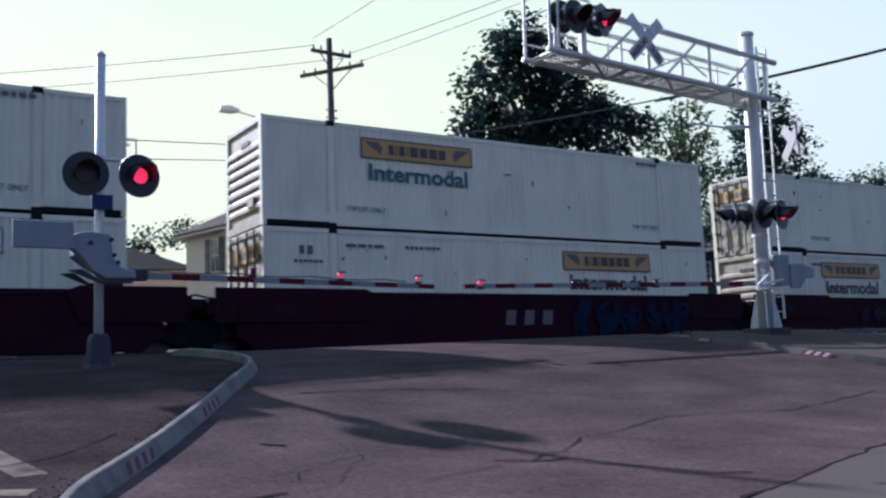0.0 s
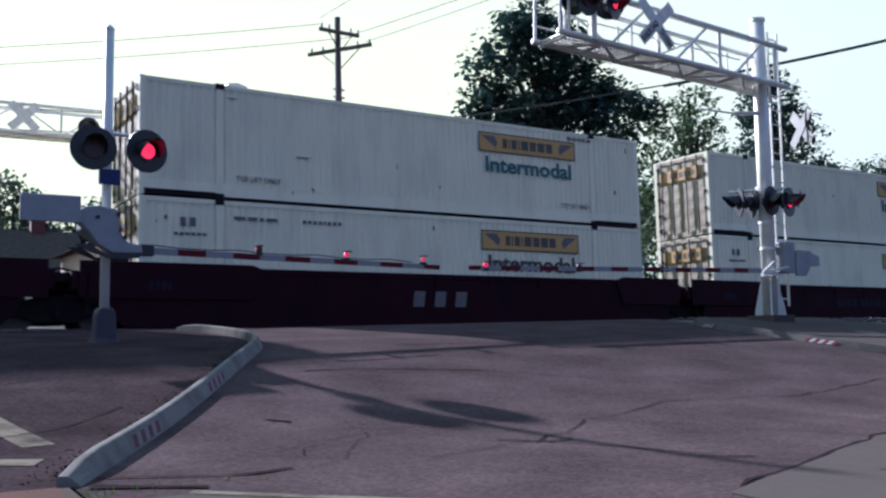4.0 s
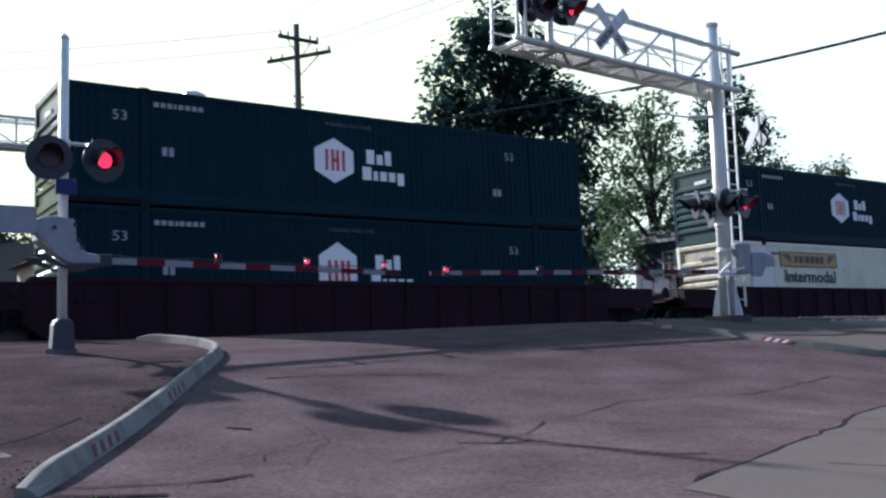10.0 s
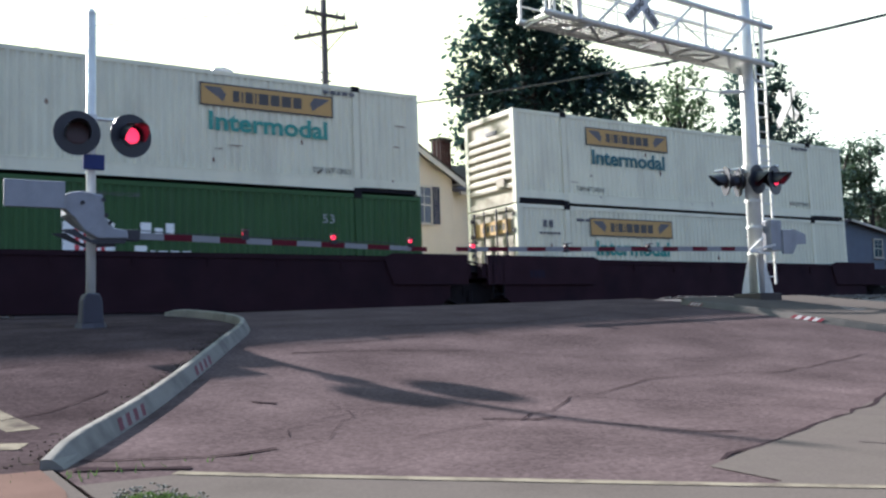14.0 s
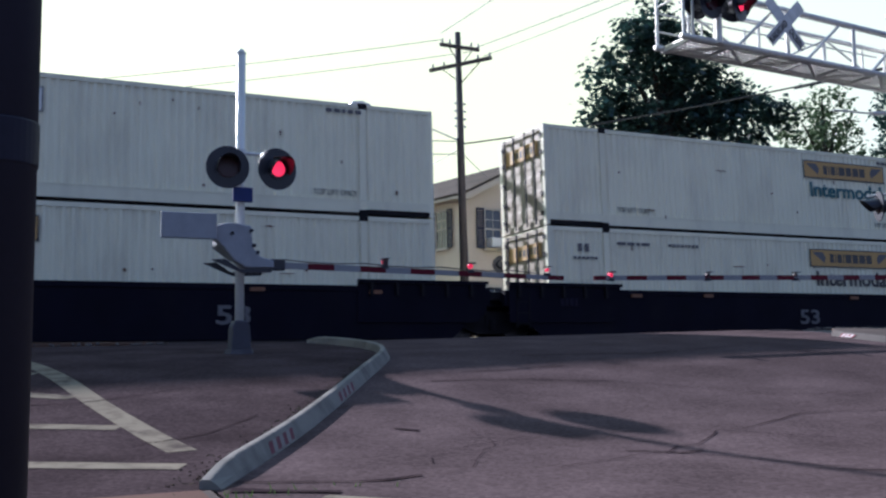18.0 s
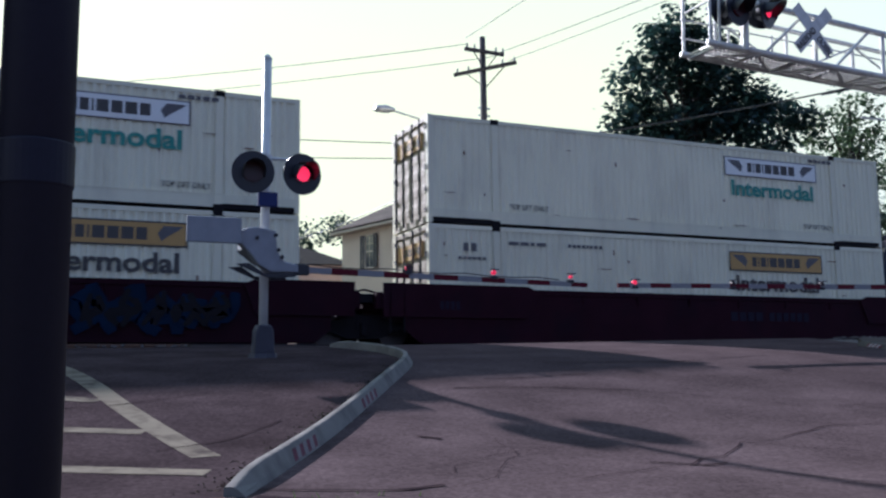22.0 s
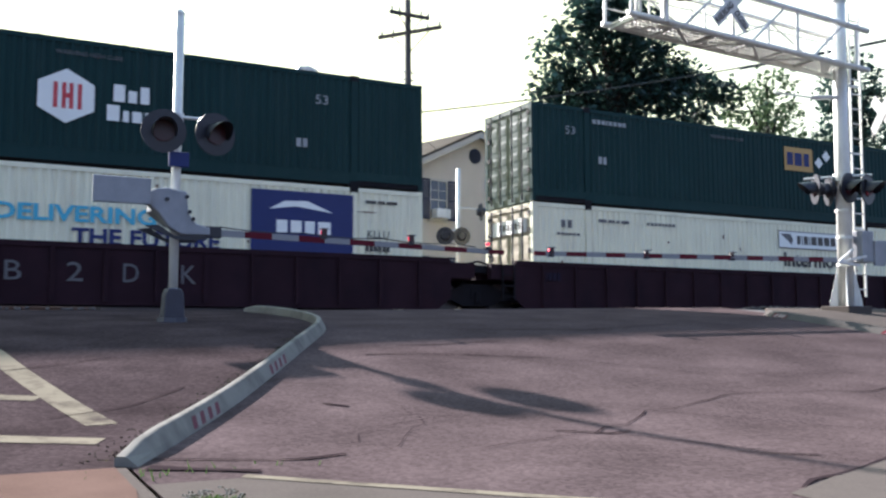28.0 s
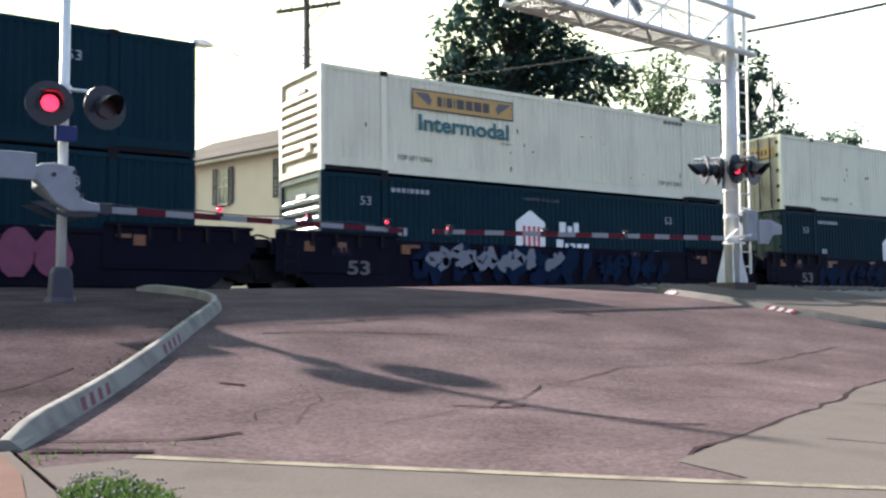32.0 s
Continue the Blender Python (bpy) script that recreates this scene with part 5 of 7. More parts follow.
    part("floor_beam", shared("floorbeam", lambda: Geo().box(0.1, -0.1, 0.14, LONG - 0.1, 0.15, 0.30).box(0.1, WIDE - 0.15, 0.14, LONG - 0.1, WIDE + 0.1, 0.30).box(2.0, 0, 0.16, 2.5, WIDE, 0.28).box(8, 0, 0.16, 8.5, WIDE, 0.28).box(13.6, 0, 0.16, 14.1, WIDE, 0.28).mesh("floor_beam", STEEL)), STEEL, car)
    back, front = i in COUPLED_BACK, (i - 1) in COUPLED_BACK or i == 0
    for x_end, s, coupled in ((0.0, -1, back), (LONG, 1, front)):
        reach = 3.3 if coupled else 1.7
        def deck():
            a, b = sorted((x_end + s * 0.12, x_end + s * reach))
            g = Geo().prism([(a, 0.95), (b, 0.95), (b, 1.12), (a, 1.12)], 0.35, WIDE - 0.35, "y")
            c, d = sorted((x_end + s * 0.12, x_end + s * 0.30))
            g.box(c, -0.1, 0.35, d, WIDE + 0.1, 1.30)
            c, d = sorted((x_end + s * 0.3, x_end + s * (2.9 if coupled else 1.5)))
            g.box(c, -0.185, 0.72 if coupled else 0.95, d, 0.05, 1.365)
            g.box(c, WIDE - 0.05, 0.72 if coupled else 0.95, d, WIDE + 0.185, 1.365)
            return g.mesh("end_deck", mat)
        part("end_deck", shared(("deck", mat.name, s, coupled), deck), mat, car)
        if coupled:
            bogie(car, x_end + s * 1.75)
            a, b = sorted((x_end + s * 3.2, x_end + s * 3.72))
            part("coupler", shared(("coupler", s), lambda: Geo().box(a, WIDE / 2 - 0.12, 0.72, b, WIDE / 2 + 0.12, 0.98).mesh("coupler", STEEL)), STEEL, car, "dark steel coupler")
            part("brake_hose", shared(("hose", s), lambda: Geo().tube([(x_end + s * (3.1 + 0.1 * k), 0.95, 0.78 - 0.36 * math.sin(k * math.pi / 7)) for k in range(8)], 0.025).mesh("brake_hose", RUBBER)), RUBBER, car, "black rubber brake hose", smooth=True)
            part("end_platform", shared(("endplat", s), lambda: Geo().box(*sorted((x_end + s * 2.6, x_end + s * 3.3))[:1], 0.0, 1.02, sorted((x_end + s * 2.6, x_end + s * 3.3))[1], WIDE, 1.10).mesh("end_platform", STEEL)), STEEL, car)
            for y in (0.1, WIDE - 0.1):
                part("handrail", shared(("hand", s, y), lambda: Geo().tube([(x_end + s * 2.7, y, 1.05), (x_end + s * 2.7, y, 1.72), (x_end + s * 3.25, y, 1.72), (x_end + s * 3.25, y, 1.05)], 0.022).mesh("handrail", STEEL)), STEEL, car)
            if s < 0:
                part("brake_wheel", shared("brakewheel", lambda: Geo().cyl((-2.45, 0.5, 1.75), (-2.41, 0.5, 1.75), 0.28, n=18).cyl((-2.45, 0.5, 1.1), (-2.45, 0.5, 1.9), 0.05, n=8).box(-2.6, 0.35, 1.1, -2.3, 0.75, 1.45).mesh("brake_wheel", STEEL)), STEEL, car, "dark hand-brake wheel on its stand")
                part("air_tank", shared("airtank", lambda: Geo().cyl((-2.3, 1.2, 1.35), (-2.3, 2.2, 1.35), 0.2, n=14).mesh("air_tank", STEEL)), STEEL, car)
        elif s < 0:
            bogie(car, -1.715)
            part("joint", shared("joint", lambda: Geo().cyl((-1.715, WIDE / 2, 0.7), (-1.715, WIDE / 2, 1.2), 0.35, n=16).mesh("joint", STEEL)), STEEL, car)
            tagged(part("brake_rigging", shared("rigging", lambda: Geo().box(-2.3, 0.1, 1.12, -1.1, 0.5, 1.34).box(-2.6, 1.6, 1.12, -1.5, 1.9, 1.30).tube([(-2.8, 0.3, 1.2), (-1.7, 0.2, 1.45), (-0.5, 0.3, 1.2)], 0.03).mesh("brake_rigging", STEEL)), STEEL, car), kind="stuff")
    part("ladder", shared("ladder", lambda: Geo().box(-1.18, -0.26, 0.35, -1.15, -0.2, 1.35).box(-0.80, -0.26, 0.35, -0.77, -0.2, 1.35).box(-1.15, -0.255, 0.45, -0.8, -0.22, 0.48).box(-1.15, -0.255, 0.75, -0.8, -0.22, 0.78).box(-1.15, -0.255, 1.05, -0.8, -0.22, 1.08).mesh("ladder", STEEL)), STEEL, car)
    marks(i, car, mat, style)
    return car


def splash(car, x0, x1, z0, z1, mat, seed, name="graffiti", label="", n=6, fat=0.55, thick=1.0):
    """Plain interlocked shapes for sprayed paint."""
    rnd = random.Random(seed)
    w, h = (x1 - x0) / n, z1 - z0
    depth = {SPRAYBLUE: 0.0, PURPLE: 0.0, PINK: 0.0}.get(mat, 0.008)
    for k in range(n):
        cx = x0 + (k + 0.5) * w
        if fat > 0.55:
            pts = [(cx + math.cos(2 * math.pi * j / 16) * w * fat * rnd.uniform(0.8, 1.05), (z0 + z1) / 2 + math.sin(2 * math.pi * j / 16) * h * 0.5 * rnd.uniform(0.8, 1.0)) for j in range(16)]
            part(name, Geo().prism(pts, -0.268 - depth - 0.0007 * k, -0.2625 - depth, "y"), mat, car, label)
        else:
            g = Geo()
            for q in range(3):
                t = thick * ((0.055 + 0.03 * rnd.random()) * h + 0.03 * w)
                ax, az = cx + rnd.uniform(-0.42, 0.1) * w, z0 + rnd.uniform(0.02, 0.30) * h
                bx, bz = cx + rnd.uniform(-0.1, 0.5) * w, z1 - rnd.uniform(0.0, 0.35) * h
                bow, twist = rnd.uniform(-0.5, 0.5) * w, rnd.choice((1, 1, 2))
                line = [(ax + (bx - ax) * u + bow * math.sin(math.pi * u * twist), az + (bz - az) * u + 0.10 * h * math.sin(2 * math.pi * u)) for u in [m / 9 for m in range(10)]]
                left, right = [], []
                for m, (px, pz) in enumerate(line):
                    (p0x, p0z), (p1x, p1z) = line[max(0, m - 1)], line[min(9, m + 1)]
                    d = math.hypot(p1x - p0x, p1z - p0z) or 1
                    half = t * (0.35 + 0.75 * math.sin(math.pi * (0.12 + 0.76 * m / 9)))
                    left.append((px - (p1z - p0z) / d * half, pz + (p1x - p0x) / d * half))
                    right.append((px + (p1z - p0z) / d * half, pz - (p1x - p0x) / d * half))
                front = -0.2685 - depth - 0.0012 * q - 0.0003 * (k % 3)
                g.add([(a, front, b) for a, b in left + right], [(m, m + 1, 11 + m, 10 + m) for m in range(9)])
            part(name, g, mat, car, label)
        label = ""


def marks(i, car, mat, style):
    y = -0.212
    if i in (0, 1, 4, 17):
        bars(car, 7.35, 0.62, (0.34, 0.34, 0.36), 0.42, GREYINK, y=y, gap=0.34, name="trade_mark", label="weathered white trade name", slant=0.15)
    if i in (2, 3, 5, 16, 18):
        bars(car, 6.4 if i != 16 else 9.6, 0.78, (0.24, 0.24, 0.24, 0.26, -0.12, 0.2, 0.2, 0.2, 0.2, 0.2, 0.2), 0.26, PURPLE, y=y, gap=0.07, name="reporting_mark")
    if i in (13, 14, 15):
        lettering(car, "53", 9.0 if i == 13 else 10.4, 0.45, 0.82, 0.46, GREYINK, y=y - 0.006, weight=0.02, label="white number 53")
    if i in (22, 23, 24):
        lettering(car, "53", 0.66, 0.45, 0.68, 0.38, GREYINK, y=y - 0.05, weight=0.02, label="white number 53")
        for x in (-0.6, 0.35, 2.35, 14.6):
            part("reflector", Geo().box(x, -0.262, 1.05, x + 0.28, -0.2, 1.30), ORANGE, car)
    bars(car, 0.2, 0.95, (0.1, 0.1, 0.1, 0.1), 0.22, PURPLE, y=-0.268, gap=0.05, name="reporting_mark")
    if i == 0:
        splash(car, 4.6, 10.6, 0.5, 1.3, PURPLE, 3, label="pale grey sprayed graffiti", n=8)
    if i == 1:
        splash(car, 9.8, 14.8, 0.15, 1.45, SPRAYBLUE, 4, label="dark blue sprayed graffiti", n=5)
    if i == 5:
        splash(car, 6.8, 13.8, 0.35, 1.4, SPRAYBLUE, 5, label="dark blue sprayed graffiti", n=4, fat=0.42)
    if i == 17:
        splash(car, 10.2, 14.6, 0.25, 1.42, SPRAYBLUE, 6, label="dark sprayed graffiti letters", n=6, thick=1.7)
        splash(car, 10.4, 14.4, 0.38, 1.30, STEEL, 7, n=6, fat=0.46)
    if i == 19 or i == 21:
        for x, sign in ((6.0, "B"), (7.25, "2"), (8.45, "D"), (9.75, "K")):
            lettering(car, sign, x, 0.62, 0.34, 0.42, GREYINK, y=-0.216, label="chalked white letter")
    if i == 22:
        splash(car, 1.6, 6.3, 0.3, 1.3, SPRAYBLUE, 8, label="blue sprayed graffiti", n=7)
        splash(car, 9.1, 14.2, 0.5, 1.3, SPRAYYELLOW, 9, label="yellow sprayed graffiti letters", n=7, fat=0.42)
        bars(car, 6.6, 0.7, (0.13,) * 6, 0.24, GREYINK, y=-0.216, gap=0.05, name="reporting_mark")
    if i == 23:
        splash(car, 2.7, 8.9, 0.20, 1.48, SPRAYBLUE, 10, label="blue sprayed graffiti", n=9, thick=1.5)
        splash(car, 3.2, 8.3, 0.62, 1.36, SPRAYWHITE, 11, label="white sprayed graffiti letters", n=6, fat=0.46, thick=1.5)
        splash(car, 8.9, 13.0, 0.3, 1.4, SPRAYBLUE, 12, n=6, fat=0.5)
    if i == 24:
        splash(car, 10.2, 13.2, 0.2, 1.4, PINK, 13, label="pink sprayed bubble letters", n=4, fat=0.6)


TRAIN = []
for i, ((up, lo)) in enumerate(UPPER_LOWER):
    car = well_car(i)
    low = container(*lo)
    high = container(*up)
    TRAIN.append((i, car, 0.0))
    TRAIN.append((i, low, 0.33))
    TRAIN.append((i, high, 0.33 + TALL + 0.03))

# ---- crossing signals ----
FLASH_BLADES = []          # added blades that cover the glowing lenses to imitate flashing, and which of the two turns each takes


def flasher(parent, x, y, z, yaw, lit, size=0.305, name="flasher"):
    """A round black target with a hooded lens and a lamp housing behind it; yaw 0 faces -y."""
    f = part(name, shared("target", lambda: Geo().cyl((0, -0.012, 0), (0, 0.012, 0), 0.305, n=36).mesh("flasher", RUBBER)), RUBBER, parent, "round black flasher target" + (" with a lit red lens" if lit else ""), m=pose(x, y, z, 0, 0, yaw))
    if lit:
        part("lens_rim", shared("lensrim", lambda: Geo().cyl((0, -0.026, 0), (0, -0.012, 0), 0.155, n=28).mesh("lens_rim", LENS_OFF)), LENS_OFF, f)
    part("lens", shared(("lens", bool(lit)), lambda: Geo().cyl((0, -0.035, 0), (0, -0.012, 0), 0.105 if lit else 0.135, 0.125 if lit else 0.15, n=28).mesh("lens", LENS_ON if lit else LENS_OFF)), LENS_ON if lit else LENS_OFF, f, "glowing red lens" if lit else "dark red lens")
    # added blade that covers the glowing lens to imitate the lamp going dark
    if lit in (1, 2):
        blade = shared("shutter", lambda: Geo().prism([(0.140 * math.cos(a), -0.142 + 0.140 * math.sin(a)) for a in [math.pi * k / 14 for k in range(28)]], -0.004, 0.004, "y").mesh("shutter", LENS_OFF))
        FLASH_BLADES.append((part("shutter", blade, LENS_OFF, f, "added dark red blade that hides the lens between flashes", m=pose(0, -0.042, 0.142)), lit))
    def hood():
        g = Geo()
        n = 14
        for r in (0.165, 0.158):
            pts = [(r * math.cos(math.pi * (-0.12 + 1.24 * k / n)), r * math.sin(math.pi * (-0.12 + 1.24 * k / n))) for k in range(n + 1)]
            deep = [0.10 + 0.24 * math.sin(math.pi * k / n) for k in range(n + 1)]
            g.add([(a, -0.012, b) for a, b in pts] + [(a, -0.012 - d, b - 0.03) for (a, b), d in zip(pts, deep)], [(k, k + 1, n + 2 + k, n + 1 + k) for k in range(n)])
        return g.mesh("hood", RUBBER)
    part("hood", shared("hood", hood), RUBBER, f, smooth=True)
    part("housing", shared("housing", lambda: Geo().cyl((0, 0.012, 0), (0, 0.15, 0), 0.17, 0.12, n=20).box(-0.04, 0.02, 0.1, 0.04, 0.09, 0.26).mesh("housing", RUBBER)), RUBBER, f)
    return f


def arm_stripes(parent, x0, x1, y, z0, z1, first_white):
    """A gate arm from the pivot end x0 to the tip x1, in red and white bands."""
    n = int(abs(x1 - x0) / 0.406)
    s = 1 if x1 > x0 else -1
    for k in range(n + 1):
        a = x0 + s * 0.406 * k
        b = a + s * 0.406 if k < n else x1
        za, zb = z0 + (z1 - z0) * (a - x0) / (x1 - x0), z0 + (z1 - z0) * (b - x0) / (x1 - x0)
        h = 0.046 - 0.010 * k / n
        g = Geo().add([(a, y - 0.02, za - h), (b, y - 0.02, zb - h), (b, y - 0.02, zb + h), (a, y - 0.02, za + h), (a, y + 0.02, za - h), (b, y + 0.02, zb - h), (b, y + 0.02, zb + h), (a, y + 0.02, za + h)],
                      [(0, 1, 2, 3), (7, 6, 5, 4), (0, 4, 5, 1), (2, 6, 7, 3), (1, 5, 6, 2), (3, 7, 4, 0)])
        white = (k % 2 == 0) == first_white or k == 0
        part("arm_band", g, STRIPEWHITE if white else STRIPERED, parent, "red band" if not white and k < 3 else "")


def arm_lamp(parent, x, y, z, lit):
    """A hooded lamp on a gate arm: 0 dark, 1 or 2 flashing in turn, 3 steadily lit."""
    lamp = part("arm_lamp", Geo().box(x - 0.05, y - 0.035, z, x + 0.05, y + 0.035, z + 0.04).cyl((x, y, z + 0.04), (x, y, z + 0.05), 0.05, n=12), RUBBER, parent, "small red gate-arm lamp")
    part("lamp_lens", Geo().cyl((x, y - 0.03, z + 0.1), (x, y + 0.03, z + 0.1), 0.036 if lit != 3 else 0.026, n=14), LAMP_RED if lit else LENS_OFF, lamp)
    part("lamp_hood", Geo().box(x - 0.055, y - 0.085, z + 0.142, x + 0.055, y + 0.03, z + 0.155), RUBBER, lamp)
    # added blade hides this lens, standing in for the lamp switching off
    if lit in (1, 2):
        blade = shared("lamp_flash_blade", lambda: Geo().box(-0.045, -0.003, -0.088, 0.045, 0.003, 0.0).mesh("shutter", LENS_OFF))
        FLASH_BLADES.append((part("shutter", blade, LENS_OFF, lamp, m=pose(x, y - 0.037, z + 0.138)), lit))


def crossbuck(parent, x, y, z, yaw, size=0.6, words=True, sheet_mat=SILVER):
    sign = part("crossbuck", Geo().box(-size, -0.012, -0.115, size, 0.0, 0.115), sheet_mat, parent, "white crossed railroad sign boards", m=pose(x, y, z) @ pose(0, 0, 0, 0, 0, yaw) @ pose(0, 0, 0, 0, 45, 0))
    other = part("board", Geo().box(-size, -0.026, -0.115, size, -0.014, 0.115), sheet_mat, sign, m=pose(0, 0, 0, 0, -90, 0))
    if words:
        part("lettering", text_mesh("RAILROAD", 1.0 * size, 0.13, INK, 0.02), INK, other, m=pose(-0.95 * size, -0.032, -0.065))
        part("lettering", text_mesh("CROSSING", 0.8 * size, 0.13, INK, 0.02), INK, sign, m=pose(0.16, -0.018, -0.065))
    return sign


MX, MY = 3.12, -9.1
gate = thing("gate_signal", "silver crossing-gate mast with flashers and a lowered striped arm", "railroad signal", pose(0, 0, 0), group="crossing gates")
gz = land(MX, MY)
part("base", Geo().cyl((MX, MY, gz - 0.1), (MX, MY, gz + 0.06), 0.23, 0.20, n=8), CASTING, gate, "dark cast-iron foot")
part("junction_box", Geo().prism([(MX - 0.15, gz + 0.04), (MX - 0.13, 0.10), (MX - 0.09, 0.19), (MX + 0.09, 0.19), (MX + 0.13, 0.10), (MX + 0.15, gz + 0.04)], MY - 0.13, MY + 0.13, "y"), CASTING, gate, bevel=0.03)
part("mast", Geo().cyl((MX, MY, gz), (MX, MY, 4.1), 0.065, n=20), SILVER, gate, "silver mast pipe", smooth=True)
part("mast_cap", Geo().cyl((MX, MY, 4.1), (MX, MY, 4.16), 0.075, 0.03, n=16), SILVER, gate)
part("cross_arm", Geo().cyl((MX - 0.35, MY - 0.05, 2.60), (MX + 0.52, MY - 0.05, 2.60), 0.025, n=10).cyl((MX, MY, 2.54), (MX, MY, 2.66), 0.09, n=14), SILVER, gate)
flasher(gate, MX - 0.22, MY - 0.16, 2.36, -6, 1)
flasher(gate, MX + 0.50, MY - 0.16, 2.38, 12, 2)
part("sign_box", Geo().box(MX - 0.13, MY - 0.14, 1.88, MX + 0.15, MY - 0.07, 2.09), NAVY, gate, "small dark blue sign box", bevel=0.01)
part("mechanism", Geo().prism([(2.70, 1.32), (2.72, 1.50), (2.80, 1.54), (2.95, 1.56), (3.22, 1.52), (3.25, 1.22), (3.36, 1.08), (3.55, 1.04), (3.56, 0.93), (3.16, 0.92), (2.98, 1.02), (2.84, 1.20)], MY - 0.26, MY - 0.08, "y"), GREYBOX, gate, "grey gate mechanism casing", bevel=0.02)
part("mechanism_back", Geo().prism([(2.78, 1.25), (2.80, 1.48), (3.20, 1.48), (3.22, 1.15), (3.05, 1.05)], MY - 0.08, MY + 0.30, "y"), GREYBOX, gate, bevel=0.02)
for yy in (MY - 0.30, MY + 0.26):
    part("counterweight_arm", Geo().prism([(2.66, 1.02), (2.84, 1.04), (3.05, 0.90), (3.52, 0.92), (3.50, 0.86), (3.10, 0.84), (2.90, 0.92)], yy, yy + 0.04, "y"), RUBBER, gate, "dark counterweight arm")
part("counterweight", Geo().box(1.97, MY - 0.33, 1.30, 2.72, MY - 0.27, 1.66), GREYBOX, gate, "flat grey counterweight plate", bevel=0.012)
for bx, bz in ((3.22, 1.45), (3.26, 1.24), (3.31, 1.14), (2.95, 1.40)):
    part("bolt", Geo().cyl((bx, MY - 0.29, bz), (bx, MY - 0.25, bz), 0.028, n=10), RUBBER, gate)
part("arm_shoe", Geo().box(3.5, MY - 0.24, 0.90, 3.72, MY - 0.12, 1.06), RUBBER, gate, bevel=0.01)
arm_stripes(gate, 3.66, 8.43, MY - 0.18, 0.975, 0.885, True)
part("arm_cable", Geo().tube([(3.7 + 0.42 * k, MY - 0.18, 1.035 - 0.008 * k + (0.025 if k % 3 == 0 else 0.0)) for k in range(11)], 0.009), WIRE, gate, "black lamp cable")
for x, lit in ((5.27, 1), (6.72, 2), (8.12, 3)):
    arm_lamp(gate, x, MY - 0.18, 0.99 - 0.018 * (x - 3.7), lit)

# the cantilever over the road
CX, CY = 16.35, -9.55
cz = land(CX, CY) + 0.12
can = thing("signal_cantilever", "silver steel signal cantilever with walkway, flashers and gate", "railroad signal", pose(0, 0, 0), group="signal cantilevers")
part("mast", Geo().cyl((CX, CY, cz), (CX, CY, 6.34), 0.15, 0.14, n=24), SILVER, can, "thick silver mast pipe", smooth=True)
part("mast_cap", Geo().cyl((CX, CY, 6.34), (CX, CY, 6.40), 0.16, n=20), SILVER, can)
part("rear_post", Geo().cyl((CX + 0.26, CY + 0.15, 4.6), (CX + 0.26, CY + 0.15, 6.36), 0.06, n=14), SILVER, can, smooth=True)
part("base_plate", Geo().box(CX - 0.34, CY - 0.34, cz - 0.12, CX + 0.34, CY + 0.34, cz + 0.05), CONCRETE, can, bevel=0.02)
for a in range(4):
    c, s = math.cos(math.pi / 4 + a * math.pi / 2), math.sin(math.pi / 4 + a * math.pi / 2)
    part("gusset", Geo().add([(CX + c * r + s * t, CY + s * r - c * t, z) for t in (-0.012, 0.012) for r, z in ((0.14, cz + 0.05), (0.31, cz + 0.05), (0.29, cz + 0.2), (0.15, cz + 0.82))],
                             [(0, 1, 2, 3), (7, 6, 5, 4), (0, 4, 5, 1), (1, 5, 6, 2), (2, 6, 7, 3), (3, 7, 4, 0)]), SILVER, can)
NEAR, FAR, DECK, TOPZ, TIP = CY - 0.40, CY + 0.32, 4.93, 5.75, 10.55
part("lower_chord", Geo().cyl((TIP, NEAR, DECK + 0.05), (CX + 0.35, NEAR, DECK - 0.05), 0.055, n=14), SILVER, can, smooth=True)
part("lower_chord", Geo().cyl((TIP, FAR, DECK + 0.05), (CX + 0.35, FAR, DECK - 0.05), 0.055, n=14), SILVER, can, smooth=True)
part("upper_chord", Geo().cyl((TIP + 0.95, NEAR, TOPZ + 0.1), (CX + 0.35, NEAR, TOPZ - 0.06), 0.06, n=14), SILVER, can, smooth=True)
part("upper_chord", Geo().cyl((TIP + 0.95, FAR, TOPZ + 0.1), (CX + 0.35, FAR, TOPZ - 0.06), 0.045, n=14), SILVER, can, smooth=True)
grate = Geo()
for k in range(66):
    grate.box(TIP + 0.1 + k * 0.09, NEAR + 0.05, DECK + 0.03, TIP + 0.158 + k * 0.09, FAR - 0.05, DECK + 0.052)
for y in span(NEAR + 0.06, FAR - 0.08, 0.11):
    grate.box(TIP + 0.1, y, DECK + 0.012, CX + 0.12, y + 0.045, DECK + 0.029)
part("walkway", grate, ALU, can, "pale grated walkway")
xs = span(TIP + 0.15, CX - 0.1, 1.0)
for k, (a, b) in enumerate(zip(xs, xs[1:])):
    part("floor_brace", Geo().beam((a, NEAR if k % 2 else FAR, DECK - 0.02), (b, FAR if k % 2 else NEAR, DECK - 0.02), 0.05, 0.04), SILVER, can)
    part("floor_beam", Geo().beam((a, NEAR, DECK - 0.01), (a, FAR, DECK - 0.01), 0.05, 0.05), SILVER, can)
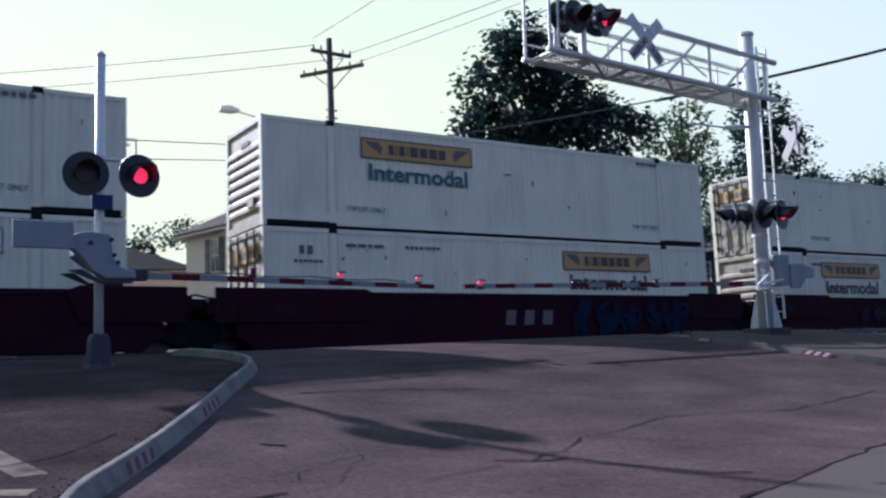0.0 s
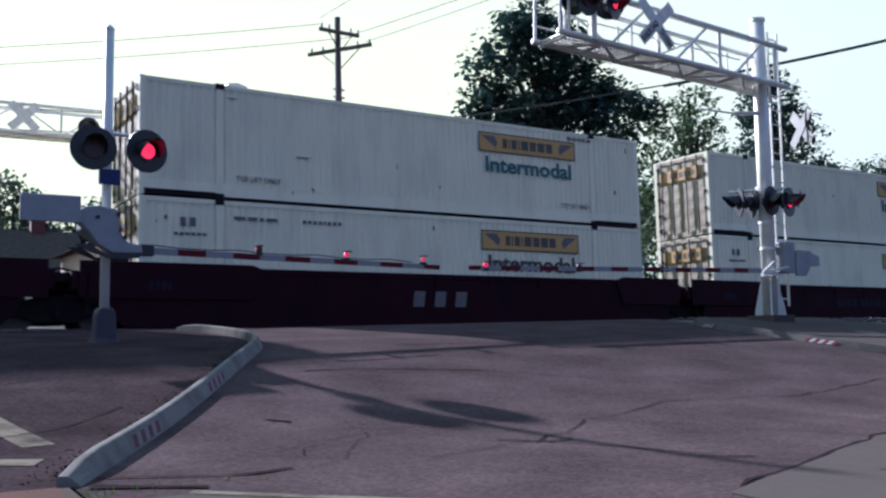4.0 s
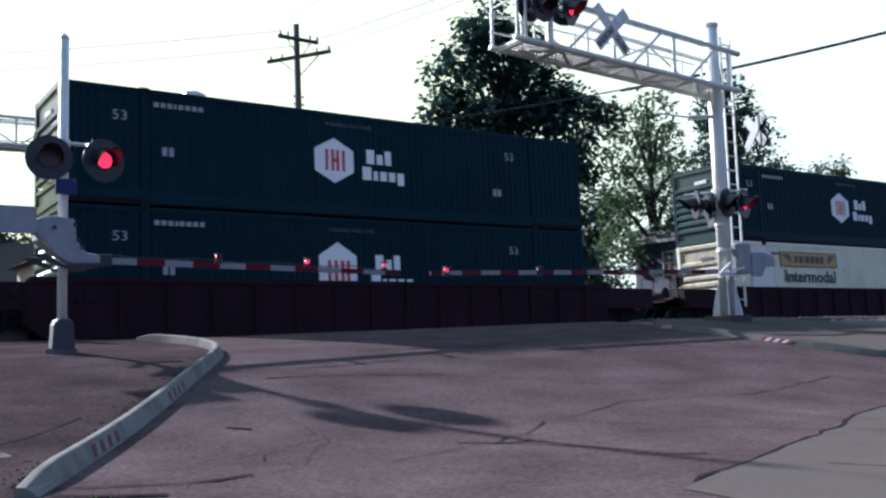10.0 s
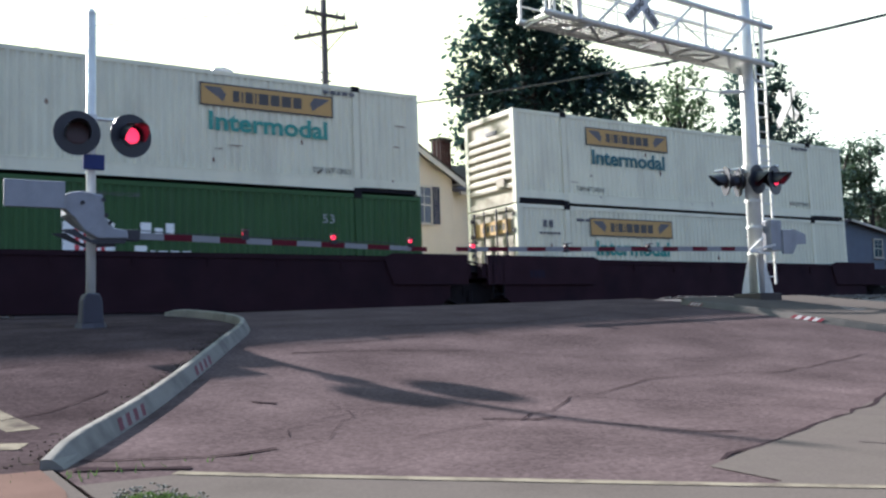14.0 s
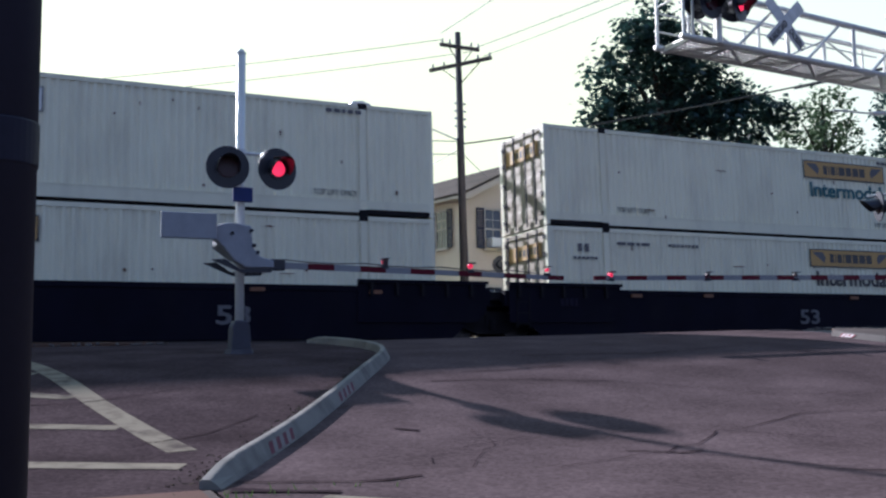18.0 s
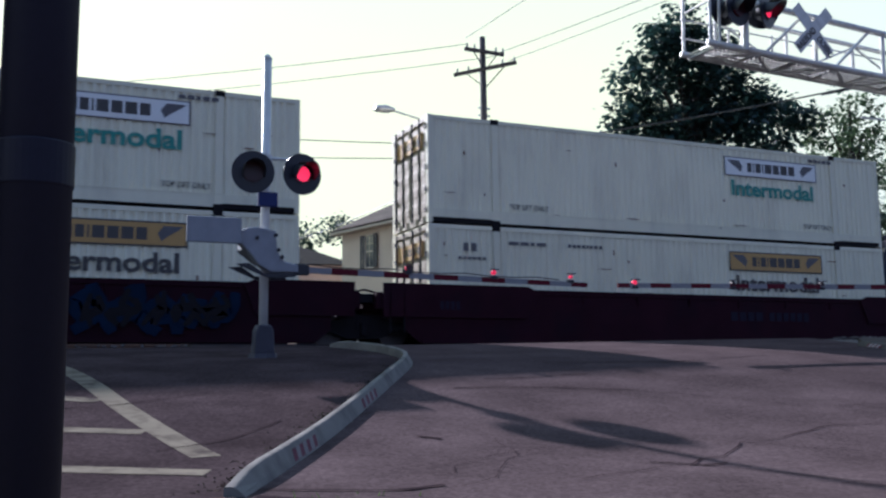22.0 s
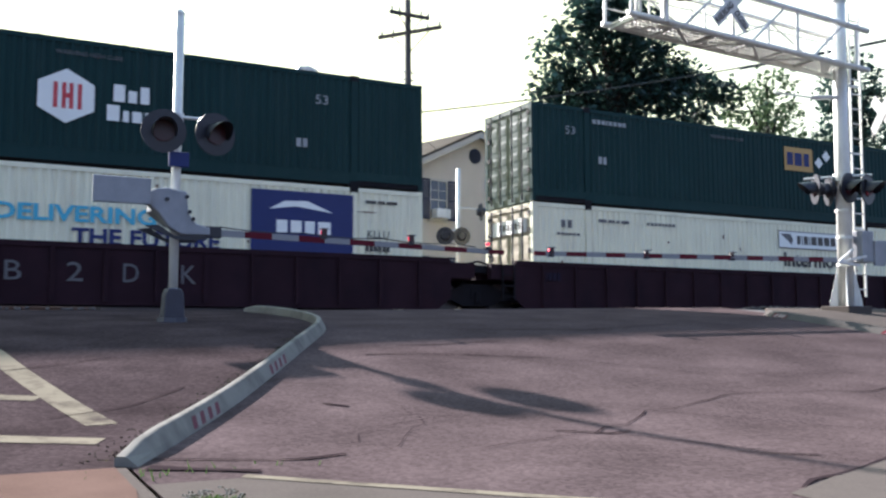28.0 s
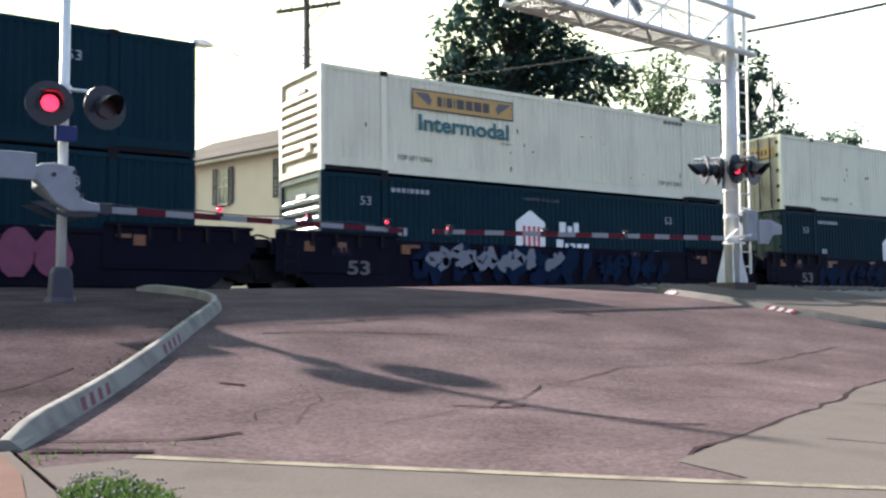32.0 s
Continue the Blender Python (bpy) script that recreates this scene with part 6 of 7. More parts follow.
for k, x in enumerate(span(TIP + 0.76, CX, 1.79)):
    part("truss_post", Geo().cyl((x, NEAR, DECK), (x, NEAR, TOPZ + 0.02), 0.04, n=10), SILVER, can)
    part("truss_post", Geo().cyl((x, FAR, DECK), (x, FAR, TOPZ + 0.02), 0.03, n=10), SILVER, can)
    if x < CX - 0.5:
        part("truss_diagonal", Geo().cyl((x + 0.45, NEAR, DECK), (x + 1.35, NEAR, TOPZ), 0.03, n=8), SILVER, can)
        part("truss_diagonal", Geo().cyl((x, FAR, DECK if k % 2 else TOPZ), (min(CX, x + 1.79), FAR, TOPZ if k % 2 else DECK), 0.022, n=8), SILVER, can)
for x in span(TIP + 0.05, CX - 0.6, 0.95):
    part("rail_post", Geo().cyl((x, FAR + 0.02, DECK), (x, FAR + 0.02, DECK + (1.45 if x < TIP + 0.1 else 0.72)), 0.02, n=8), SILVER, can)
for z in (0.36, 0.70):
    part("handrail", Geo().cyl((TIP, FAR + 0.02, DECK + z), (CX - 0.2, FAR + 0.02, DECK + z - 0.06), 0.017, n=8), SILVER, can)
for x, y in ((TIP + 0.05, NEAR), (TIP + 0.25, NEAR), (TIP + 0.05, FAR)):
    part("end_post", Geo().cyl((x, y, DECK), (x, y, DECK + 1.6), 0.028, n=8), SILVER, can)
part("end_rail", Geo().cyl((TIP + 0.05, NEAR, DECK + 0.8), (TIP + 0.05, FAR, DECK + 0.8), 0.02, n=8).cyl((TIP + 0.05, NEAR, DECK + 1.5), (TIP + 0.05, FAR, DECK + 1.5), 0.02, n=8).cyl((TIP + 0.05, NEAR, DECK + 1.1), (TIP + 1.0, NEAR, DECK + 1.1), 0.02, n=8), SILVER, can)
part("light_pipe", Geo().cyl((10.85, NEAR - 0.1, 5.76), (11.95, NEAR - 0.1, 5.78), 0.04, n=10).cyl((11.33, NEAR - 0.05, DECK), (11.33, NEAR - 0.05, 5.8), 0.06, n=12), SILVER, can)
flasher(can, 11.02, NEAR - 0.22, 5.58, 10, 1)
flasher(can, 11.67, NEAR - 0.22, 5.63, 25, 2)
flasher(can, 10.98, NEAR + 0.12, 5.68, 185, False)
flasher(can, 11.85, NEAR + 0.12, 5.76, 150, False)
crossbuck(can, 12.84, NEAR - 0.09, 5.51, 0, 0.56)
LIFT = pose(CX, 0, DECK) @ pose(0, 0, 0, 0, 0.95) @ pose(-CX, 0, -DECK)      # the arm rises a little towards its tip
for ob in can.children:
    if ob.name.split(".")[0] not in ("mast", "mast_cap", "rear_post", "base_plate", "gusset"):
        ob.matrix_basis = LIFT @ ob.matrix_basis
part("bell_arm", Geo().cyl((CX, CY, 4.36), (CX - 0.95, CY - 0.1, 4.22), 0.045, n=10).cyl((CX - 0.95, CY - 0.1, 4.22), (CX - 2.1, CY - 0.2, 4.16), 0.02, n=8), SILVER, can, "thin side arm")
lad = part("ladder", Geo().box(CX + 0.24, CY - 0.05, 0.3, CX + 0.275, CY - 0.01, 6.15), ALU, can, "aluminium ladder")
part("ladder_rail", Geo().box(CX + 0.54, CY - 0.05, 0.3, CX + 0.575, CY - 0.01, 6.15), ALU, lad)
rung = Geo().cyl((CX + 0.26, CY - 0.03, 0), (CX + 0.56, CY - 0.03, 0), 0.016, n=6).mesh("rung", ALU)
for z in span(0.45, 6.0, 0.3):
    part("rung", rung, ALU, lad, m=pose(0, 0, z))
for z in (1.5, 3.2, 4.6):
    part("standoff", Geo().box(CX + 0.1, CY - 0.05, z, CX + 0.5, CY - 0.02, z + 0.04), ALU, lad)
crossbuck(can, CX + 0.74, CY - 0.40, 4.05, 70, 0.48, True, SIGNBACK)
part("light_pipe", Geo().cyl((15.82, CY + 0.52, 2.70), (16.62, CY - 0.48, 2.72), 0.03, n=10).cyl((CX, CY, 2.62), (CX, CY, 2.78), 0.19, n=18), SILVER, can)
flasher(can, 15.90, CY + 0.30, 2.47, -122, False)
flasher(can, 16.17, CY + 0.20, 2.45, -122, False)
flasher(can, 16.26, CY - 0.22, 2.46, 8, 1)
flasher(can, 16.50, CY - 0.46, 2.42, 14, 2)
for z in (0.9, 1.45, 2.0):
    part("band", Geo().cyl((CX, CY, z), (CX, CY, z + 0.06), 0.165, n=20), SILVER, can)
part("gate_bracket", Geo().beam((CX - 0.5, CY - 0.25, 0.96), (CX + 0.1, CY - 0.25, 0.92), 0.05, 0.05).beam((CX - 0.5, CY - 0.25, 0.96), (CX, CY - 0.2, 1.24), 0.04, 0.04).beam((CX - 0.5, CY - 0.25, 0.96), (CX + 0.25, CY - 0.3, 1.1), 0.04, 0.04), SILVER, can)
part("mechanism", Geo().box(CX + 0.18, CY - 0.28, 0.98, CX + 0.52, CY + 0.1, 1.62), GREYBOX, can, "dark grey gate mechanism", bevel=0.02)
part("counterweight", Geo().prism([(CX + 0.5, 1.42), (CX + 0.9, 1.44), (CX + 1.25, 1.34), (CX + 1.25, 1.14), (CX + 0.95, 1.12), (CX + 0.8, 0.92), (CX + 0.5, 0.92)], CY - 0.32, CY - 0.26, "y"), GREYBOX, can, "hooked grey counterweight plate", bevel=0.01)
arm_stripes(can, CX - 0.55, 8.68, CY - 0.25, 1.0, 0.85, True)
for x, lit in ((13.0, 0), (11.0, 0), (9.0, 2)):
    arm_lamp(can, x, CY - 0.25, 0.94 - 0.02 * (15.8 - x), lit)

# signals on the far side of the tracks
FX, FY = 16.25, 6.2
far = thing("gate_signal", "silver crossing mast with dark flashers beyond the tracks", "railroad signal", pose(0, 0, 0), group="crossing gates")
part("mast", Geo().cyl((FX, FY, land(FX, FY)), (FX, FY, 5.12), 0.075, n=16), SILVER, far, smooth=True)
part("base", Geo().cyl((FX, FY, land(FX, FY)), (FX, FY, land(FX, FY) + 0.25), 0.35, 0.25, n=8), CONCRETE, far)
part("light_pipe", Geo().cyl((FX - 0.7, FY, 2.95), (FX + 0.15, FY, 2.95), 0.03, n=8).cyl((FX, FY, 3.75), (FX + 1.25, FY, 3.75), 0.03, n=8), SILVER, far)
for x, z, yaw in ((FX - 0.62, 2.72, 150), (FX + 0.02, 2.74, 160), (FX + 0.80, 3.62, 70), (FX + 1.22, 3.72, 60)):
    flasher(far, x, FY - 0.2, z, yaw, False)
part("mechanism", Geo().box(FX + 0.12, FY - 0.2, 0.9, FX + 0.55, FY + 0.2, 1.5), GREYBOX, far, bevel=0.02)

LX, LY = 1.55, 6.2
canf = thing("signal_cantilever", "pale steel cantilever with a lit red flasher beyond the tracks", "railroad signal", pose(0, 0, 0), group="signal cantilevers")
part("mast", Geo().cyl((LX, LY, land(LX, LY)), (LX, LY, 7.1), 0.17, n=18), SILVER, canf, smooth=True)
part("rear_post", Geo().cyl((LX - 0.42, LY, 0.0), (LX - 0.42, LY, 6.9), 0.05, n=10), SILVER, canf)
part("base", Geo().box(LX - 0.45, LY - 0.45, land(LX, LY) - 0.1, LX + 0.45, LY + 0.45, land(LX, LY) + 0.15), CONCRETE, canf)
for y in (LY - 0.35, LY + 0.35):
    part("lower_chord", Geo().cyl((LX, y, 5.62), (8.2, y, 5.72), 0.06, n=10), SILVER, canf)
    part("upper_chord", Geo().cyl((LX, y, 6.42), (7.6, y, 6.5), 0.05, n=10), SILVER, canf)
part("walkway", Geo().box(LX, LY - 0.3, 5.70, 8.1, LY + 0.3, 5.73), ALU, canf)
for k, x in enumerate(span(LX + 0.3, 7.6, 1.2)):
    part("truss_post", Geo().cyl((x, LY - 0.35, 5.65), (x, LY - 0.35, 6.48), 0.03, n=8), SILVER, canf)
    if x < 7.0:
        part("truss_diagonal", Geo().cyl((x, LY - 0.35, 5.65 if k % 2 else 6.45), (x + 1.2, LY - 0.35, 6.45 if k % 2 else 5.65), 0.025, n=8), SILVER, canf)
crossbuck(canf, 4.3, LY - 0.4, 6.1, 0, 0.5, False)
flasher(canf, 6.04, LY - 0.45, 5.95, 0, False)
flasher(canf, 6.80, LY - 0.45, 5.95, 0, False)
part("light_pipe", Geo().cyl((LX - 0.5, LY - 0.2, 3.25), (LX + 0.7, LY - 0.2, 3.25), 0.03, n=8), SILVER, canf)
flasher(canf, LX - 0.24, LY - 0.35, 3.0, 0, 3)
flasher(canf, LX + 0.42, LY - 0.35, 3.0, 0, False)
flasher(canf, LX - 0.55, LY - 0.30, 2.95, 70, False)
part("mechanism", Geo().box(LX - 0.3, LY - 0.5, 0.9, LX + 0.15, LY - 0.15, 1.5), GREYBOX, canf, bevel=0.02)

# the dark pole close to the camera
NX, NY = -0.052, -20.58
nz = land(NX, NY) + 0.02
near = thing("signal_pole", "dark painted round pole with a conduit strapped to it", "pole", pose(0, 0, 0))
part("pole", Geo().cyl((NX, NY, nz - 0.05), (NX, NY, 3.4), 0.0745, 0.070, n=40), DARKPOLE, near, smooth=True)
part("conduit", Geo().cyl((NX - 0.142, NY + 0.01, nz), (NX - 0.138, NY + 0.01, 3.3), 0.036, n=24), DARKPOLE, near, smooth=True)
part("bracket", Geo().box(NX - 0.19, NY - 0.014, 0.036, NX - 0.05, NY + 0.05, 0.122).cyl((NX, NY, 0.032), (NX, NY, 0.126), 0.0765, n=36), DARKPOLE, near, "dark strap bracket", bevel=0.005)
part("bolt", Geo().cyl((NX - 0.082, NY - 0.034, 0.104), (NX - 0.082, NY - 0.012, 0.104), 0.008, n=12), ALU, near, "bright bolt head")
part("base_cover", Geo().cyl((NX, NY, nz), (NX, NY, nz + 0.06), 0.115, 0.095, n=28), DARKPOLE, near)

# ---- houses ----
def window(house, m, w, h, shutters=True, ac=False, drawn=True):
    """A sash window in its wall at pose m: local x along the wall, -y outwards, z up, origin at the lower middle."""
    win = part("window", Geo().box(-w / 2 - 0.08, -0.05, -0.08, w / 2 + 0.08, 0.02, 0.0).box(-w / 2 - 0.08, -0.05, h, w / 2 + 0.08, 0.02, h + 0.10).box(-w / 2 - 0.08, -0.05, 0, -w / 2, 0.02, h).box(w / 2, -0.05, 0, w / 2 + 0.08, 0.02, h), TRIM, house, "", m=m)
    part("sill", Geo().box(-w / 2 - 0.14, -0.12, -0.13, w / 2 + 0.14, 0.0, -0.08), TRIM, win)
    part("pane", Geo().box(-w / 2, -0.005, 0, w / 2, 0.005, h / 2), GLASS, win)
    part("pane", Geo().box(-w / 2, -0.02, h / 2, w / 2, -0.010, h), GLASS, win)
    part("sash_bar", Geo().box(-w / 2, -0.03, h / 2 - 0.03, w / 2, 0.0, h / 2 + 0.03).box(-0.015, -0.028, h / 2, 0.015, -0.005, h).box(-0.015, -0.02, 0, 0.015, 0.0, h / 2).box(-w / 2, -0.028, h * 0.74, w / 2, -0.005, h * 0.74 + 0.025), TRIM, win)
    if drawn:
        part("curtain", Geo().box(-w / 2 + 0.03, 0.006, h * 0.45, w / 2 - 0.03, 0.012, h), CURTAIN, win)
    if shutters:
        sw = w / 2
        for s in (-1, 1):
            cx = s * (w / 2 + 0.08 + sw / 2)
            sh = part("shutter", Geo().box(cx - sw / 2, -0.09, -0.05, cx - sw / 2 + 0.05, -0.052, h + 0.06).box(cx + sw / 2 - 0.05, -0.09, -0.05, cx + sw / 2, -0.052, h + 0.06).box(cx - sw / 2, -0.09, -0.05, cx + sw / 2, -0.052, 0.05).box(cx - sw / 2, -0.09, h - 0.04, cx + sw / 2, -0.052, h + 0.06).box(cx - sw / 2, -0.09, h / 2 - 0.04, cx + sw / 2, -0.052, h / 2 + 0.04), SHUTTER, win, "dark louvred shutter")
            g = Geo()
            for k in range(16):
                z = 0.06 + (h - 0.12) * k / 16
                g.add([(cx - sw / 2 + 0.05, -0.085, z), (cx + sw / 2 - 0.05, -0.085, z), (cx + sw / 2 - 0.05, -0.058, z + 0.075), (cx - sw / 2 + 0.05, -0.058, z + 0.075)], [(0, 1, 2, 3)])
            part("louvres", g, SHUTTER, sh)
    if ac:
        part("air_conditioner", Geo().box(-w / 2 + 0.05, -0.42, 0.0, w / 2 - 0.05, -0.03, 0.40), ALU, win, "boxy window air conditioner", bevel=0.02)
    return win


def siding(parent, x0, x1, z0, z1, y, top=None):
    """Lapped boards on a wall that faces -y, joined courses; top(x) cuts the gable."""
    g, z = Geo(), z0
    while z < z1:
        zz = min(z1, z + 0.145)
        a, b = (x0, x1) if top is None else top(z)
        c, d = (x0, x1) if top is None else top(zz)
        if b - a > 0.1:
            g.add([(a, y - 0.022, z), (b, y - 0.022, z), (d, y - 0.006, zz), (c, y - 0.006, zz), (b, y - 0.006, z), (a, y - 0.006, z)], [(0, 1, 2, 3), (0, 5, 4, 1)])
        z = zz
    return part("siding", g, SIDING, parent, "cream lapped boards")


hz = -0.35
house = thing("house", "cream two-storey house with dark shutters and grey roof", "house", pose(17.75, 13.0, 0, 0, 0, 12))
GX0, GX1, GYF, GYB, EAVE, PEAK = 0.0, 7.26, 0.0, 12.2, 6.42, 8.12
PX = (GX0 + GX1) / 2
part("wall", Geo().prism([(GX0, hz), (GX1, hz), (GX1, EAVE), (PX, PEAK), (GX0, EAVE)], GYF, GYB, "y"), SIDING, house, "cream boarded walls")
siding(house, GX0, GX1, hz, PEAK - 0.05, GYF, lambda z: (GX0, GX1) if z <= EAVE else (GX0 + (PX - GX0) * (z - EAVE) / (PEAK - EAVE), GX1 - (GX1 - PX) * (z - EAVE) / (PEAK - EAVE)))
slope = (PEAK - EAVE) / (PX - GX0)
for s in (-1, 1):
    ex = PX + s * (PX - GX0 + 0.45)
    ez = PEAK - (PX - GX0 + 0.45) * slope
    part("roof", Geo().add([(PX, GYF - 0.45, PEAK + 0.02), (PX, GYB + 0.45, PEAK + 0.02), (ex, GYB + 0.45, ez + 0.02), (ex, GYF - 0.45, ez + 0.02),
                            (PX, GYF - 0.45, PEAK + 0.17), (PX, GYB + 0.45, PEAK + 0.17), (ex, GYB + 0.45, ez + 0.17), (ex, GYF - 0.45, ez + 0.17)],
                           [(0, 1, 2, 3), (7, 6, 5, 4), (0, 4, 5, 1), (1, 5, 6, 2), (2, 6, 7, 3), (3, 7, 4, 0)]), SHINGLE, house, "grey shingle roof slope")
    n = 13
    for k in range(n):
        a, b = k / n, (k + 1.15) / n
        xa, xb = PX + (ex - PX) * a, PX + (ex - PX) * min(1, b)
        za, zb = PEAK + (ez - PEAK) * a, PEAK + (ez - PEAK) * min(1, b)
        part("shingle_course", Geo().add([(xa, GYF - 0.47, za + 0.172), (xa, GYB + 0.47, za + 0.172), (xb, GYB + 0.47, zb + 0.192), (xb, GYF - 0.47, zb + 0.192)], [(0, 1, 2, 3)]), SHINGLE, house)
    part("barge_board", Geo().add([(PX, GYF - 0.46, PEAK - 0.20), (ex, GYF - 0.46, ez - 0.20), (ex, GYF - 0.46, ez + 0.06), (PX, GYF - 0.46, PEAK + 0.06), (PX, GYF - 0.40, PEAK - 0.20), (ex, GYF - 0.40, ez - 0.20), (ex, GYF - 0.40, ez + 0.06), (PX, GYF - 0.40, PEAK + 0.06)],
                                  [(0, 1, 2, 3), (7, 6, 5, 4), (0, 4, 5, 1), (1, 5, 6, 2), (2, 6, 7, 3)]), TRIM, house, "cream barge board")
    part("soffit", Geo().box(min(ex, ex - s * 0.45), GYF - 0.4, ez - 0.06, max(ex, ex - s * 0.45), GYB + 0.4, ez - 0.02), TRIM, house)
    part("gutter", Geo().box(ex - 0.06, GYF - 0.45, ez - 0.04, ex + 0.06, GYB + 0.45, ez + 0.06), TRIM, house)
part("vent", Geo().cyl((PX, GYF - 0.06, 7.15), (PX, GYF + 0.02, 7.15), 0.34, n=28), SHUTTER, house, "round dark gable vent")
g = Geo()
for k in range(8):
    z = 6.90 + k * 0.065
    r = math.sqrt(max(0.0, 0.31 ** 2 - (z + 0.03 - 7.15) ** 2))
    g.add([(PX - r, GYF - 0.10, z), (PX + r, GYF - 0.10, z), (PX + r, GYF - 0.062, z + 0.05), (PX - r, GYF - 0.062, z + 0.05)], [(0, 1, 2, 3)])
part("vent_louvres", g, SHUTTER, house)
for x, z, ac in ((1.51, 4.20, True), (5.38, 4.28, False), (1.51, 0.9, False), (5.38, 0.9, False)):
    window(house, pose(x, GYF - 0.025, z), 0.86, 1.62, ac=ac)
for y in (1.55, 6.2, 9.4):
    window(house, pose(GX0 - 0.025, y, 4.28, 0, 0, -90), 0.72, 1.56, drawn=False)
WX1 = 14.6
part("wing_wall", Geo().prism([(0.42, hz), (6.2, hz), (6.2, 6.1), (3.3, 7.75), (0.42, 6.1)], GX1 + 0.003, WX1, "x"), SIDING, house, "cream side wing")
siding(house, GX1 + 0.01, WX1, hz, 6.05, 0.42)
for a, b in ((0.0, 3.3), (6.6, 3.3)):
    za = 7.75 - abs(3.3 - a) * (7.75 - 6.1) / 2.88
    part("wing_roof", Geo().add([(GX1 - 1.4, a, za), (WX1 + 0.4, a, za), (WX1 + 0.4, b, 7.77), (GX1 - 1.4, b, 7.77), (GX1 - 1.4, a, za + 0.14), (WX1 + 0.4, a, za + 0.14), (WX1 + 0.4, b, 7.91), (GX1 - 1.4, b, 7.91)],
                                [(0, 1, 2, 3), (7, 6, 5, 4), (0, 4, 5, 1), (1, 5, 6, 2), (2, 6, 7, 3), (3, 7, 4, 0)]), DARKSHINGLE, house, "dark shingle roof slope")
part("wing_gutter", Geo().box(GX1 + 0.5, -0.10, 5.76, WX1 + 0.4, 0.02, 5.90), TRIM, house)
window(house, pose(9.6, 0.39, 4.08), 0.80, 1.5, ac=True)
window(house, pose(11.75, 0.39, 4.08), 0.80, 1.5)
CHX, CHY = 9.3, 2.7
chim = part("chimney", Geo().box(CHX, CHY + 0.02, 6.6, CHX + 0.74, CHY + 0.7, 9.0), MORTAR, house, "red brick chimney")
part("chimney_cap", Geo().box(CHX - 0.08, CHY - 0.08, 9.0, CHX + 0.82, CHY + 0.78, 9.12), CONCRETE, chim)
br = Geo().box(0, 0, 0, 0.215, 0.02, 0.066).mesh("brick", BRICK)
for r in range(28):
    for k in range(3):
        part("brick", br, BRICK, chim, m=pose(CHX + 0.01 + k * 0.242 + (0.0 if r % 2 else 0.02), CHY, 6.62 + r * 0.084))
        if k < 2:
            part("brick", br, BRICK, chim, m=pose(CHX - 0.02, CHY + 0.03 + k * 0.3 + 0.215, 6.62 + r * 0.084, 0, 0, -90))

def slab_roof(parent, x0, z0, x1, z1, ya, yb, mat):
    """One pitch of a roof whose ridge runs along y, from (x0, z0) to (x1, z1)."""
    v = [(x, y, z + dz) for dz in (0.0, 0.16) for x, z, y in ((x0, z0, ya), (x0, z0, yb), (x1, z1, yb), (x1, z1, ya))]
    return part("roof", Geo().add(v, [(0, 1, 2, 3), (7, 6, 5, 4), (0, 4, 5, 1), (1, 5, 6, 2), (2, 6, 7, 3), (3, 7, 4, 0)]), mat, parent)


blue = thing("house", "small dark blue house with white trim beside the tracks", "house", pose(0, 0, 0))
part("wall", Geo().prism([(41.9, -0.4), (45.0, -0.4), (45.0, 5.45), (43.45, 6.2), (41.9, 5.45)], 14.2, 17.6, "y"), BLUEWALL, blue, "dark blue boarded wall")
part("wall", Geo().box(45.0, 14.8, -0.4, 52.1, 18.2, 5.35), BLUEWALL, blue)
for s in (-1, 1):
    slab_roof(blue, 43.45, 6.22, 43.45 + s * 1.85, 5.32, 13.9, 17.9, DARKSHINGLE)
    part("barge_board", Geo().beam((43.45, 13.87, 6.26), (43.45 + s * 1.85, 13.87, 5.37), 0.05, 0.14), TRIM, blue)
part("gable_vent", Geo().cyl((43.7, 14.14, 5.78), (43.7, 14.2, 5.78), 0.22, n=20), TRIM, blue, "round white gable vent")
part("roof", Geo().add([(45.0, 14.3, 5.45), (52.5, 14.3, 5.45), (52.5, 18.4, 6.0), (45.0, 18.4, 6.0), (45.0, 14.3, 5.58), (52.5, 14.3, 5.58), (52.5, 18.4, 6.14), (45.0, 18.4, 6.14)],
                       [(0, 1, 2, 3), (7, 6, 5, 4), (0, 4, 5, 1), (1, 5, 6, 2), (2, 6, 7, 3), (3, 7, 4, 0)]), DARKSHINGLE, blue)
part("fascia", Geo().box(45.0, 14.24, 5.42, 52.5, 14.295, 5.62), TRIM, blue, "white eave board")
part("fascia", Geo().box(41.55, 13.9, 5.22, 41.61, 17.9, 5.42), TRIM, blue)
window(blue, pose(41.87, 14.9, 3.4, 0, 0, -90), 0.8, 1.2, shutters=False)
window(blue, pose(47.75, 14.77, 4.2), 0.75, 0.95, shutters=False)
window(blue, pose(50.0, 14.77, 3.6), 0.8, 1.5, shutters=False)
lap = Geo()
for k in range(36):
    lap.box(45.02, 14.775, 0.15 * k, 52.08, 14.795, 0.15 * k + 0.135)
part("siding", lap, BLUEWALL, blue)
shed = thing("house", "low blue-grey house with a sloping roof edge", "house", pose(0, 0, 0))
part("wall", Geo().prism([(53.3, -0.4), (59.6, -0.4), (59.6, 4.75), (55.2, 5.5), (53.3, 5.1)], 14.5, 24.0, "y"), GREYBLUE, shed, "blue-grey boarded wall")
slab_roof(shed, 55.2, 5.52, 60.0, 4.72, 14.1, 24.2, DARKSHINGLE)
slab_roof(shed, 55.2, 5.52, 52.9, 5.05, 14.1, 24.2, DARKSHINGLE)
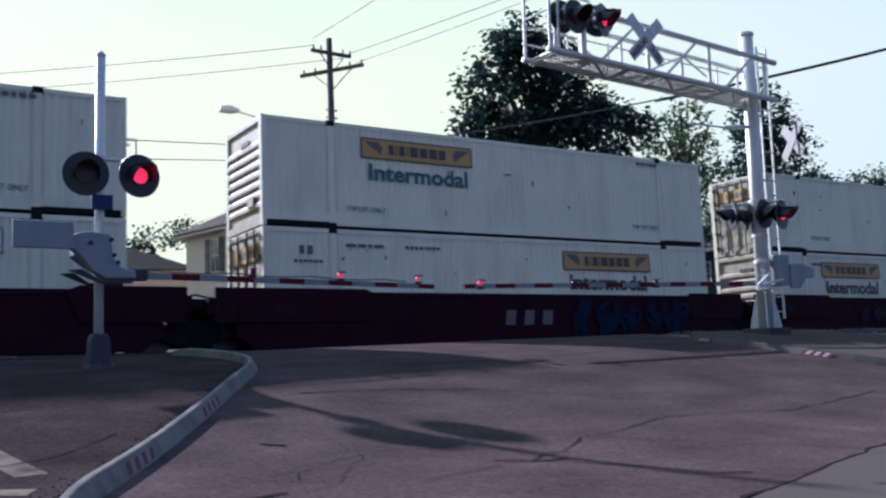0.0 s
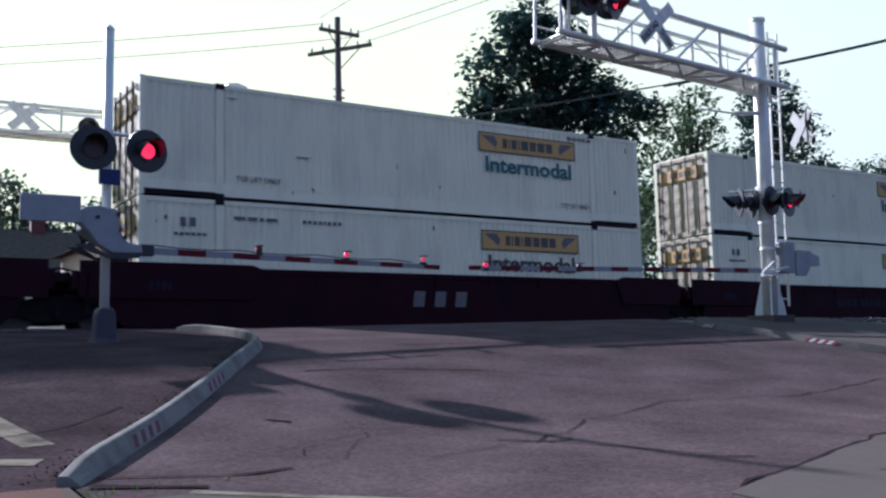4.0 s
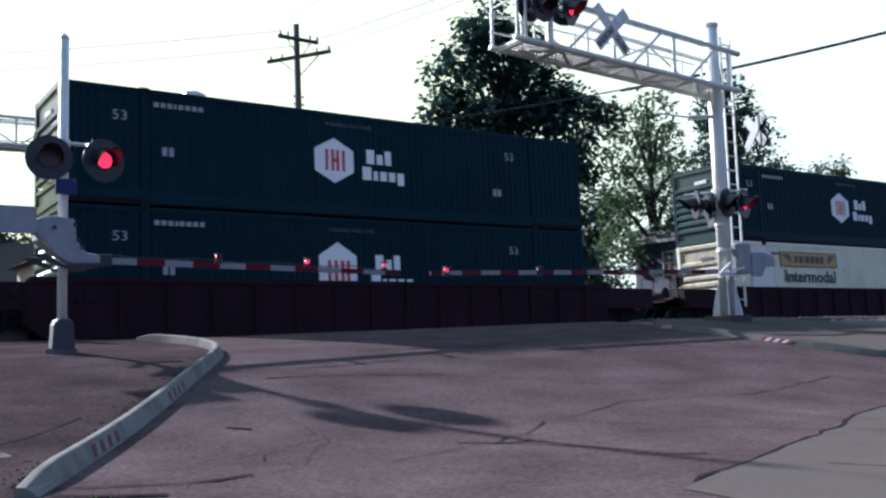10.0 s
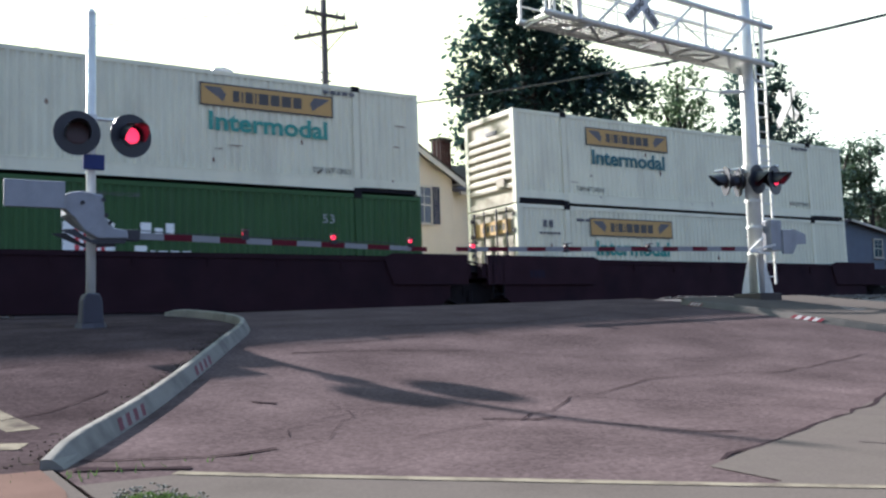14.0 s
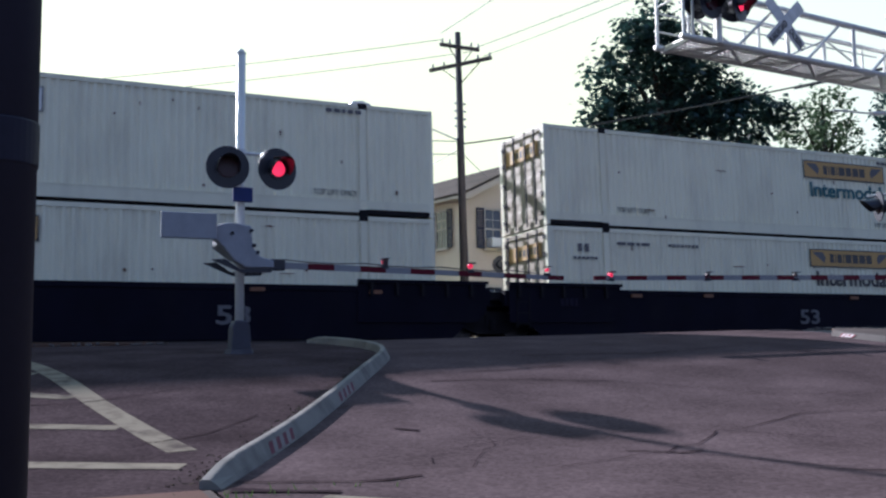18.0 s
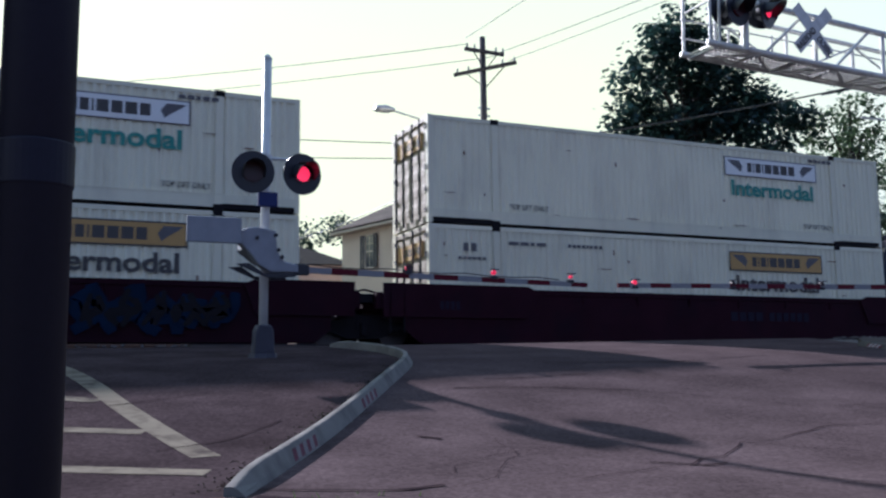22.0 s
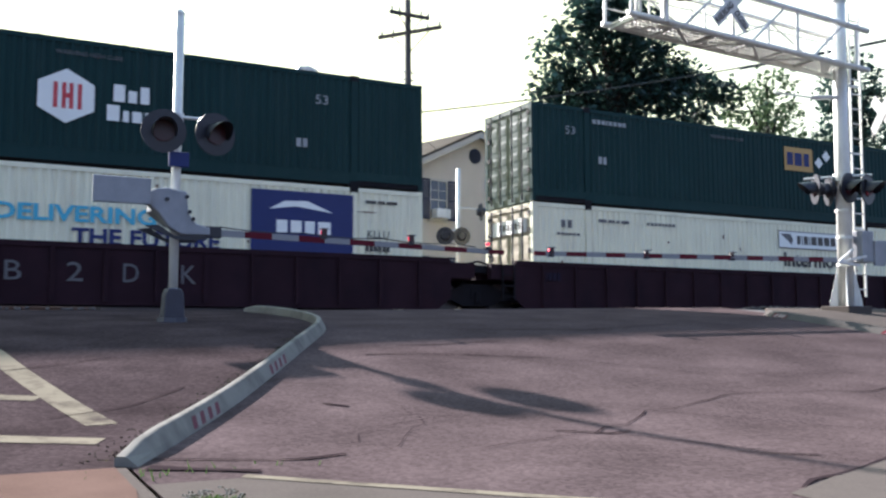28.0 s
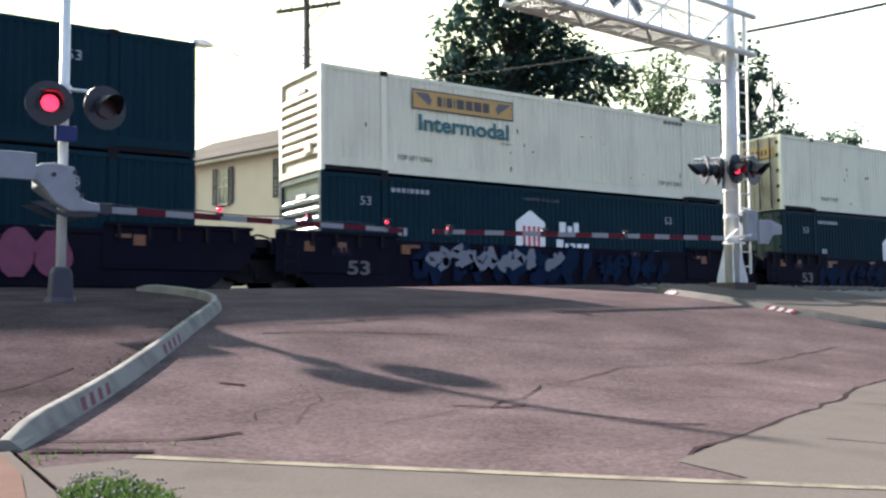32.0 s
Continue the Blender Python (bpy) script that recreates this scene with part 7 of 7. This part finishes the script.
part("barge_board", Geo().beam((55.2, 14.07, 5.58), (60.0, 14.07, 4.78), 0.05, 0.16), TRIM, shed)
window(shed, pose(58.45, 14.47, 3.3), 0.85, 1.1, shutters=False)

tan = thing("house", "low tan stucco building with grey hipped roof", "house", pose(0, 0, 0))
part("wall", Geo().box(12.6, 34.0, -0.4, 18.4, 44.0, 5.5), TANWALL, tan)
part("roof", Geo().add([(12.0, 33.4, 5.5), (19.0, 33.4, 5.5), (19.0, 44.6, 5.5), (12.0, 44.6, 5.5), (15.4, 37.0, 7.2), (15.4, 41.0, 7.2)], [(0, 1, 4), (1, 2, 5, 4), (2, 3, 5), (3, 0, 4, 5), (3, 2, 1, 0)]), SHINGLE, tan)
window(tan, pose(14.2, 33.98, 2.9), 0.9, 1.4, shutters=False)
window(tan, pose(16.8, 33.98, 2.9), 0.9, 1.4, shutters=False)
old = thing("house", "pinkish gabled house with grey roof and chimney", "house", pose(0, 0, 0))
part("wall", Geo().prism([(52.0, -0.4), (60.0, -0.4), (60.0, 5.2), (56.0, 8.3), (52.0, 5.2)], 10.0, 15.5, "x"), TANWALL, old)
for s in (-1, 1):
    part("roof", Geo().add([(9.4, 56.0, 8.4), (16.1, 56.0, 8.4), (16.1, 56.0 + s * 4.5, 4.95), (9.4, 56.0 + s * 4.5, 4.95), (9.4, 56.0, 8.6), (16.1, 56.0, 8.6), (16.1, 56.0 + s * 4.5, 5.15), (9.4, 56.0 + s * 4.5, 5.15)],
                           [(0, 1, 2, 3), (7, 6, 5, 4), (0, 4, 5, 1), (1, 5, 6, 2), (2, 6, 7, 3), (3, 7, 4, 0)]), SHINGLE, old)
part("chimney", Geo().box(12.6, 55.6, 8.0, 13.6, 56.4, 9.6), BRICK, old)
window(old, pose(11.6, 51.98, 3.0), 1.0, 1.5, shutters=False)
window(old, pose(14.0, 51.98, 3.0), 1.0, 1.5, shutters=False)

# ---- utility pole, street lamp and wires ----
UX, UY = 16.15, 10.0
pole = thing("utility_pole", "tall weathered wooden utility pole with two cross-arms", "utility pole", pose(0, 0, 0))
part("pole", Geo().cyl((UX + 0.10, UY, -0.4), (UX - 0.05, UY, 12.25), 0.17, 0.115, n=16), WOODPOLE, pole, smooth=True)
for z, dx, dy in ((11.62, 0.86, 0.03), (10.93, 0.75, -1.2)):
    part("cross_arm", Geo().beam((UX - 0.04 - dx, UY - dy - 0.15, z), (UX - 0.04 + dx, UY + dy - 0.15, z), 0.10, 0.13), WOODPOLE, pole)
    for k in (-0.92, -0.55, 0.55, 0.92):
        part("insulator", Geo().cyl((UX + dx * k, UY + dy * k - 0.15, z + 0.06), (UX + dx * k, UY + dy * k - 0.15, z + 0.24), 0.045, 0.03, n=8), GREYBOX, pole)
    for s in (-1, 1):
        part("brace", Geo().beam((UX, UY - 0.14, z - 0.75), (UX + s * dx * 0.6, UY + s * dy * 0.6 - 0.16, z - 0.06), 0.03, 0.03), STEEL, pole)
for z in (9.4, 9.1, 8.8, 8.5):
    for s in (-1, 1):
        part("bracket", Geo().cyl((UX + s * 0.12, UY, z), (UX + s * 0.24, UY, z), 0.04, n=8), GREYBOX, pole)
part("conduit", Geo().cyl((UX - 0.13, UY - 0.12, 0), (UX - 0.17, UY - 0.1, 8.0), 0.04, n=8), STEEL, pole)
lamp = thing("street_lamp", "grey cobra-head street lamp on a long arm from the utility pole", "street lamp", pose(0, 0, 0))
part("arm", Geo().tube([(UX, UY, 7.9), (UX - 1.4, UY, 8.35), (UX - 2.8, UY, 8.72), (UX - 3.8, UY, 8.92)], 0.035, 8), ALU, lamp)
part("head", Geo().prism([(UX - 4.55, 8.88), (UX - 4.5, 9.02), (UX - 4.1, 9.08), (UX - 3.75, 8.98), (UX - 3.75, 8.88)], UY - 0.16, UY + 0.16, "y"), ALU, lamp, bevel=0.03)
part("lens", Geo().box(UX - 4.45, UY - 0.12, 8.83, UX - 3.95, UY + 0.12, 8.88), CURTAIN, lamp)


def cable(a, b, sag, r, label="thin black overhead cable", n=18):
    pts = [tuple(a[k] + (b[k] - a[k]) * i / n - (sag * 4 * (i / n) * (1 - i / n) if k == 2 else 0) for k in range(3)) for i in range(n + 1)]
    return solid("overhead_cable", Geo().tube(pts, r, 6), WIRE, label, "cable", group="overhead cables")


for a, b, sag, r in (((15.1, 9.4, 11.9), (16.2, -30.0, 13.2), 0.5, 0.012), ((17.1, 10.5, 11.9), (26.0, -24.0, 13.4), 0.5, 0.012), ((16.9, 9.3, 11.2), (25.0, -26.0, 13.0), 0.6, 0.010),
                     ((15.2, 9.5, 11.7), (-20.0, 34.0, 12.0), 0.8, 0.012), ((16.9, 10.4, 11.7), (-18.0, 36.0, 12.0), 0.8, 0.012),
                     ((16.1, 10.0, 7.4), (-30.0, 22.0, 9.0), 0.8, 0.018), ((16.1, 10.0, 7.9), (-30.0, 20.0, 9.6), 0.6, 0.018), ((16.1, 10.0, 7.6), (14.0, 34.0, 6.6), 0.4, 0.014), ((16.1, 10.0, 7.6), (19.2, 13.0, 7.0), 0.1, 0.012),
                     ((-30.0, 14.0, 9.5), (9.0, 45.0, 9.0), 0.6, 0.015)):
    cable(a, b, sag, r)
pts = [(16.12 + 24.14 * i / 48, 9.95 - 19.45 * i / 48, 7.78 + 5.02 * i / 48 - 3.16 * (i / 48) * (1 - i / 48)) for i in range(49)]
solid("overhead_cable", Geo().tube(pts, 0.030, 6), WIRE, "grey cable sloping from the pole over the street", "cable", group="overhead cables")
solid("overhead_cable", Geo().tube([(x, y, z - 0.045) for x, y, z in pts[19:]], 0.040, 6), WIRE, "thick bundled cable lashed under its carrier", "cable", group="overhead cables")
fp = thing("utility_pole", "distant wooden utility pole above the trees", "utility pole", pose(0, 0, 0))
part("pole", Geo().cyl((8.85, 45, -0.4), (8.85, 45, 11.0), 0.15, 0.11, n=10), WOODPOLE, fp)
part("cross_arm", Geo().box(7.7, 44.9, 10.3, 10.0, 45.05, 10.45), WOODPOLE, fp)


# ---- cars waiting beyond the crossing ----
def car(x, y, paint, label):
    c = thing("car", label, "car", pose(x, y, land(x, y)), group="waiting cars")
    part("body", Geo().prism([(-2.2, 0.28), (-2.25, 0.62), (-2.1, 0.82), (-1.25, 0.92), (1.9, 0.94), (2.2, 0.85), (2.25, 0.5), (2.15, 0.28)], -0.88, 0.88, "x"), paint, c, bevel=0.06)
    part("cabin", Geo().add([(-0.78, -1.25, 0.9), (0.78, -1.25, 0.9), (0.80, 1.7, 0.92), (-0.80, 1.7, 0.92), (-0.62, -0.45, 1.48), (0.62, -0.45, 1.48), (0.64, 1.0, 1.5), (-0.64, 1.0, 1.5)],
                            [(0, 1, 5, 4), (1, 2, 6, 5), (2, 3, 7, 6), (3, 0, 4, 7), (4, 5, 6, 7)]), GLASS, c, "dark car windows")
    part("roof", Geo().box(-0.63, -0.46, 1.48, 0.63, 1.02, 1.53), paint, c, bevel=0.03)
    for s in (-1, 1):
        part("headlight", Geo().box(s * 0.68 - 0.15, -2.28, 0.62, s * 0.68 + 0.15, -2.15, 0.76), ALU, c)
        for yy in (-1.4, 1.4):
            w = part("wheel", Geo().cyl((s * 0.74, yy, 0.32), (s * 0.92, yy, 0.32), 0.32, n=22), RUBBER, c)
            part("rim", Geo().cyl((s * 0.925, yy, 0.32), (s * 0.93, yy, 0.32), 0.19, n=16), ALU, w)
    part("bumper", Geo().box(-0.86, -2.3, 0.3, 0.86, -2.2, 0.5), paint, c, bevel=0.03)
    return c


car(5.4, 11.4, CAR_SILVER, "silver sedan waiting behind the far crossing signal")
car(8.3, 18.0, CAR_DARK, "dark sedan waiting further back on the far road")
car(5.3, 18.6, CAR_WHITE, "white sedan waiting further back on the far road")


# ---- trees ----
def tree(x, y, height, lumps, leaf, count, size, label, seed, lean=0.0):
    """A tapered trunk with limbs, and a crown of many small leaves gathered in twigs inside uneven lumps."""
    rnd = random.Random(seed)
    t = thing("tree", label, "tree", pose(x, y, land(x, y)), group="trees")
    top = height * 0.62
    part("trunk", Geo().cyl((0, 0, -0.3), (lean * 0.5, 0, top * 0.5), height * 0.030, height * 0.022, n=10).cyl((lean * 0.5, 0, top * 0.5), (lean, 0, top), height * 0.022, height * 0.010, n=10), BARK, t, smooth=True)
    for cx, cy, cz, r in lumps:
        h0 = min(top, max(height * 0.15, cz - r * 1.3))
        part("limb", Geo().cyl((lean * h0 / top, 0, h0), (cx * 0.6, cy * 0.6, cz - r * 0.3), height * 0.011, height * 0.006, n=7).cyl((cx * 0.6, cy * 0.6, cz - r * 0.3), (cx, cy, cz + r * 0.3), height * 0.006, 0.02, n=6), BARK, t)
    total = sum(r ** 2.2 for *_, r in lumps)
    n_all = sum(max(20, int(count * r ** 2.2 / total)) for *_, r in lumps)
    g = Geo()
    for cx, cy, cz, r in lumps:
        n = max(20, int(count * r ** 2.2 / total))
        twigs = max(4, n // 16)
        for _ in range(twigs):
            while True:
                d = Vector((rnd.uniform(-1, 1), rnd.uniform(-1, 1), rnd.uniform(-1, 1)))
                if 0.05 < d.length < 1:
                    break
            d = d.normalized() * (rnd.random() ** 0.38) * rnd.uniform(0.82, 1.14)
            px, py, pz = cx + d.x * r, cy + d.y * r, cz + d.z * r * 0.85
            for _ in range(16):
                a, b = rnd.uniform(0, 6.28), rnd.uniform(-0.9, 0.5)
                s = size * rnd.uniform(0.55, 1.25)
                ox, oy, oz = (rnd.gauss(0, size * 0.85) for _ in range(3))
                ux, uy, uz = math.cos(a) * math.cos(b) * s, math.sin(a) * math.cos(b) * s, math.sin(b) * s
                wx, wy = -math.sin(a) * s * 0.42, math.cos(a) * s * 0.42
                k = len(g.v)
                qx, qy, qz = px + ox, py + oy, pz + oz * 0.8
                g.v += [(qx, qy, qz), (qx + ux * 0.5 + wx, qy + uy * 0.5 + wy, qz + uz * 0.5 - 0.1 * s), (qx + ux, qy + uy, qz + uz - 0.25 * s), (qx + ux * 0.5 - wx, qy + uy * 0.5 - wy, qz + uz * 0.5 - 0.1 * s)]
                g.f += [(k, k + 1, k + 2), (k, k + 2, k + 3)]
    me = bpy.data.meshes.new("crown")
    me.from_pydata(g.v, [], g.f)
    me.materials.append(leaf)
    part("crown", me, leaf, t, "uneven leafy crown with gaps")
    return t


def grow(k, *lumps):
    """Crown lumps (x, y, z, radius) scaled up together."""
    return tuple(tuple(v * k for v in lump) for lump in lumps)


tree(32.0, 16.5, 18.0, ((-1.4, 0, 17.0, 1.5), (0.6, 0.3, 16.4, 1.5), (-2.8, -0.5, 15.6, 1.4), (2.2, 0.3, 15.3, 1.3), (-4.2, -0.4, 13.9, 1.3), (-5.0, 0, 12.0, 1.0), (-1.0, 0, 14.6, 1.9), (1.4, 0.5, 13.6, 1.7), (3.4, 0.4, 14.0, 1.3), (-3.2, 0, 11.9, 1.7),
                        (-0.6, 0, 12.0, 1.9), (2.6, 0, 12.0, 1.6), (4.9, 0.5, 13.4, 1.4), (6.4, 0.8, 13.5, 1.2), (7.9, 1, 13.2, 1.0), (5.4, 0.5, 11.5, 1.3), (-4.4, 0, 9.6, 1.4), (-2.0, -0.5, 9.4, 1.9), (0.8, -0.5, 9.6, 1.9), (3.6, 0, 9.8, 1.6), (5.4, 0.3, 9.4, 1.2),
                        (-3.0, 0, 7.0, 1.7), (-0.4, 0, 6.8, 2.0), (2.4, 0, 6.8, 1.9), (4.6, 0.5, 7.0, 1.4), (-1.4, 0, 4.4, 1.8), (1.2, 0, 4.2, 1.9), (3.6, 0, 4.2, 1.6)), LEAF, 27000, 0.335, "large dark-leaved maple behind the house", 1, -0.8)
tree(43.0, 17.0, 15.8, grow(1.12, (0, 0, 12.6, 1.3), (-1.6, 0, 11.2, 1.4), (1.5, 0.4, 11.4, 1.3), (0.2, 0, 10.0, 1.6), (-2.6, 0, 9.2, 1.4), (2.7, 0, 9.4, 1.4), (-0.8, 0, 8.0, 1.8), (1.6, 0, 7.8, 1.6), (-2.8, 0, 7.0, 1.5), (3.2, 0, 7.2, 1.4), (0, 0, 5.4, 2.2), (-2.2, 0, 4.6, 1.6), (2.4, 0, 4.6, 1.6)), LEAF_LIGHT, 11000, 0.27, "light green tree beside the maple", 2)
tree(50.5, 17.0, 17.4, grow(1.12, (0, 0, 14.4, 1.3), (-1.4, 0, 12.8, 1.4), (1.7, 0, 13.0, 1.3), (0.4, 0, 11.6, 1.6), (3.0, 0, 12.0, 1.1), (-1.6, 0, 10.2, 1.5), (2.4, 0, 10.0, 1.6), (0.4, 0, 8.4, 1.9), (-2.0, 0, 7.0, 1.6), (2.8, 0, 7.4, 1.5), (0, 0, 5.4, 2.2)), LEAF, 12000, 0.30, "dark slender tree behind the signal mast", 3)
rnd = random.Random(11)
for k, (x, y, h) in enumerate(((72, 34, 17.0), (83, 36, 18.0), (95, 42, 20.5), (64, 44, 15.5), (104, 44, 22.5), (58, 40, 11.5), (118, 52, 21.0), (135, 60, 17.0), (38, 34, 11.0), (30, 64, 14.5), (23, 66, 13.2), (17.5, 68, 13.5), (12.5, 64, 14.2), (7, 70, 12.6), (1.5, 66, 12.0), (-4, 66, 13.0), (-10, 70, 12.2), (-17, 68, 13.5), (-25, 72, 13.0), (36, 66, 13.0), (4.0, 48, 8.0), (-3.0, 40, 8.5))):
    tree(x, y, h, tuple((rnd.uniform(-2.6, 2.6), rnd.uniform(-1.5, 1.5), h * q, rnd.uniform(1.7, 2.6)) for q in (0.88, 0.74, 0.70, 0.58, 0.55, 0.42, 0.36, 0.30, 0.28)), LEAF_FAR, 5200, 0.50, "leafy tree in the distance", 20 + k)

# ---- grass tuft and paving at the corner ----
sheet("tactile_pad", span(-18.75, -17.2, 0.3), lambda y: 0.15, lambda y: 1.02 if y > -17.8 else 1.02 - 0.15 * (-17.8 - y), 6, BRICKPAVE, "faded pink paving pad at the corner", "pavement", lift=0.028)
rnd = random.Random(21)
g, fl = Geo(), Geo()
for _ in range(1800):
    a, r = rnd.uniform(0, 6.28), rnd.random() ** 0.5
    x, y = 1.27 + math.cos(a) * r * 0.22, -18.50 + math.sin(a) * r * 0.42
    z = land(x, y)
    h, b, w = rnd.uniform(0.03, 0.09) * (1.15 - r * 0.6), rnd.uniform(0, 6.28), rnd.uniform(0.004, 0.008)
    dx, dy = math.cos(b) * h * 0.5, math.sin(b) * h * 0.5
    g.add([(x - w, y, z), (x + w, y, z), (x + dx * 0.4, y + dy * 0.4, z + h * 0.7), (x + dx, y + dy, z + h)], [(0, 1, 2), (1, 3, 2)])
    if rnd.random() < 0.05:
        for q in range(5):
            c, s = 0.012 * math.cos(q * 1.257), 0.012 * math.sin(q * 1.257)
            fl.add([(x + dx, y + dy, z + h + 0.02), (x + dx + c, y + dy + s, z + h + 0.03), (x + dx + c - s, y + dy + s + c, z + h + 0.022)], [(0, 1, 2)])
for _ in range(25):
    x, y = rnd.uniform(0.2, 2.4), rnd.uniform(-18.3, -17.1)
    k = rnd.random()
    xx = 1.12 + (x - 1.12) * k
    yy = -17.2 - 0.3 * rnd.random()
    z = land(xx, yy)
    g.add([(xx - 0.005, yy, z), (xx + 0.005, yy, z), (xx + rnd.uniform(-0.03, 0.03), yy + rnd.uniform(-0.03, 0.03), z + rnd.uniform(0.02, 0.06))], [(0, 1, 2)])
solid("grass_tuft", g, GRASS, "tuft of green grass at the kerb end", "grass", kind="stuff")
solid("clover_flowers", fl, PETAL, "small white clover flowers in the grass", "flowers", kind="stuff")
# weeds and grit along the back of the left kerb
g = Geo()
for _ in range(520):
    t = rnd.random()
    y = -16.9 + 6.0 * t
    x = along(KERB_LEFT, y) - 0.16 - abs(rnd.gauss(0, 0.12))
    z, h, b = land(x, y), rnd.uniform(0.003, 0.012), rnd.uniform(0, 6.28)
    g.add([(x - 0.01, y - 0.01, z), (x + 0.012, y, z), (x, y + 0.012, z), (x + 0.01 * math.cos(b), y + 0.01 * math.sin(b), z + h)], [(0, 1, 3), (1, 2, 3), (2, 0, 3)])
solid("kerb_litter", g, EARTH, "dry weeds and grit along the kerb", "weeds", kind="stuff")



# ---- what moves ----
def motions():
    """The train runs along the far track from left to right."""
    lean = pose(0, 0, 0, CANT)
    for i, ob, z in TRAIN:
        walk(ob, [(t, lean @ pose(UNIT_X[i] + d, 0, z)) for t, d in RUN])
    # the lamps flash in turn: each added blade swings up under its hood for half a period
    for ob, turn in FLASH_BLADES:
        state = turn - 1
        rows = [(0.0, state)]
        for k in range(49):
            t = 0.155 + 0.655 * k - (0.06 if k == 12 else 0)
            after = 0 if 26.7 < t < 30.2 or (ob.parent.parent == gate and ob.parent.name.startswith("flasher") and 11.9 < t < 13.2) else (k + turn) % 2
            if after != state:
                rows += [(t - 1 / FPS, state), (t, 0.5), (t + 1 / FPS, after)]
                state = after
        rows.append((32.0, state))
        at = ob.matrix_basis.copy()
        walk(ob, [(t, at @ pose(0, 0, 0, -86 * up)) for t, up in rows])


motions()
